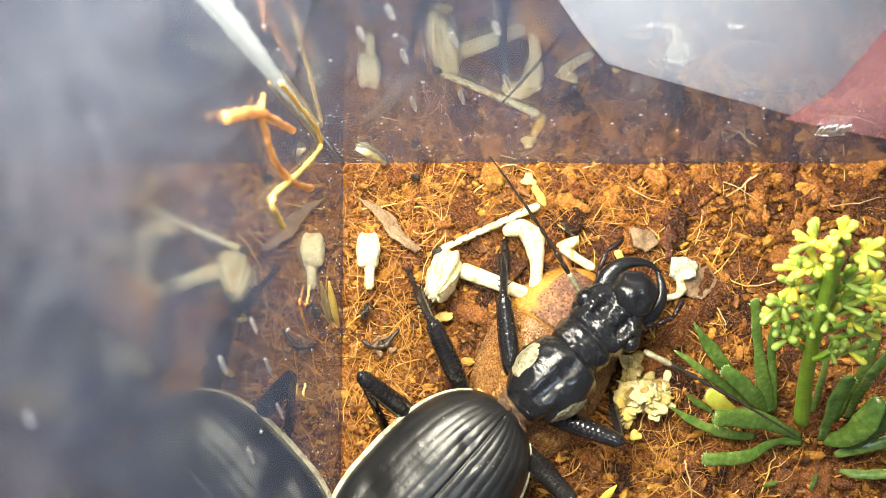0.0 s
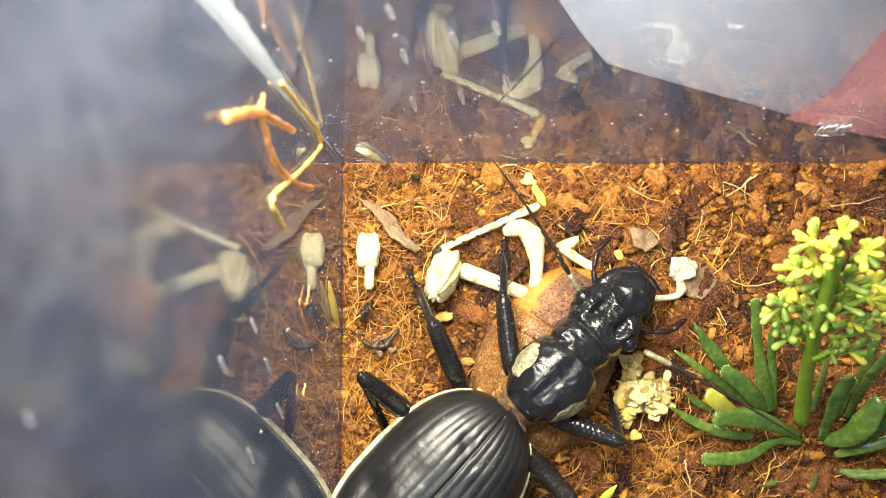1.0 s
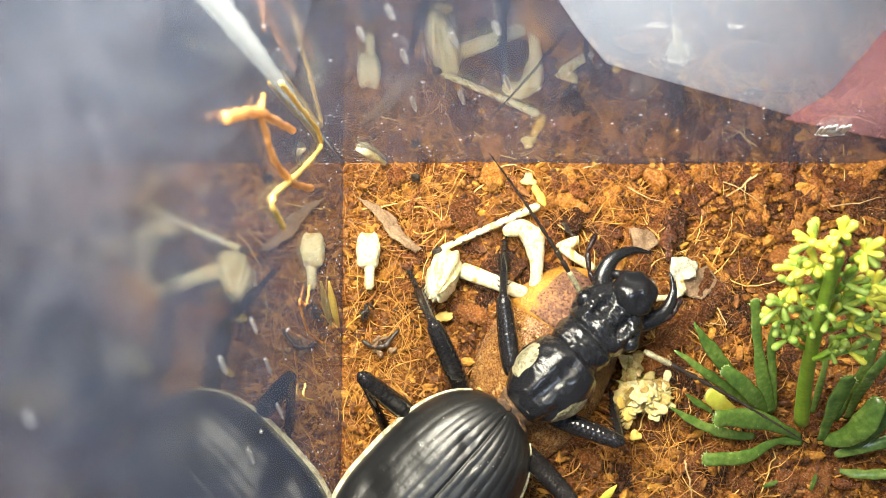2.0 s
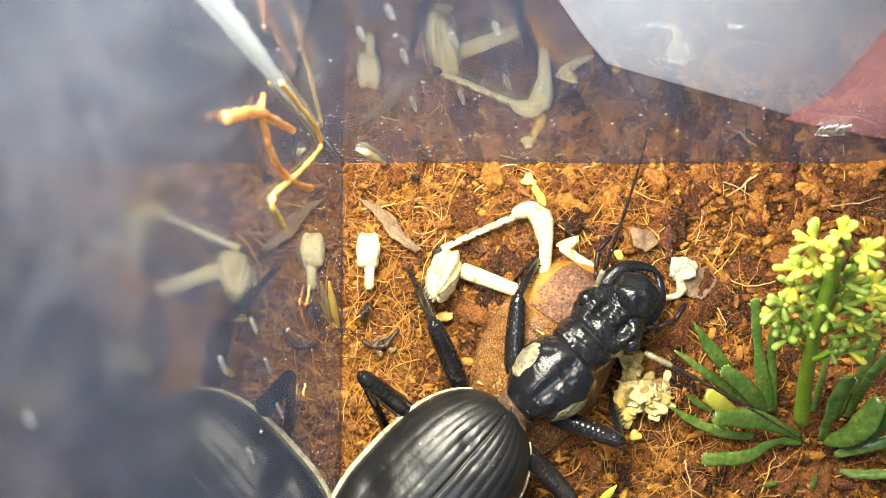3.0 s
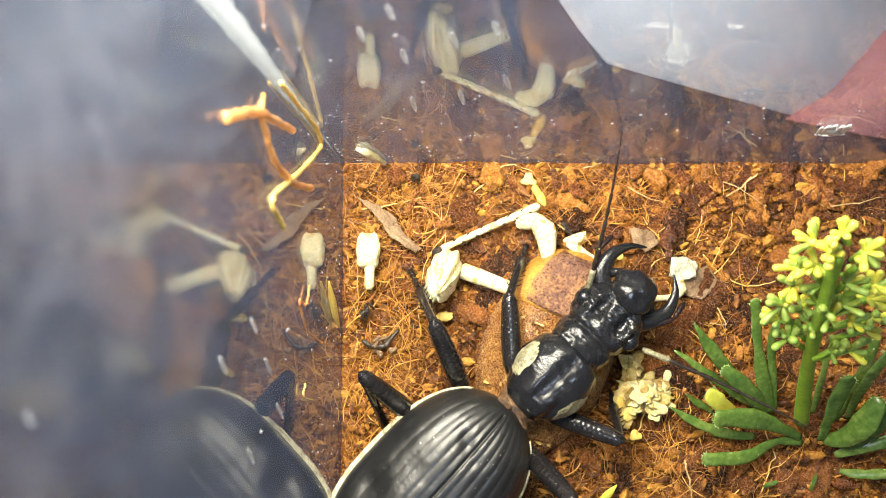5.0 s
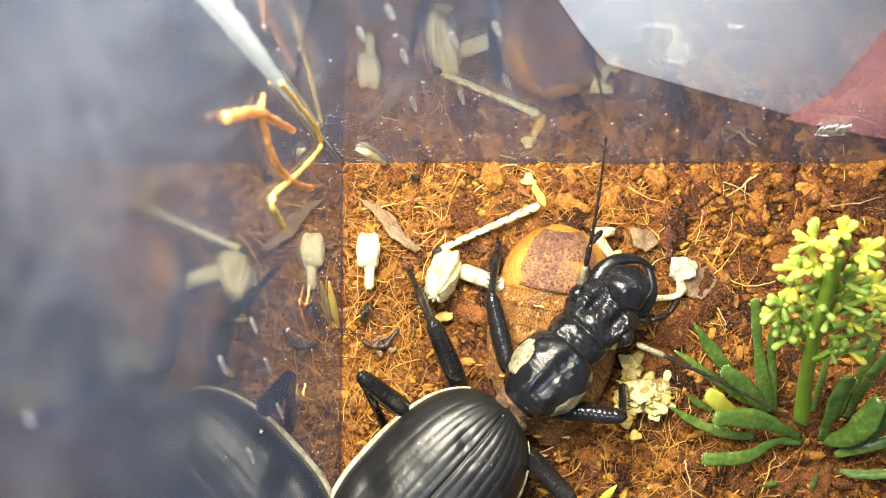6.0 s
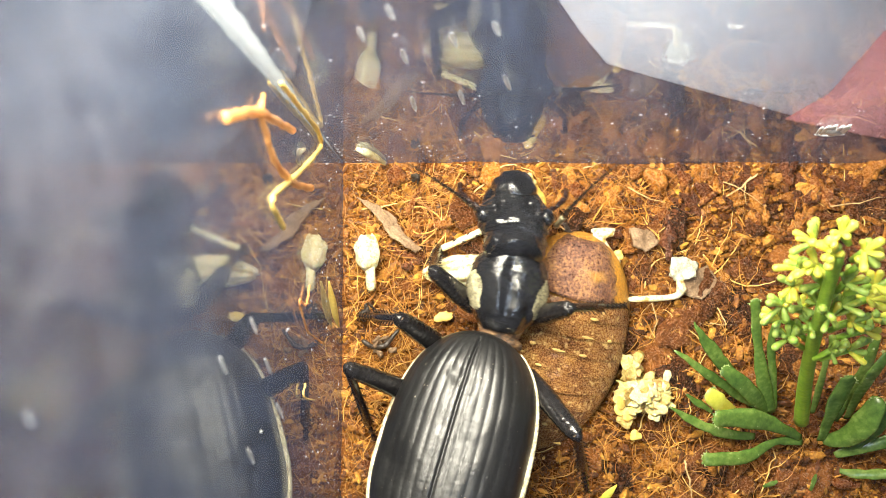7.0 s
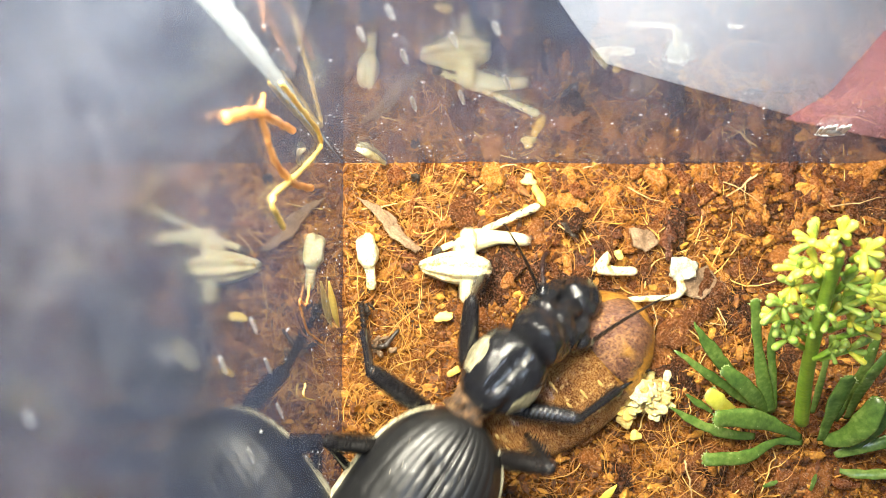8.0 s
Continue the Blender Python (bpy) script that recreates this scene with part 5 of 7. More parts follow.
def build_rootlets():
    """Long pale rootlets that lie singly over the soil."""
    rnd = random.Random(57)
    for i in range(90):
        zone = ((XW + 1, 20, 2, YB - 0.5), (XW + 1, -2, -16, 6), (20, 54, 4, YB - 0.5), (16, 44, -27, -14), (24, 36, -14, 6))[i % 5]
        x, y, a = rnd.uniform(*zone[:2]), rnd.uniform(*zone[2:]), rnd.uniform(0, 6.28)
        ln, bend, r = rnd.uniform(5, 14), rnd.gauss(0, 0.10), rnd.uniform(0.06, 0.11)
        n, pts = 16, []
        for j in range(n + 1):
            if not (XW + 0.15 < x < 57 and -30 < y < YB - 0.15):
                break
            px, py = x, y
            pts.append(Vector((px, py, rest(px, py) + 0.35 + 0.25 * math.sin(math.pi * j / n))))
            a += bend + rnd.gauss(0, 0.16)
            x += math.cos(a) * ln / n
            y += math.sin(a) * ln / n
        if len(pts) < 5:
            continue
        n = len(pts) - 1
        v, f = tube(pts, [r * (1 - 0.55 * j / n) * rnd.uniform(0.9, 1.1) for j in range(n + 1)], 6)
        mesh_ob("rootlet", v, f, M_ROOTLET, soil)


build_clods()
build_grains()
build_rootlets()
build_crumbs()
build_fibres()
build_chips()


# ---- what moves ----
def row(t, x, y, z, rx, ry, rz):
    return t, pose(x * MM, y * MM, z * MM, rx, ry, rz)


def motions():
    walk(beetle, [row(*r) for r in [
        (0.00, 7.53, -13.55, 7.20, -2.00, -3.00, -42.90),
        (1.00, 7.53, -13.55, 7.20, -2.00, -3.00, -42.90),
        (2.00, 7.53, -13.55, 7.20, -2.00, -3.00, -42.90),
        (2.80, 7.53, -13.49, 7.20, -2.00, -3.00, -42.90),
        (3.50, 7.53, -13.36, 7.20, -2.00, -3.00, -42.90),
        (4.70, 7.53, -13.36, 7.20, -2.00, -3.00, -42.90),
        (5.30, 7.53, -13.36, 7.20, -2.00, -3.00, -42.90),
        (5.80, 7.34, -13.36, 7.20, -2.00, -3.00, -42.90),
        (6.20, 7.34, -13.36, 7.20, -2.00, -3.00, -42.90),
        (6.30, 7.27, -13.36, 7.20, -2.20, -3.00, -42.88),
        (6.60, 7.27, -13.36, 7.20, -2.80, -3.00, -42.85),
        (6.70, 7.02, -13.55, 7.20, -3.00, -3.00, -42.84),
        (6.80, 1.80, -17.63, 7.20, -3.00, -0.00, -36.00),
        (6.90, 5.56, -6.44, 7.20, -12.36, -13.69, -19.03),
        (7.00, 5.04, -5.28, 7.20, -13.44, -14.61, -13.55),
        (7.10, 2.51, -11.12, 7.20, -10.10, -7.88, -8.60),
        (7.20, -0.51, -13.74, 7.20, -6.01, -3.98, -11.58),
        (7.30, 3.10, -7.86, 7.20, -12.36, -13.69, -5.03),
        (7.40, 5.89, -2.32, 7.20, -12.90, -14.15, -14.80),
        (7.50, 6.22, -2.32, 7.20, -13.44, -14.61, -18.55),
        (7.60, 7.51, -1.93, 7.20, -13.18, -14.62, -26.62),
        (7.70, 6.08, -5.28, 7.20, -12.93, -14.64, -23.68),
        (7.80, 5.95, -5.67, 7.20, -12.67, -14.65, -24.75),
        (7.90, 5.95, -5.93, 7.20, -12.41, -14.66, -24.81),
        (8.00, 3.47, -14.89, 7.20, -3.00, -0.00, -35.00)]])
    walk(pronotum, [row(*r) for r in [
        (0.00, 0.66, 0.57, 0.39, 1.62, 3.22, -7.01),
        (1.00, 0.66, 0.57, 0.39, 1.62, 3.22, -7.01),
        (2.00, 0.66, 0.57, 0.39, 1.62, 3.22, -7.01),
        (2.80, 0.70, 0.52, 0.38, 1.62, 3.22, -7.01),
        (3.50, 0.79, 0.61, 0.38, 1.62, 3.22, -7.01),
        (4.70, 0.79, 0.61, 0.38, 1.62, 3.22, -7.01),
        (5.30, 0.61, 0.62, 0.39, 1.73, 3.16, -5.00),
        (5.80, 0.58, 0.76, 0.40, 1.79, 3.13, -4.00),
        (6.20, 0.53, 0.71, 0.40, 1.84, 3.10, -3.00),
        (6.30, 0.49, 0.76, 0.40, 2.15, 3.04, -1.00),
        (6.60, 0.44, 0.71, 0.41, 2.75, 3.05, -1.00),
        (6.70, 0.53, 0.80, 0.41, 2.95, 3.05, -1.00),
        (6.80, 0.29, 2.40, 0.53, 2.93, 0.62, -11.98),
        (6.90, 3.21, 1.52, -0.05, 13.39, 12.68, 6.02),
        (7.00, 1.41, 0.59, 0.19, 14.72, 13.32, 7.01),
        (7.10, -0.35, 0.42, 0.53, 10.53, 7.29, 3.97),
        (7.20, 0.62, 0.92, 0.46, 6.20, 3.68, 2.99),
        (7.30, 0.50, 0.95, 0.51, 12.00, 14.00, 0.00),
        (7.40, 1.14, 0.32, 0.20, 14.16, 12.88, 7.01),
        (7.50, 1.75, 0.51, 0.08, 14.94, 13.07, 8.00),
        (7.60, 1.74, 0.85, 0.16, 9.33, 17.31, -12.26),
        (7.70, 1.83, 1.62, 0.31, 9.98, 16.76, -9.18),
        (7.80, 1.91, 1.71, 0.30, 10.03, 16.55, -8.16),
        (7.90, 1.85, 1.83, 0.33, 9.78, 16.51, -8.16),
        (8.00, -1.24, 1.51, 0.48, 2.94, 0.57, -10.99)]])
    walk(head, [row(*r) for r in [
        (0.00, 1.17, 8.87, 0.45, 1.89, 3.07, -2.00),
        (1.00, 1.05, 8.77, 0.69, -1.11, 3.07, -2.00),
        (2.00, 1.17, 8.87, 0.45, 1.89, 3.07, -2.00),
        (2.80, 1.22, 8.83, 0.45, 1.84, 3.10, -3.00),
        (3.50, 1.40, 8.82, 0.44, 1.84, 3.10, -3.00),
        (4.70, 1.40, 8.82, 0.44, 1.89, 3.07, -2.00),
        (5.30, 0.94, 8.74, 0.46, 1.95, 3.03, -1.00),
        (5.80, 0.81, 8.79, 0.47, 2.00, 3.00, 0.00),
        (6.20, 0.54, 8.90, 0.48, 2.05, 2.96, 1.00),
        (6.30, -0.26, 9.02, 0.96, -2.45, 2.71, 7.00),
        (6.60, -0.35, 8.93, 1.06, -2.05, 2.85, 3.00),
        (6.70, 0.30, 9.26, 1.07, -2.11, 3.10, -2.00),
        (6.80, 0.74, 10.07, 1.53, -7.38, 1.45, -28.97),
        (6.90, 4.54, 9.64, 5.39, -50.07, 15.52, -8.12),
        (7.00, 1.67, 8.11, 4.85, -23.80, 11.45, 13.92),
        (7.10, -0.26, 8.54, 5.93, -50.99, 6.54, 7.93),
        (7.20, 1.06, 9.97, 4.73, -43.86, 3.79, 1.99),
        (7.30, 2.65, 8.62, 5.26, -38.83, 12.91, 5.02),
        (7.40, 1.39, 7.31, 5.36, -36.79, 11.62, 11.96),
        (7.50, 1.58, 8.29, 5.78, -39.62, 12.54, 9.98),
        (7.60, 5.24, 6.67, 4.37, -48.23, 18.43, -20.59),
        (7.70, 4.69, 8.39, 5.11, -54.47, 18.66, -23.74),
        (7.80, 4.58, 8.65, 5.15, -55.04, 18.65, -24.80),
        (7.90, 4.61, 8.87, 5.06, -53.94, 18.70, -26.92),
        (8.00, 0.24, 10.58, 3.84, -39.13, 0.88, -16.98)]])
    walk(mandibles[0], [row(*r) for r in [
        (0.00, -2.50, 8.10, -0.70, 0.00, -0.00, -2.00),
        (0.10, -2.50, 8.10, -0.70, 0.00, -0.00, -22.00),
        (0.20, -2.50, 8.10, -0.70, 0.00, -0.00, -12.00),
        (0.30, -2.50, 8.10, -0.70, 0.00, -0.00, -22.00),
        (0.40, -2.50, 8.10, -0.70, 0.00, -0.00, 8.00),
        (0.50, -2.50, 8.10, -0.70, 0.00, -0.00, -17.00),
        (0.60, -2.50, 8.10, -0.70, 0.00, -0.00, -2.00),
        (0.70, -2.50, 8.10, -0.70, 0.00, -0.00, -22.00),
        (0.80, -2.50, 8.10, -0.70, 0.00, -0.00, -12.00),
        (0.90, -2.50, 8.10, -0.70, 0.00, -0.00, 8.00),
        (1.00, -2.50, 8.10, -0.70, 0.00, -0.00, -22.00),
        (1.10, -2.50, 8.10, -0.70, 0.00, -0.00, -22.00),
        (1.20, -2.50, 8.10, -0.70, 0.00, -0.00, 28.00),
        (1.30, -2.50, 8.10, -0.70, 0.00, -0.00, 18.00),
        (1.40, -2.50, 8.10, -0.70, 0.00, -0.00, -2.00),
        (1.50, -2.50, 8.10, -0.70, 0.00, -0.00, -19.50),
        (1.60, -2.50, 8.10, -0.70, 0.00, -0.00, -22.00),
        (1.70, -2.50, 8.10, -0.70, 0.00, -0.00, -17.00),
        (2.00, -2.50, 8.10, -0.70, 0.00, -0.00, 18.00),
        (2.20, -2.50, 8.10, -0.70, 0.00, -0.00, -19.50),
        (2.50, -2.50, 8.10, -0.70, 0.00, -0.00, 8.00),
        (2.80, -2.50, 8.10, -0.70, 0.00, -0.00, -22.00),
        (2.90, -2.50, 8.10, -0.70, 0.00, -0.00, -22.00),
        (3.00, -2.50, 8.10, -0.70, 0.00, -0.00, -7.00),
        (3.10, -2.50, 8.10, -0.70, 0.00, -0.00, 3.00),
        (3.20, -2.50, 8.10, -0.70, 0.00, -0.00, 23.00),
        (3.30, -2.50, 8.10, -0.70, 0.00, -0.00, -22.00),
        (3.40, -2.50, 8.10, -0.70, 0.00, -0.00, -7.00),
        (3.50, -2.50, 8.10, -0.70, 0.00, -0.00, 33.00),
        (3.60, -2.50, 8.10, -0.70, 0.00, -0.00, 23.00),
        (3.70, -2.50, 8.10, -0.70, 0.00, -0.00, -22.00),
        (3.80, -2.50, 8.10, -0.70, 0.00, -0.00, -22.00),
        (3.90, -2.50, 8.10, -0.70, 0.00, -0.00, -7.00),
        (4.00, -2.50, 8.10, -0.70, 0.00, -0.00, 33.00),
        (4.10, -2.50, 8.10, -0.70, 0.00, -0.00, 33.00),
        (4.20, -2.50, 8.10, -0.70, 0.00, -0.00, 8.00),
        (4.30, -2.50, 8.10, -0.70, 0.00, -0.00, -22.00),
        (4.40, -2.50, 8.10, -0.70, 0.00, -0.00, -12.00),
        (4.50, -2.50, 8.10, -0.70, 0.00, -0.00, 3.00),
        (4.60, -2.50, 8.10, -0.70, 0.00, -0.00, -7.00),
        (4.70, -2.50, 8.10, -0.70, 0.00, -0.00, 3.00),
        (5.00, -2.50, 8.10, -0.70, 0.00, -0.00, 23.00),
        (5.20, -2.50, 8.10, -0.70, 0.00, -0.00, -17.00),
        (5.50, -2.50, 8.10, -0.70, 0.00, -0.00, 23.00),
        (5.80, -2.50, 8.10, -0.70, 0.00, -0.00, -17.00),
        (5.90, -2.50, 8.10, -0.70, 0.00, -0.00, 18.00),
        (6.00, -2.50, 8.10, -0.70, 0.00, -0.00, -7.00),
        (6.10, -2.50, 8.10, -0.70, 0.00, -0.00, -22.00),
        (6.20, -2.50, 8.10, -0.70, 0.00, -0.00, -7.00),
        (6.30, -2.50, 8.10, -0.70, 0.00, -0.00, 13.00),
        (6.40, -2.50, 8.10, -0.70, 0.00, -0.00, -22.00),
        (6.50, -2.50, 8.10, -0.70, 0.00, -0.00, -12.00),
        (6.60, -2.50, 8.10, -0.70, 0.00, -0.00, -12.00),
        (6.70, -2.50, 8.10, -0.70, 0.00, -0.00, 28.00),
        (6.80, -2.50, 8.10, -0.70, 0.00, -0.00, 8.00),
        (6.90, -2.50, 8.10, -0.70, 0.00, -0.00, -22.00),
        (7.20, -2.50, 8.10, -0.70, 0.00, -0.00, -22.00),
        (7.30, -2.50, 8.10, -0.70, 0.00, -0.00, -7.00),
        (7.50, -2.50, 8.10, -0.70, 0.00, -0.00, -22.00),
        (7.60, -2.50, 8.10, -0.70, 0.00, -0.00, -7.00),
        (7.80, -2.50, 8.10, -0.70, 0.00, -0.00, -22.00),
        (8.00, -2.50, 8.10, -0.70, 0.00, -0.00, -22.00)]])
    walk(palps[0], [row(*r) for r in [
        (0.00, -2.90, 7.80, -0.90, 0.00, -0.00, -20.00),
        (0.30, -2.90, 7.80, -0.90, 0.00, -0.00, 10.00),
        (0.50, -2.90, 7.80, -0.90, 0.00, -0.00, -30.00),
        (0.70, -2.90, 7.80, -0.90, 0.00, -0.00, 25.00),
        (1.00, -2.90, 7.80, -0.90, 0.00, -0.00, -10.00),
        (1.20, -2.90, 7.80, -0.90, 0.00, -0.00, 5.00),
        (1.50, -2.90, 7.80, -0.90, 0.00, -0.00, -20.00),
        (1.70, -2.90, 7.80, -0.90, 0.00, -0.00, -10.00),
        (2.30, -2.90, 7.80, -0.90, 0.00, -0.00, 15.00),
        (2.80, -2.90, 7.80, -0.90, 0.00, -0.00, -20.00),
        (3.20, -2.90, 7.80, -0.90, 0.00, -0.00, 10.00),
        (3.50, -2.90, 7.80, -0.90, 0.00, -0.00, 0.00),
        (3.80, -2.90, 7.80, -0.90, 0.00, -0.00, -25.00),
        (4.10, -2.90, 7.80, -0.90, 0.00, -0.00, 0.00),
        (4.40, -2.90, 7.80, -0.90, 0.00, -0.00, -15.00),
        (4.70, -2.90, 7.80, -0.90, 0.00, -0.00, 0.00),
        (5.30, -2.90, 7.80, -0.90, 0.00, -0.00, -20.00),
        (5.80, -2.90, 7.80, -0.90, 0.00, -0.00, 0.00),
        (6.20, -2.90, 7.80, -0.90, 0.00, -0.00, -15.00),
        (6.50, -2.90, 7.80, -0.90, 0.00, -0.00, 5.00),
        (6.80, -2.90, 7.80, -0.90, 0.00, -0.00, -10.00),
        (7.20, -2.90, 7.80, -0.90, 0.00, -0.00, 0.00),
        (7.60, -2.90, 7.80, -0.90, 0.00, -0.00, -15.00),
        (8.00, -2.90, 7.80, -0.90, 0.00, -0.00, -5.00)]])
    walk(mandibles[1], [row(*r) for r in [
        (0.00, 2.50, 8.10, -1.10, 0.00, -0.00, 2.00),
        (0.10, 2.50, 8.10, -1.10, 0.00, -0.00, 22.00),
        (0.20, 2.50, 8.10, -1.10, 0.00, -0.00, 12.00),
        (0.30, 2.50, 8.10, -1.10, 0.00, -0.00, 22.00),
        (0.40, 2.50, 8.10, -1.10, 0.00, -0.00, -8.00),
        (0.50, 2.50, 8.10, -1.10, 0.00, -0.00, 17.00),
        (0.60, 2.50, 8.10, -1.10, 0.00, -0.00, 2.00),
        (0.70, 2.50, 8.10, -1.10, 0.00, -0.00, 22.00),
        (0.80, 2.50, 8.10, -1.10, 0.00, -0.00, 12.00),
        (0.90, 2.50, 8.10, -1.10, 0.00, -0.00, -8.00),
        (1.00, 2.50, 8.10, -1.10, 0.00, -0.00, 22.00),
        (1.10, 2.50, 8.10, -1.10, 0.00, -0.00, 22.00),
        (1.20, 2.50, 8.10, -1.10, 0.00, -0.00, -28.00),
        (1.30, 2.50, 8.10, -1.10, 0.00, -0.00, -18.00),
        (1.40, 2.50, 8.10, -1.10, 0.00, -0.00, 2.00),
        (1.50, 2.50, 8.10, -1.10, 0.00, -0.00, 19.50),
        (1.60, 2.50, 8.10, -1.10, 0.00, -0.00, 22.00),
        (1.70, 2.50, 8.10, -1.10, 0.00, -0.00, 17.00),
        (2.00, 2.50, 8.10, -1.10, 0.00, -0.00, -18.00),
        (2.20, 2.50, 8.10, -1.10, 0.00, -0.00, 19.50),
        (2.50, 2.50, 8.10, -1.10, 0.00, -0.00, -8.00),
        (2.80, 2.50, 8.10, -1.10, 0.00, -0.00, 22.00),
        (2.90, 2.50, 8.10, -1.10, 0.00, -0.00, 22.00),
        (3.00, 2.50, 8.10, -1.10, 0.00, -0.00, 7.00),
        (3.10, 2.50, 8.10, -1.10, 0.00, -0.00, -3.00),
        (3.20, 2.50, 8.10, -1.10, 0.00, -0.00, -23.00),
        (3.30, 2.50, 8.10, -1.10, 0.00, -0.00, 22.00),
        (3.40, 2.50, 8.10, -1.10, 0.00, -0.00, 7.00),
        (3.50, 2.50, 8.10, -1.10, 0.00, -0.00, -33.00),
        (3.60, 2.50, 8.10, -1.10, 0.00, -0.00, -23.00),
        (3.70, 2.50, 8.10, -1.10, 0.00, -0.00, 22.00),
        (3.80, 2.50, 8.10, -1.10, 0.00, -0.00, 22.00),
        (3.90, 2.50, 8.10, -1.10, 0.00, -0.00, 7.00),
        (4.00, 2.50, 8.10, -1.10, 0.00, -0.00, -33.00),
        (4.10, 2.50, 8.10, -1.10, 0.00, -0.00, -33.00),
        (4.20, 2.50, 8.10, -1.10, 0.00, -0.00, -8.00),
        (4.30, 2.50, 8.10, -1.10, 0.00, -0.00, 22.00),
        (4.40, 2.50, 8.10, -1.10, 0.00, -0.00, 12.00),
        (4.50, 2.50, 8.10, -1.10, 0.00, -0.00, -3.00),
        (4.60, 2.50, 8.10, -1.10, 0.00, -0.00, 7.00),
        (4.70, 2.50, 8.10, -1.10, 0.00, -0.00, -3.00),
        (5.00, 2.50, 8.10, -1.10, 0.00, -0.00, -23.00),
        (5.20, 2.50, 8.10, -1.10, 0.00, -0.00, 17.00),
        (5.50, 2.50, 8.10, -1.10, 0.00, -0.00, -23.00),
        (5.80, 2.50, 8.10, -1.10, 0.00, -0.00, 17.00),
        (5.90, 2.50, 8.10, -1.10, 0.00, -0.00, -18.00),
        (6.00, 2.50, 8.10, -1.10, 0.00, -0.00, 7.00),
        (6.10, 2.50, 8.10, -1.10, 0.00, -0.00, 22.00),
        (6.20, 2.50, 8.10, -1.10, 0.00, -0.00, 7.00),
        (6.30, 2.50, 8.10, -1.10, 0.00, -0.00, -13.00),
        (6.40, 2.50, 8.10, -1.10, 0.00, -0.00, 22.00),
        (6.50, 2.50, 8.10, -1.10, 0.00, -0.00, 12.00),
        (6.60, 2.50, 8.10, -1.10, 0.00, -0.00, 12.00),
        (6.70, 2.50, 8.10, -1.10, 0.00, -0.00, -28.00),
        (6.80, 2.50, 8.10, -1.10, 0.00, -0.00, -8.00),
        (6.90, 2.50, 8.10, -1.10, 0.00, -0.00, 22.00),
        (7.20, 2.50, 8.10, -1.10, 0.00, -0.00, 22.00),
        (7.30, 2.50, 8.10, -1.10, 0.00, -0.00, 7.00),
        (7.50, 2.50, 8.10, -1.10, 0.00, -0.00, 22.00),
        (7.60, 2.50, 8.10, -1.10, 0.00, -0.00, 7.00),
        (7.80, 2.50, 8.10, -1.10, 0.00, -0.00, 22.00),
        (8.00, 2.50, 8.10, -1.10, 0.00, -0.00, 22.00)]])
    walk(palps[1], [row(*r) for r in [
        (0.00, 2.90, 7.80, -0.90, 0.00, -0.00, 20.00),
        (0.30, 2.90, 7.80, -0.90, 0.00, -0.00, 5.00),
        (0.50, 2.90, 7.80, -0.90, 0.00, -0.00, -10.00),
        (0.70, 2.90, 7.80, -0.90, 0.00, -0.00, 30.00),
        (1.00, 2.90, 7.80, -0.90, 0.00, -0.00, 0.00),
        (1.20, 2.90, 7.80, -0.90, 0.00, -0.00, 20.00),
        (1.50, 2.90, 7.80, -0.90, 0.00, -0.00, -5.00),
        (1.70, 2.90, 7.80, -0.90, 0.00, -0.00, 10.00),
        (2.30, 2.90, 7.80, -0.90, 0.00, -0.00, 25.00),
        (2.80, 2.90, 7.80, -0.90, 0.00, -0.00, 5.00),
        (3.20, 2.90, 7.80, -0.90, 0.00, -0.00, 30.00),
        (3.50, 2.90, 7.80, -0.90, 0.00, -0.00, 5.00),
        (3.80, 2.90, 7.80, -0.90, 0.00, -0.00, -10.00),
        (4.10, 2.90, 7.80, -0.90, 0.00, -0.00, 10.00),
        (4.40, 2.90, 7.80, -0.90, 0.00, -0.00, 25.00),
        (4.70, 2.90, 7.80, -0.90, 0.00, -0.00, 30.00),
        (5.30, 2.90, 7.80, -0.90, 0.00, -0.00, 0.00),
        (5.80, 2.90, 7.80, -0.90, 0.00, -0.00, 20.00),
        (6.20, 2.90, 7.80, -0.90, 0.00, -0.00, 5.00),
        (6.50, 2.90, 7.80, -0.90, 0.00, -0.00, 15.00),
        (6.80, 2.90, 7.80, -0.90, 0.00, -0.00, 10.00),
        (7.20, 2.90, 7.80, -0.90, 0.00, -0.00, 0.00),
        (7.60, 2.90, 7.80, -0.90, 0.00, -0.00, 10.00),
        (8.00, 2.90, 7.80, -0.90, 0.00, -0.00, 5.00)]])
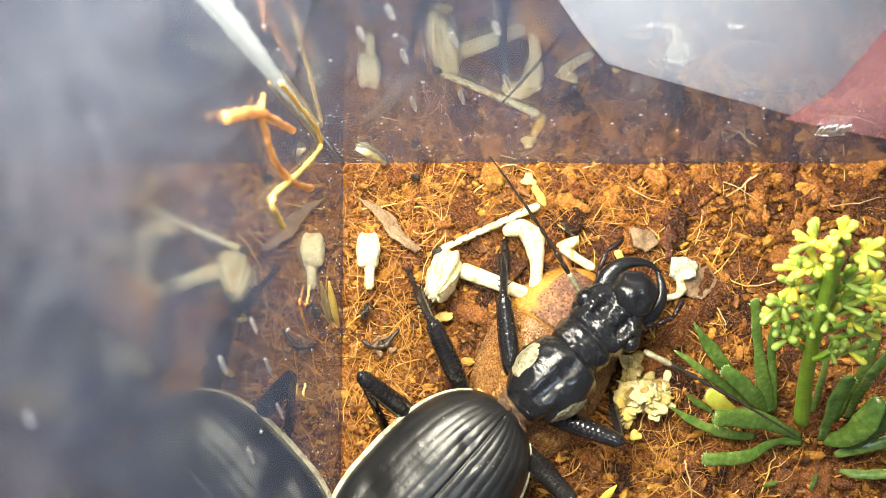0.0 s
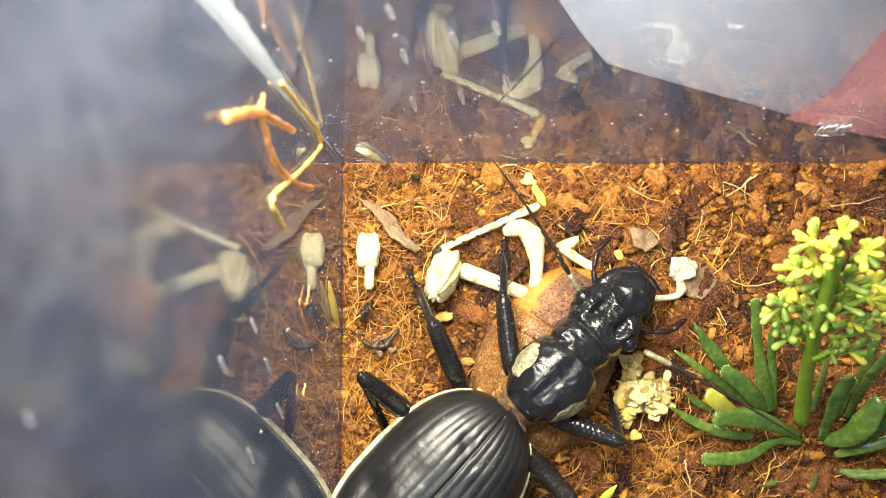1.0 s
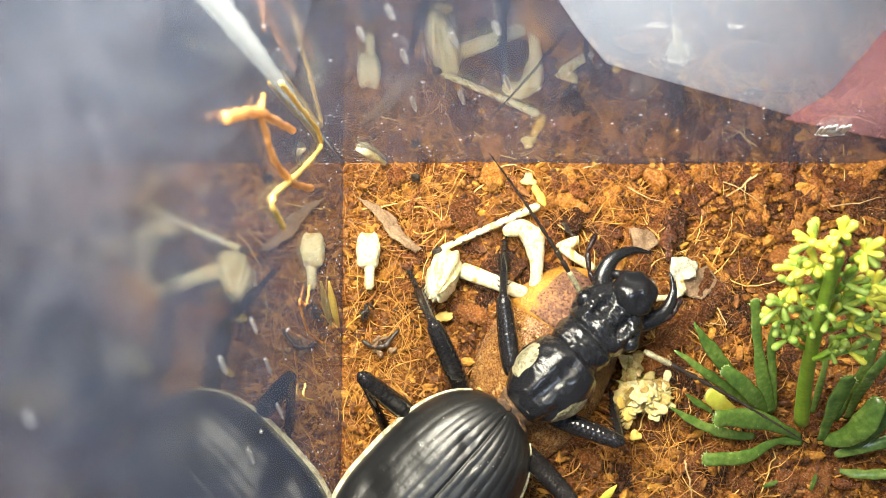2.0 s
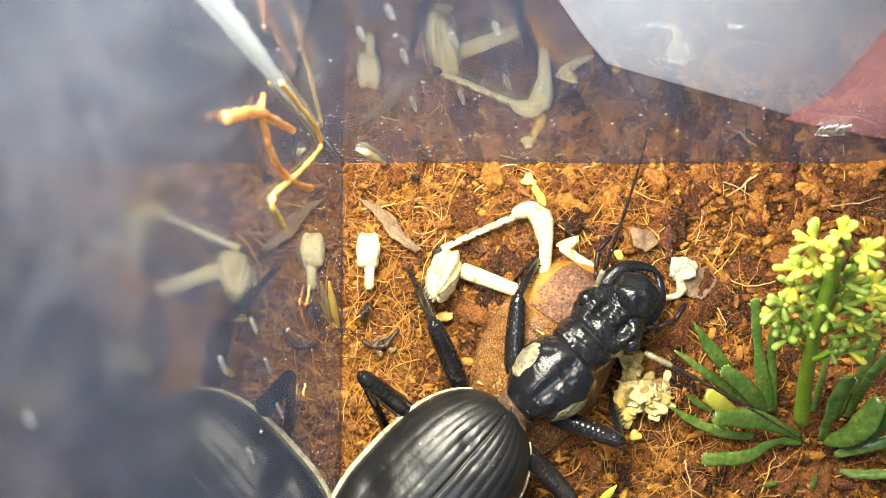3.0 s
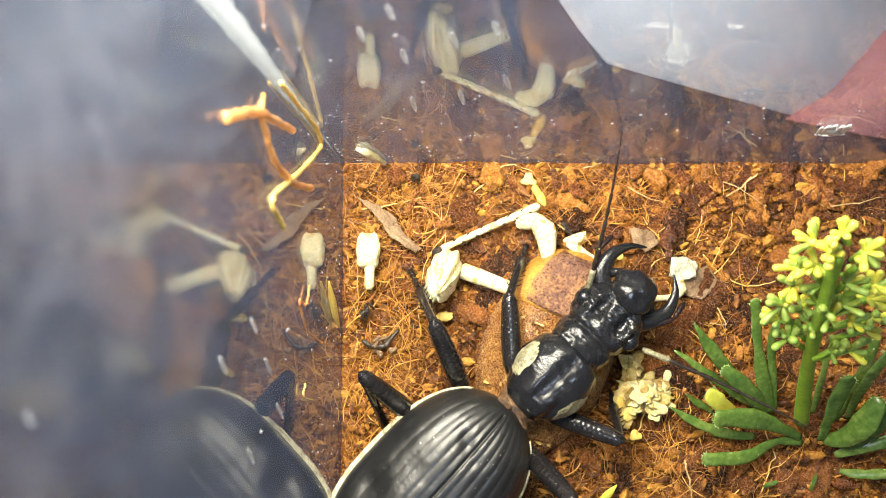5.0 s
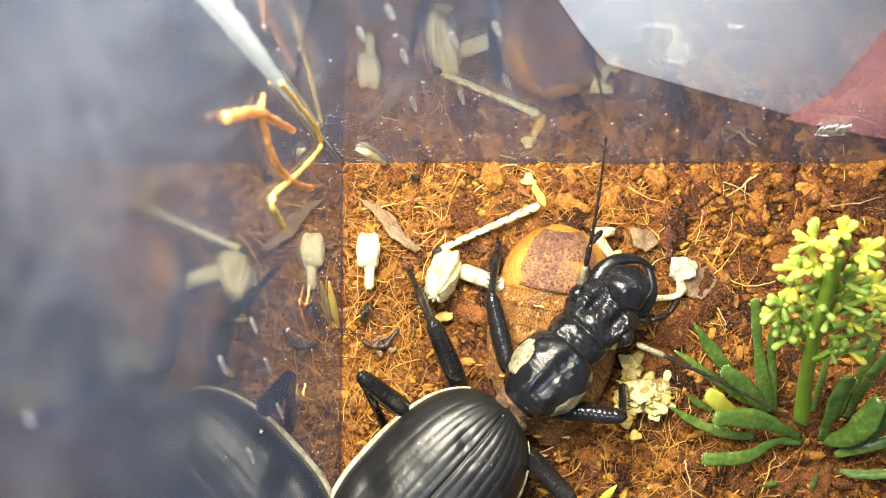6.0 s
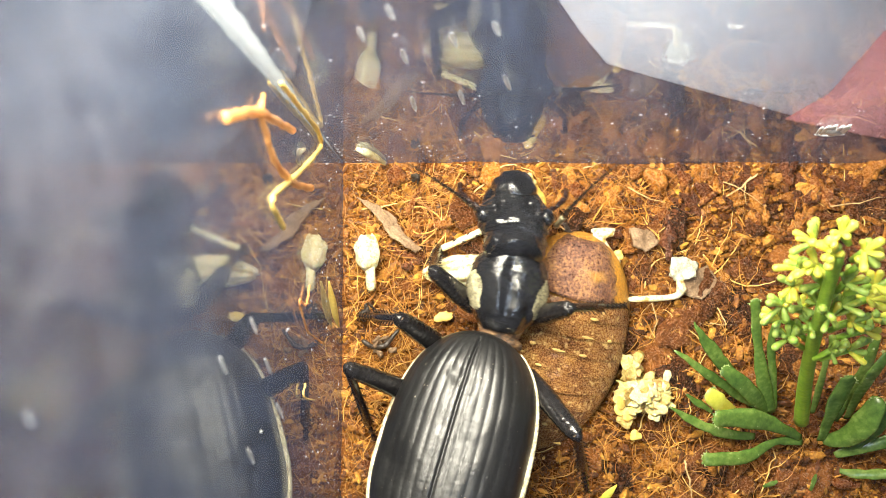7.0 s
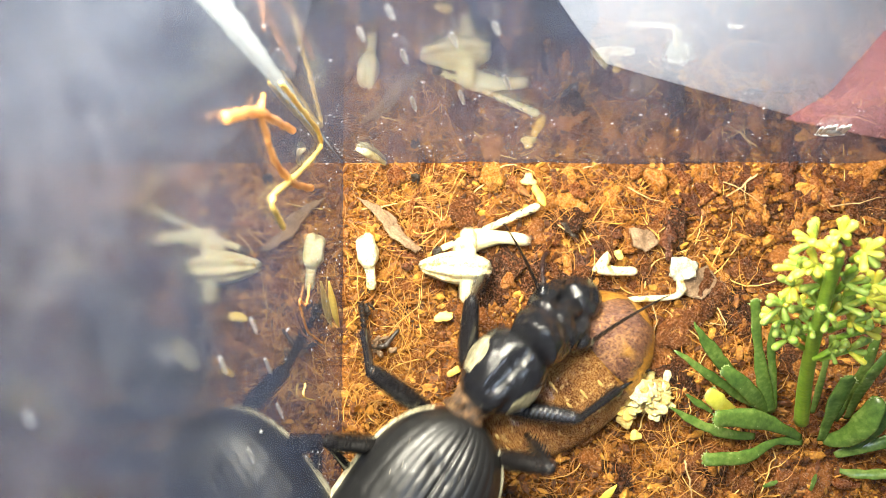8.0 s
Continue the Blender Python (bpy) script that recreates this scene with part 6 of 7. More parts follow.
    walk(antennae[0], [row(*r) for r in [
        (0.00, -2.66, 14.95, 0.96, 31.56, -0.21, 77.19),
        (1.00, -2.66, 14.95, 0.96, 35.08, -0.04, 77.74),
        (1.70, -2.74, 15.04, 0.97, 30.89, 0.14, 77.09),
        (2.50, -2.80, 15.11, 0.98, 31.56, -0.36, 77.13),
        (2.80, -2.73, 15.41, 0.98, 26.99, -2.06, 78.34),
        (2.90, -1.79, 16.87, 0.98, 58.27, 4.82, 17.89),
        (3.00, -1.76, 16.26, 0.96, 46.26, 2.93, 29.94),
        (3.50, -1.49, 15.77, 0.93, 42.98, 1.80, 31.54),
        (4.00, -1.81, 15.65, 0.94, 45.63, 1.76, 31.99),
        (4.50, -2.39, 15.81, 0.98, 45.56, 2.40, 32.27),
        (4.70, -2.13, 15.52, 0.96, 43.77, 1.18, 32.41),
        (5.30, -2.63, 15.59, 0.98, 46.39, 1.76, 36.41),
        (5.80, -3.12, 15.75, 1.01, 48.75, 2.16, 38.77),
        (6.00, -3.04, 15.56, 1.00, 47.68, 1.59, 38.12),
        (6.20, -3.41, 15.48, 1.02, 50.37, 1.50, 41.29),
        (6.30, -4.84, 13.88, 1.09, 51.91, 0.58, 47.73),
        (6.40, -4.27, 14.22, 1.12, 38.98, 0.07, 82.75),
        (6.50, -4.05, 13.98, 1.15, 38.29, -0.38, 83.08),
        (6.60, -3.52, 13.59, 1.15, 35.07, -0.79, 81.31),
        (6.70, -2.76, 14.29, 1.20, 35.14, -3.22, 76.97),
        (6.80, -1.09, 14.38, -2.85, 24.11, 3.02, 63.02),
        (6.90, -1.33, 15.04, -0.17, 92.02, 13.75, -2.10),
        (7.00, -3.31, 13.35, 0.25, 79.22, -8.73, 71.13),
        (7.10, -6.67, 12.98, -0.44, 87.12, 6.47, 33.47),
        (7.20, -3.89, 14.25, -1.85, 75.98, 6.34, 47.80),
        (7.30, -1.56, 14.98, -0.12, 82.07, -8.34, 87.36),
        (7.40, -2.86, 9.98, -0.78, 92.61, -4.48, 54.47),
        (7.50, -2.93, 12.80, 0.02, 73.61, -11.00, 74.32),
        (7.60, 0.54, 7.76, -2.15, 63.04, -11.49, 62.12),
        (7.70, 1.19, 14.29, -0.86, 68.60, -12.95, 84.86),
        (7.80, 0.90, 14.70, -0.75, 64.97, -12.56, 86.47),
        (7.90, 0.78, 14.93, -0.74, 63.14, -12.06, 86.99),
        (8.00, -0.07, 15.44, -2.80, 61.03, -2.70, 64.35)]])
    walk(antennae[1], [row(*r) for r in [
        (0.00, 6.95, 15.13, 0.47, 1.86, 2.77, -73.56),
        (2.00, 6.95, 15.13, 0.47, 1.86, 2.77, -73.56),
        (3.50, 7.30, 14.93, 0.44, 1.92, 2.78, -73.23),
        (4.00, 7.08, 14.99, 0.45, 1.93, 2.80, -72.77),
        (4.50, 6.90, 14.99, 0.46, 3.50, 3.03, -66.50),
        (4.70, 6.90, 14.99, 0.46, 3.16, 2.99, -67.83),
        (5.80, 6.14, 15.16, 0.51, 2.23, 2.89, -70.43),
        (6.20, 5.68, 15.09, 0.53, 2.26, 2.94, -68.99),
        (6.30, 5.00, 14.97, 0.61, 3.43, 3.53, -54.57),
        (6.60, 5.01, 14.96, 0.77, 3.90, 4.04, -53.03),
        (6.70, 6.03, 15.47, 0.80, 4.03, 4.14, -57.68),
        (6.80, 10.19, 12.45, -2.95, 15.59, 2.04, -42.74),
        (6.90, 8.14, 15.19, -2.50, 80.32, 0.22, 12.58),
        (7.00, 4.25, 15.10, -1.35, 81.26, 14.84, -20.82),
        (7.10, 2.18, 14.53, -1.41, 84.66, -0.63, 15.00),
        (7.20, 4.77, 14.58, -2.43, 65.37, 2.34, -36.64),
        (7.30, 6.56, 14.34, -2.29, 81.78, 10.69, -39.40),
        (7.40, 3.81, 11.79, -2.10, 72.96, 19.82, -28.76),
        (7.50, 4.62, 13.58, -1.82, 65.76, 15.57, -39.02),
        (7.60, 7.85, 10.05, -3.57, -0.61, 11.98, -94.55),
        (7.70, 9.44, 12.09, -3.57, 45.16, 12.63, -92.44),
        (7.80, 9.02, 13.03, -3.30, 47.52, 12.90, -86.24),
        (7.90, 8.73, 13.63, -3.15, 48.57, 13.19, -81.80),
        (8.00, 6.34, 13.96, -2.87, 68.07, -4.19, -6.16)]])
    walk(legs[0][0], [row(*r) for r in [
        (0.00, -2.18, 3.00, -1.58, 4.80, 0.45, 49.13),
        (2.70, -2.15, 2.96, -1.59, 4.80, 0.45, 49.13),
        (3.00, -2.11, 2.98, -1.59, 5.80, 1.11, 38.33),
        (3.50, -2.05, 3.04, -1.59, 5.82, 1.13, 38.05),
        (4.50, -2.05, 3.04, -1.59, 5.78, 1.01, 40.10),
        (4.70, -2.05, 3.04, -1.59, 5.78, 1.01, 40.10),
        (5.50, -2.34, 2.98, -1.58, 4.81, 0.02, 55.91),
        (6.20, -2.47, 2.94, -1.57, 4.81, 0.07, 55.18),
        (6.40, -2.60, 2.88, -1.55, 5.62, 0.26, 47.48),
        (6.60, -2.63, 2.87, -1.53, 5.93, 0.15, 44.91),
        (6.70, -2.54, 2.96, -1.52, 6.05, 0.15, 42.91),
        (6.80, -2.23, 5.09, -1.54, 3.83, -1.32, 26.07),
        (6.90, -0.32, 3.62, -1.02, 76.40, -7.60, 72.41),
        (7.00, -2.16, 2.66, -0.70, 60.10, -5.15, 62.80),
        (7.10, -3.71, 2.56, -0.87, 53.86, -6.23, 67.03),
        (7.20, -2.62, 2.98, -1.32, 41.48, -3.86, 65.86),
        (7.30, -2.83, 3.36, -0.45, 58.02, 4.14, 36.10),
        (7.40, -2.43, 2.38, -0.73, 64.44, -0.43, 49.73),
        (7.50, -1.85, 2.53, -0.81, 43.24, 2.36, 41.68),
        (7.60, -1.10, 3.85, -0.71, 66.11, -12.64, 87.89),
        (7.70, -1.15, 4.48, -0.57, 56.99, 1.54, 45.06),
        (7.80, -1.12, 4.52, -0.59, 47.75, 1.79, 44.87),
        (7.90, -1.17, 4.63, -0.57, 39.18, 2.13, 44.46),
        (8.00, -3.81, 4.16, -1.58, 27.60, -1.55, 31.13)]])
    walk(legs[0][1], [row(*r) for r in [
        (0.00, -8.96, 8.87, -0.83, -33.66, 1.14, 37.82),
        (2.70, -8.93, 8.83, -0.83, -33.66, 1.14, 37.82),
        (3.00, -7.65, 10.01, -0.68, -35.91, 2.52, 11.95),
        (3.50, -7.55, 10.10, -0.68, -35.86, 2.55, 11.22),
        (4.50, -7.80, 9.90, -0.68, -36.70, 2.41, 14.47),
        (4.70, -7.80, 9.90, -0.68, -36.70, 2.41, 14.47),
        (5.50, -9.77, 8.01, -0.82, -37.81, 1.44, 32.79),
        (6.20, -9.83, 8.06, -0.82, -36.99, 1.51, 31.58),
        (6.40, -9.20, 8.94, -0.67, -33.05, 1.79, 23.55),
        (6.60, -8.95, 9.21, -0.60, -33.64, 1.16, 30.51),
        (6.70, -8.63, 9.52, -0.57, -32.82, 0.77, 34.52),
        (6.80, -6.19, 13.15, -0.94, -24.49, -1.90, 39.26),
        (6.90, -2.69, 3.15, 7.65, -54.95, 2.83, 40.13),
        (7.00, -6.47, 4.09, 7.07, -59.06, 13.98, 4.36),
        (7.10, -8.91, 3.90, 6.36, -53.07, 9.72, -10.75),
        (7.20, -8.93, 5.37, 4.63, -58.76, -0.07, 34.15),
        (7.30, -5.20, 7.54, 7.16, -53.92, 15.74, -9.44),
        (7.40, -5.43, 4.84, 7.39, -48.76, 15.28, -3.82),
        (7.50, -6.02, 7.59, 5.35, -41.73, 12.86, 8.80),
        (7.60, -4.81, 2.18, 7.31, -32.62, 6.71, 29.54),
        (7.70, -4.48, 8.09, 6.97, -33.52, 4.80, 35.65),
        (7.80, -5.24, 8.96, 6.07, -29.33, 4.48, 37.05),
        (7.90, -5.91, 9.76, 5.11, -24.56, 4.50, 37.48),
        (8.00, -8.03, 10.93, 2.58, -56.24, -0.24, 4.52)]])
    walk(legs[1][0], [row(*r) for r in [
        (0.00, 3.76, 2.27, -1.92, 11.55, 3.05, -65.87),
        (5.00, 3.78, 2.37, -1.92, 11.55, 3.02, -66.73),
        (5.80, 3.59, 2.62, -1.90, 10.61, 3.43, -51.83),
        (6.60, 3.36, 2.76, -1.85, 11.49, 4.06, -51.82),
        (6.70, 3.45, 2.86, -1.84, 11.58, 4.22, -50.55),
        (6.80, 3.64, 3.84, -1.60, 11.50, 1.77, -36.09),
        (6.90, 5.50, 4.23, -2.34, 44.68, 17.15, -62.86),
        (7.00, 3.63, 3.37, -2.08, 58.46, 19.28, -54.72),
        (7.10, 2.22, 2.97, -1.63, 70.40, 12.78, -52.31),
        (7.20, 3.36, 3.29, -1.70, 41.95, 7.21, -56.14),
        (7.30, 2.99, 3.36, -1.90, 27.23, 17.88, -54.95),
        (7.40, 3.38, 3.10, -2.07, 59.80, 16.84, -70.33),
        (7.50, 3.93, 3.34, -2.17, 65.66, 18.91, -59.21),
        (7.60, 4.50, 2.63, -2.50, 38.93, 9.09, -104.45),
        (7.70, 4.52, 3.57, -2.30, -0.77, 15.60, -78.28),
        (7.80, 4.58, 3.71, -2.30, 0.18, 16.02, -74.83),
        (7.90, 4.52, 3.81, -2.28, 0.36, 15.93, -73.98),
        (8.00, 2.08, 3.01, -1.64, 10.97, 2.66, -62.47)]])
    walk(legs[1][1], [row(*r) for r in [
        (0.00, 11.85, 5.78, -0.12, -57.39, 1.29, 35.27),
        (5.00, 11.92, 5.76, -0.12, -58.35, 1.27, 35.61),
        (5.80, 10.61, 8.01, -0.25, -59.90, 2.19, 18.91),
        (6.60, 10.37, 8.11, -0.06, -59.60, 2.29, 13.09),
        (6.70, 10.35, 8.36, -0.03, -59.41, 2.38, 10.92),
        (6.80, 8.88, 10.94, 0.19, -42.75, 2.53, -57.43),
        (6.90, 12.05, 5.49, 3.71, -57.34, 18.35, -42.93),
        (7.00, 8.94, 4.02, 5.16, -58.49, 16.51, -76.07),
        (7.10, 5.76, 3.33, 6.64, -44.34, 12.71, -58.02),
        (7.20, 9.34, 6.39, 4.27, -37.24, 5.80, -19.92),
        (7.30, 10.26, 6.92, 2.01, -38.28, 17.87, -27.53),
        (7.40, 8.40, 2.50, 5.38, -45.33, 18.34, -25.25),
        (7.50, 8.48, 2.96, 5.59, -58.89, 18.98, -58.42),
        (7.60, 11.06, 0.02, 3.08, -72.15, 17.72, -67.32),
        (7.70, 13.32, 5.43, -2.42, -58.69, 15.71, -77.74),
        (7.80, 13.26, 6.05, -2.27, -58.85, 15.70, -76.49),
        (7.90, 13.17, 6.28, -2.22, -59.03, 15.48, -76.39),
        (8.00, 9.95, 7.03, 0.07, -24.24, 1.31, -25.83)]])
    walk(legs[2][0], [row(*r) for r in [
        (0.00, -4.60, -2.50, -2.60, 35.68, -0.62, 66.24),
        (6.60, -4.60, -2.50, -2.60, 38.32, -1.27, 64.89),
        (6.70, -4.60, -2.50, -2.60, 37.73, -1.31, 62.90),
        (6.80, -4.60, -2.50, -2.60, 1.59, -1.28, 25.33),
        (6.90, -4.60, -2.50, -2.60, 69.49, -7.48, 72.01),
        (7.00, -4.60, -2.50, -2.60, 71.34, -6.36, 66.35),
        (7.10, -4.60, -2.50, -2.60, 51.35, -3.25, 52.76),
        (7.20, -4.60, -2.50, -2.60, 48.78, -1.43, 44.92),
        (7.30, -4.60, -2.50, -2.60, 54.67, -2.83, 57.25),
        (7.40, -4.60, -2.50, -2.60, 62.92, -12.45, 88.20),
        (7.50, -4.60, -2.50, -2.60, 58.04, -14.19, 93.05),
        (7.60, -4.60, -2.50, -2.60, 46.36, -18.01, 114.86),
        (7.70, -4.60, -2.50, -2.60, 60.04, -12.57, 88.63),
        (7.80, -4.60, -2.50, -2.60, 60.38, -11.97, 87.31),
        (7.90, -4.60, -2.50, -2.60, 59.89, -11.32, 85.88),
        (8.00, -4.60, -2.50, -2.60, 41.78, -2.97, 82.52)]])
    walk(legs[2][1], [row(*r) for r in [
        (0.00, -12.81, 1.04, 3.82, -52.88, -0.89, 70.52),
        (6.60, -12.48, 1.03, 4.22, -53.85, -1.65, 70.60),
        (6.70, -12.42, 1.33, 4.13, -53.44, -1.83, 70.55),
        (6.80, -9.31, 7.44, -2.30, -17.93, 0.58, -11.06),
        (6.90, -8.68, -2.59, 7.62, -52.76, -15.89, 107.76),
        (7.00, -8.29, -2.15, 7.76, -55.65, -16.92, 106.19),
        (7.10, -10.36, 1.27, 5.98, -51.76, 1.76, 30.49),
        (7.20, -9.86, 2.49, 5.67, -52.32, 2.66, 12.02),
        (7.30, -10.19, 0.57, 6.36, -50.07, 3.76, 37.28),
        (7.40, -9.67, -4.45, 6.96, -66.90, -18.99, 133.45),
        (7.50, -10.29, -5.10, 6.45, -70.96, -18.97, 155.06),
        (7.60, -10.45, -7.92, 4.97, -70.97, -19.35, 148.28),
        (7.70, -10.14, -4.44, 6.70, -66.74, -18.82, 124.40),
        (7.80, -10.12, -4.23, 6.75, -66.87, -18.70, 125.41),
        (7.90, -10.24, -3.97, 6.73, -66.40, -18.48, 125.17),
        (8.00, -12.78, -1.81, 4.72, -55.69, -2.38, 52.38)]])
    walk(legs[3][0], [row(*r) for r in [
        (0.00, 4.60, -2.50, -2.60, 56.08, 2.14, -87.32),
        (6.60, 4.60, -2.50, -2.60, 54.57, 2.96, -86.85),
        (6.70, 4.60, -2.50, -2.60, 54.35, 3.31, -83.73),
        (6.80, 4.60, -2.50, -2.60, 71.84, 1.49, -29.68),
        (6.90, 4.60, -2.50, -2.60, -4.59, 4.19, -118.55),
        (7.00, 4.60, -2.50, -2.60, 23.78, 2.09, -125.91),
        (7.10, 4.60, -2.50, -2.60, 63.65, 12.57, -62.28),
        (7.20, 4.60, -2.50, -2.60, 53.42, 7.19, -52.81),
        (7.30, 4.60, -2.50, -2.60, 44.39, 15.60, -74.03),
        (7.40, 4.60, -2.50, -2.60, 46.39, 17.44, -66.08),
        (7.50, 4.60, -2.50, -2.60, 55.10, 19.34, -53.86),
        (7.60, 4.60, -2.50, -2.60, 53.63, 18.73, -58.88),
        (7.70, 4.60, -2.50, -2.60, 42.16, 17.13, -69.72),
        (7.80, 4.60, -2.50, -2.60, 42.79, 17.68, -64.31),
        (7.90, 4.60, -2.50, -2.60, 43.43, 17.77, -61.83),
        (8.00, 4.60, -2.50, -2.60, 60.59, 2.18, -46.46)]])
    walk(legs[3][1], [row(*r) for r in [
        (0.00, 10.75, -2.55, 6.52, -58.24, 1.31, -102.46),
        (6.60, 10.99, -2.61, 6.35, -57.96, 2.09, -102.41),
        (6.70, 11.03, -2.31, 6.32, -57.88, 2.29, -102.43),
        (6.80, 6.53, 0.35, 7.85, -56.68, 2.70, -115.97),
        (6.90, 14.26, -7.68, -3.48, -61.62, -5.07, -146.80),
        (7.00, 12.66, -8.53, 1.83, -68.72, -4.93, -145.64),
        (7.10, 9.92, -2.13, 7.02, -60.09, 8.07, -103.06),
        (7.20, 10.49, 0.58, 6.16, -49.54, 6.31, -85.39),
        (7.30, 12.73, -2.33, 4.81, -71.80, 1.55, -126.63),
        (7.40, 12.50, -1.61, 5.00, -80.86, -2.71, -139.39),
        (7.50, 11.45, -1.20, 5.91, -75.39, -2.07, -137.50),
        (7.60, 11.65, -1.56, 5.79, -77.63, -0.25, -131.85),
        (7.70, 13.00, -1.71, 4.46, -80.52, -3.86, -141.60),
        (7.80, 12.86, -1.05, 4.52, -79.97, -3.55, -140.22),
        (7.90, 12.73, -0.76, 4.60, -79.66, -3.70, -140.15),
        (8.00, 8.77, 0.96, 6.98, -76.19, -2.95, 79.74)]])
    walk(legs[4][0], [row(*r) for r in [
        (0.00, -6.20, -8.50, -2.80, 46.03, -1.84, 86.99),
        (6.20, -6.20, -8.50, -2.80, 48.00, -1.82, 86.65),
        (6.50, -6.20, -8.50, -2.80, 49.05, -2.26, 83.77),
        (6.60, -6.20, -8.50, -2.80, 49.53, -2.48, 84.01),
        (6.70, -6.20, -8.50, -2.80, 50.51, -2.55, 81.86),
        (6.80, -6.20, -8.50, -2.80, 41.66, -1.72, 35.06),
        (6.90, -6.20, -8.50, -2.80, 66.46, -8.28, 74.72),
        (7.00, -6.20, -8.50, -2.80, 61.32, -9.35, 75.55),
        (7.10, -6.20, -8.50, -2.80, 55.58, -4.52, 58.66),
        (7.20, -6.20, -8.50, -2.80, 57.19, -0.84, 40.22),
        (7.30, -6.20, -8.50, -2.80, 61.54, -9.61, 79.38),
        (7.40, -6.20, -8.50, -2.80, 46.22, -18.33, 122.01),
        (7.50, -6.20, -8.50, -2.80, 33.69, -19.75, 138.12),
        (7.60, -6.20, -8.50, -2.80, 27.82, -18.93, 154.31),
        (7.70, -6.20, -8.50, -2.80, 47.28, -19.15, 129.21),
        (7.80, -6.20, -8.50, -2.80, 48.39, -18.96, 129.25),
        (7.90, -6.20, -8.50, -2.80, 49.34, -18.67, 127.67),
        (8.00, -6.20, -8.50, -2.80, 58.59, -2.95, 100.57)]])
    walk(legs[4][1], [row(*r) for r in [
        (0.00, -14.40, -8.34, 5.69, -54.77, 0.13, -121.69),
        (6.20, -14.10, -8.32, 5.96, -55.45, 0.11, -121.97),
        (6.50, -13.93, -8.01, 6.11, -57.83, -0.60, -139.70),
        (6.60, -13.86, -8.09, 6.17, -58.47, -0.48, -139.82),
        (6.70, -13.69, -7.84, 6.30, -59.30, -0.38, -140.21),
        (6.80, -11.46, -1.42, 5.04, -55.34, 2.24, -131.70),
        (6.90, -11.16, -8.76, 7.90, -66.09, -9.18, -160.44),
        (7.00, -12.10, -8.71, 7.42, -69.77, -7.39, -152.90),
        (7.10, -12.30, -5.69, 6.90, -65.89, -5.89, -168.76),
        (7.20, -10.44, -3.71, 7.12, -62.03, -1.90, -161.63),
        (7.30, -12.05, -9.17, 7.43, -63.29, -11.00, -167.17),
        (7.40, -11.70, -15.10, 5.29, -61.00, -10.68, -164.60),
        (7.50, -11.11, -17.29, 3.36, -62.57, -7.39, -152.91),
        (7.60, -9.11, -18.68, 2.41, -62.24, -10.53, -162.63),
        (7.70, -10.61, -15.76, 5.39, -67.46, -7.79, -153.41),
        (7.80, -10.45, -15.68, 5.54, -67.84, -7.37, -151.70),
        (7.90, -10.53, -15.47, 5.68, -67.70, -7.48, -151.64),
        (8.00, -12.15, -10.14, 7.26, -60.73, 2.33, -129.04)]])
    walk(legs[5][0], [row(*r) for r in [
        (0.00, 6.20, -8.50, -2.80, 63.36, 1.13, -105.48),
        (6.60, 6.20, -8.50, -2.80, 53.78, -1.33, -151.90),
        (6.70, 6.20, -8.50, -2.80, 54.47, -1.11, -150.24),
        (6.80, 6.20, -8.50, -2.80, 72.51, 2.93, -77.60),
        (6.90, 6.20, -8.50, -2.80, -37.19, -10.30, -164.52),
        (7.00, 6.20, -8.50, -2.80, -37.01, -12.37, -169.38),
        (7.10, 6.20, -8.50, -2.80, 56.50, 5.68, -115.73),
        (7.20, 6.20, -8.50, -2.80, 52.43, 5.91, -91.46),
        (7.30, 6.20, -8.50, -2.80, 51.53, -17.40, 157.96),
        (7.40, 6.20, -8.50, -2.80, -32.09, -13.09, -173.84),
        (7.50, 6.20, -8.50, -2.80, -35.83, -11.83, -167.44),
        (7.60, 6.20, -8.50, -2.80, -36.51, -9.53, -159.30),
        (7.70, 6.20, -8.50, -2.80, -43.67, -9.96, -160.43),
        (7.80, 6.20, -8.50, -2.80, -44.49, -9.46, -158.43),
        (7.90, 6.20, -8.50, -2.80, 40.54, -13.44, -172.97),
        (8.00, 6.20, -8.50, -2.80, 64.06, 2.87, -106.66)]])
    walk(legs[5][1], [row(*r) for r in [
        (0.00, 11.24, -10.11, 7.75, -62.20, 1.76, -94.43),
        (6.60, 9.68, -14.55, 6.72, -58.60, 2.82, -89.67),
        (6.70, 9.77, -14.36, 6.80, -58.95, 3.03, -89.42),
        (6.80, 9.79, -8.30, 8.44, -58.73, 2.94, -101.79),
        (6.90, 7.48, -17.90, -9.82, -40.65, 1.33, -127.29),
        (7.00, 6.44, -18.04, -9.74, -40.76, -3.92, -142.75),
        (7.10, 11.64, -12.20, 6.99, -73.28, -1.37, -147.76),
        (7.20, 13.37, -9.65, 6.50, -61.96, -0.27, -148.59),
        (7.30, 6.01, -16.34, 6.02, -79.35, -3.73, -142.62),
        (7.40, 5.86, -18.59, -8.91, -39.51, -3.82, -142.68),
        (7.50, 6.90, -18.15, -9.56, -39.49, -2.70, -139.29),
        (7.60, 8.47, -17.78, -9.72, -39.90, 0.12, -130.82),
        (7.70, 7.73, -17.01, -10.83, -32.47, 4.13, -118.77),
        (7.80, 8.03, -16.83, -10.96, -30.70, 5.45, -114.15),
        (7.90, 9.07, -17.18, 4.66, -80.55, 2.31, -122.71),
        (8.00, 10.99, -10.49, 7.80, -57.75, 2.80, -111.00)]])
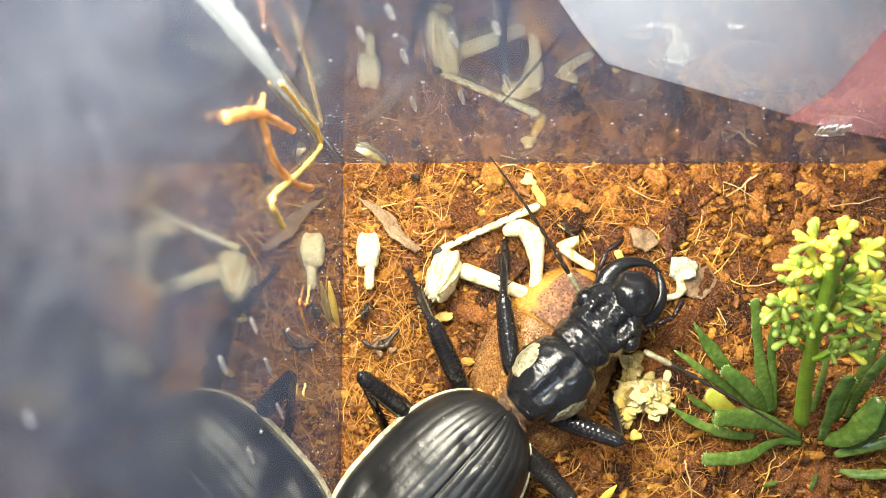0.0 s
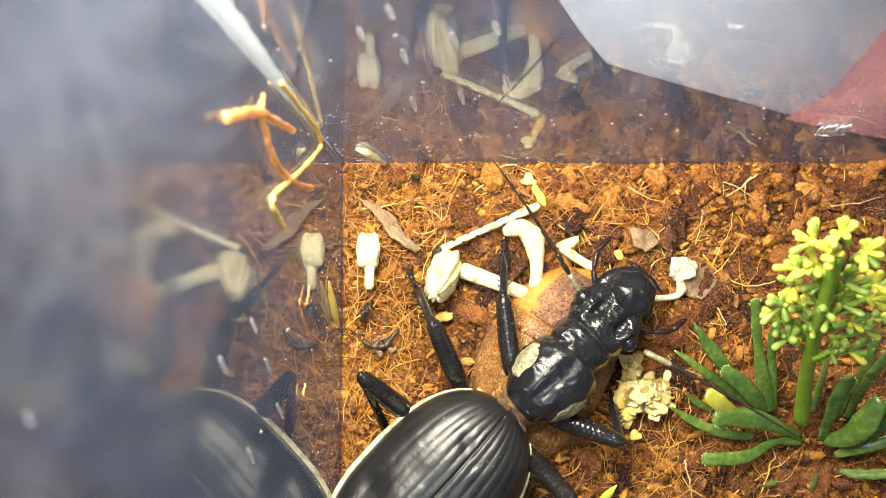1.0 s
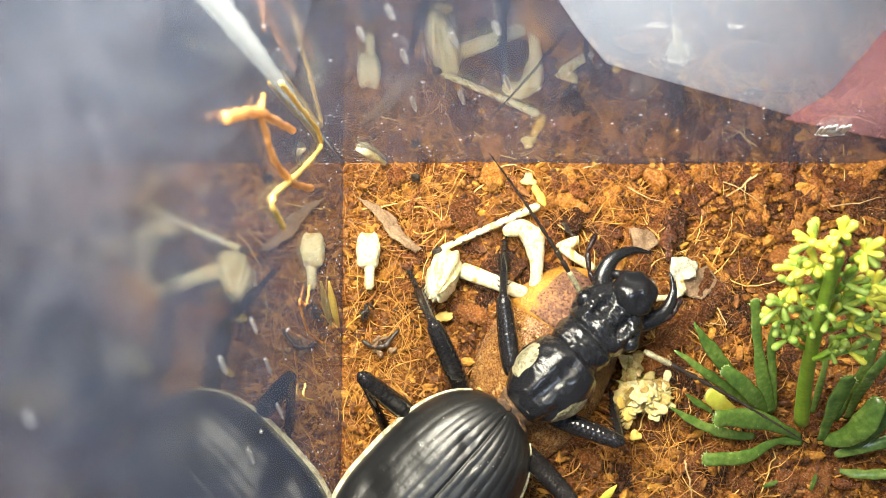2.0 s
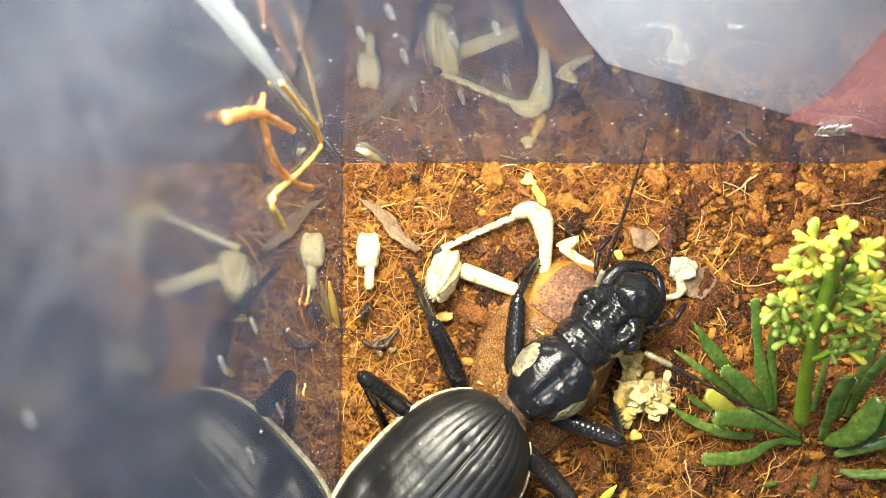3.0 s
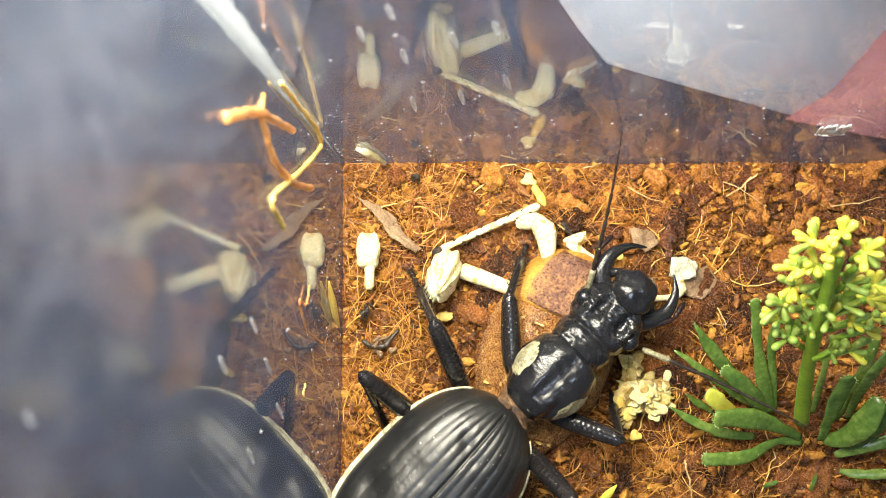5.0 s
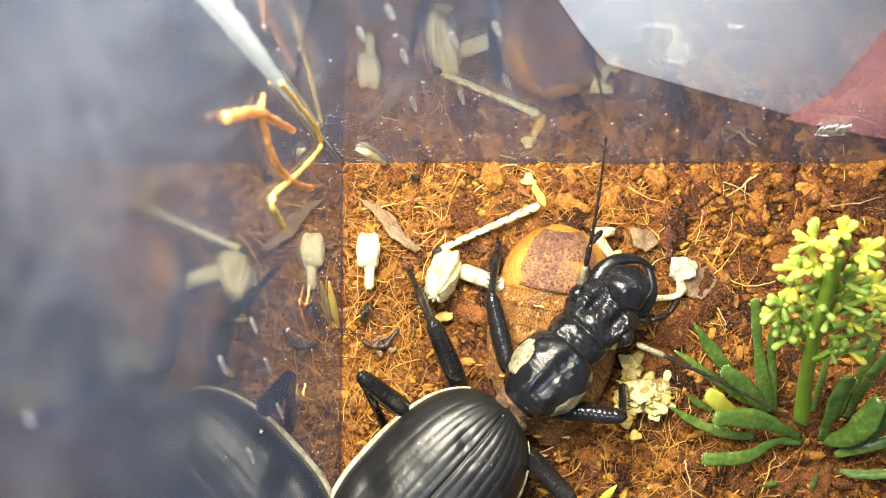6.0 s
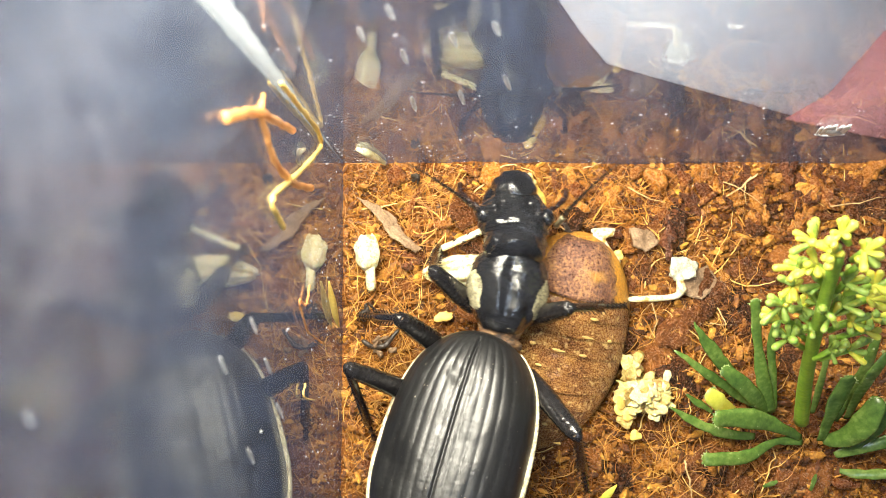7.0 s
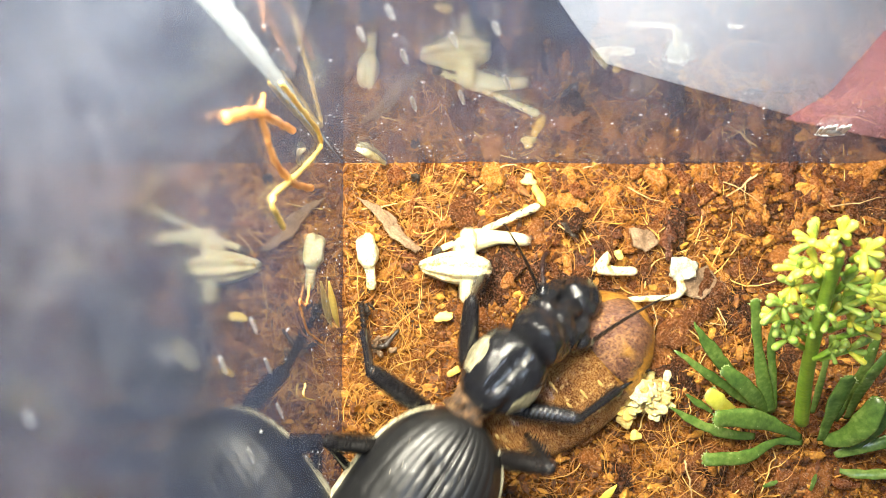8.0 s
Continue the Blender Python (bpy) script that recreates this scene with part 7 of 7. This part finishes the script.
    walk(roach, [row(*r) for r in [
        (0.00, 18.30, 1.97, 0.20, 0.00, -0.00, -27.00),
        (2.00, 18.30, 2.10, 0.20, 0.00, -0.00, -27.00),
        (3.00, 18.31, 2.80, 0.20, 0.00, -0.00, -27.00),
        (4.70, 17.89, 3.36, 0.20, 0.00, -0.00, -24.00),
        (5.40, 15.47, 7.01, 0.20, 0.00, -0.00, -10.00),
        (5.80, 14.57, 7.85, 0.20, 0.00, -0.00, -5.00),
        (6.20, 15.13, 7.85, 0.20, 0.00, -0.00, -5.00),
        (6.50, 16.39, 7.71, 0.20, 0.00, -0.00, -7.00),
        (6.80, 15.97, 7.36, 0.20, 0.00, -0.00, -8.00),
        (7.00, 17.57, 6.86, 0.20, 0.00, -0.00, -14.00),
        (7.10, 16.66, 6.93, 0.20, 0.00, -0.00, -13.00),
        (7.30, 17.22, 6.79, 0.20, 0.00, -0.00, -16.00),
        (7.50, 20.70, 4.34, 0.20, 0.00, -0.00, -25.00),
        (7.60, 20.60, 1.60, -0.20, 0.00, -0.00, -28.00),
        (7.70, 20.80, -0.20, -0.60, 0.00, -0.00, -30.00),
        (7.90, 20.90, -0.70, -0.60, 0.00, -0.00, -31.00),
        (8.00, 24.60, -2.60, 0.20, 0.00, -0.00, -51.00)]])
    walk(carcass, [row(*r) for r in [
        (0.00, -0.14, 1.24, 2.40, 0.00, 60.00, 70.00),
        (6.70, -0.14, 1.24, 2.40, 0.00, 60.00, 70.00),
        (6.80, 1.09, 1.72, 2.20, 20.00, 30.00, 35.00),
        (6.90, 1.65, 2.21, 1.90, 8.00, 5.00, 12.00),
        (7.00, 1.93, 2.07, 1.70, 0.00, -0.00, 5.00),
        (7.10, 0.83, 1.26, 1.00, 0.00, -0.00, 3.00),
        (7.20, 0.69, 1.26, 1.00, 0.00, -0.00, 0.00),
        (7.30, 1.93, 2.08, 1.60, 0.00, -0.00, 0.00),
        (7.50, 1.65, 1.52, 1.90, 0.00, -0.00, -6.00),
        (7.90, 1.65, 1.52, 1.90, 0.00, -0.00, -6.00),
        (8.00, 1.51, 2.48, 1.90, 0.00, -0.00, -3.00)]])
    walk(bent_leg, [row(*r) for r in [
        (0.00, 7.27, 6.73, 2.20, 0.00, -0.00, 0.00),
        (2.80, 7.27, 6.73, 2.20, 0.00, -0.00, 0.00),
        (3.00, 8.38, 8.93, 2.20, 0.00, -0.00, 0.00),
        (4.70, 8.38, 8.93, 2.20, 0.00, -0.00, 0.00),
        (5.30, 9.83, 5.58, 0.60, 0.00, -0.00, -10.00),
        (5.80, 10.64, 4.24, -0.60, 0.00, -0.00, -20.00),
        (7.30, 11.00, 4.24, -0.60, 0.00, -0.00, -30.00),
        (7.60, 11.80, 2.77, 1.40, 0.00, -0.00, 30.00),
        (7.70, 11.30, 4.14, 1.60, 0.00, -0.00, 45.00),
        (7.90, 11.79, 4.83, 1.60, 0.00, -0.00, 40.00),
        (8.00, 2.90, 2.20, 1.80, 0.00, -0.00, 88.00)]])
    walk(rod_leg, [row(*r) for r in [
        (0.00, 1.93, 2.35, 1.50, 0.00, -0.00, 0.00),
        (6.70, 1.93, 2.22, 1.50, 0.00, -0.00, 0.00),
        (6.80, 2.14, 1.73, 1.50, 0.00, -0.00, -15.00),
        (6.90, 3.18, 0.70, 1.20, 0.00, -0.00, -25.00),
        (7.90, 4.00, 2.40, 1.60, 0.00, -0.00, -30.00),
        (8.00, 3.08, 7.18, 3.20, 0.00, -0.00, -71.00)]])
    walk(small_leg, [row(*r) for r in [
        (0.00, 13.83, 5.10, 1.80, 0.00, -0.00, 0.00),
        (4.70, 13.83, 5.24, 1.80, 0.00, -0.00, 0.00),
        (5.40, 16.98, 6.77, 1.60, 0.00, -0.00, -10.00),
        (5.80, 18.12, 7.06, 1.40, 0.00, -0.00, -20.00),
        (7.30, 18.12, 6.92, 1.40, 0.00, -0.00, -20.00),
        (7.50, 17.66, 6.21, 1.60, 0.00, -0.00, -10.00),
        (7.90, 18.20, 4.83, 1.60, 0.00, -0.00, 10.00),
        (8.00, 18.32, 2.08, 1.60, 0.00, -0.00, 30.00)]])
    walk(pod, [row(*r) for r in [
        (0.00, -9.13, 4.50, 1.30, 0.00, -0.00, 0.00),
        (6.70, -9.13, 4.50, 1.30, 0.00, -0.00, 0.00),
        (6.80, -9.13, 4.64, 1.30, 0.00, -0.00, 3.00),
        (7.00, -9.27, 4.29, 1.30, 0.00, 35.00, 6.00),
        (7.30, -9.26, 4.43, 1.40, 0.00, 70.00, 8.00),
        (8.00, -9.26, 4.43, 1.40, 0.00, 80.00, 8.00)]])


motions()
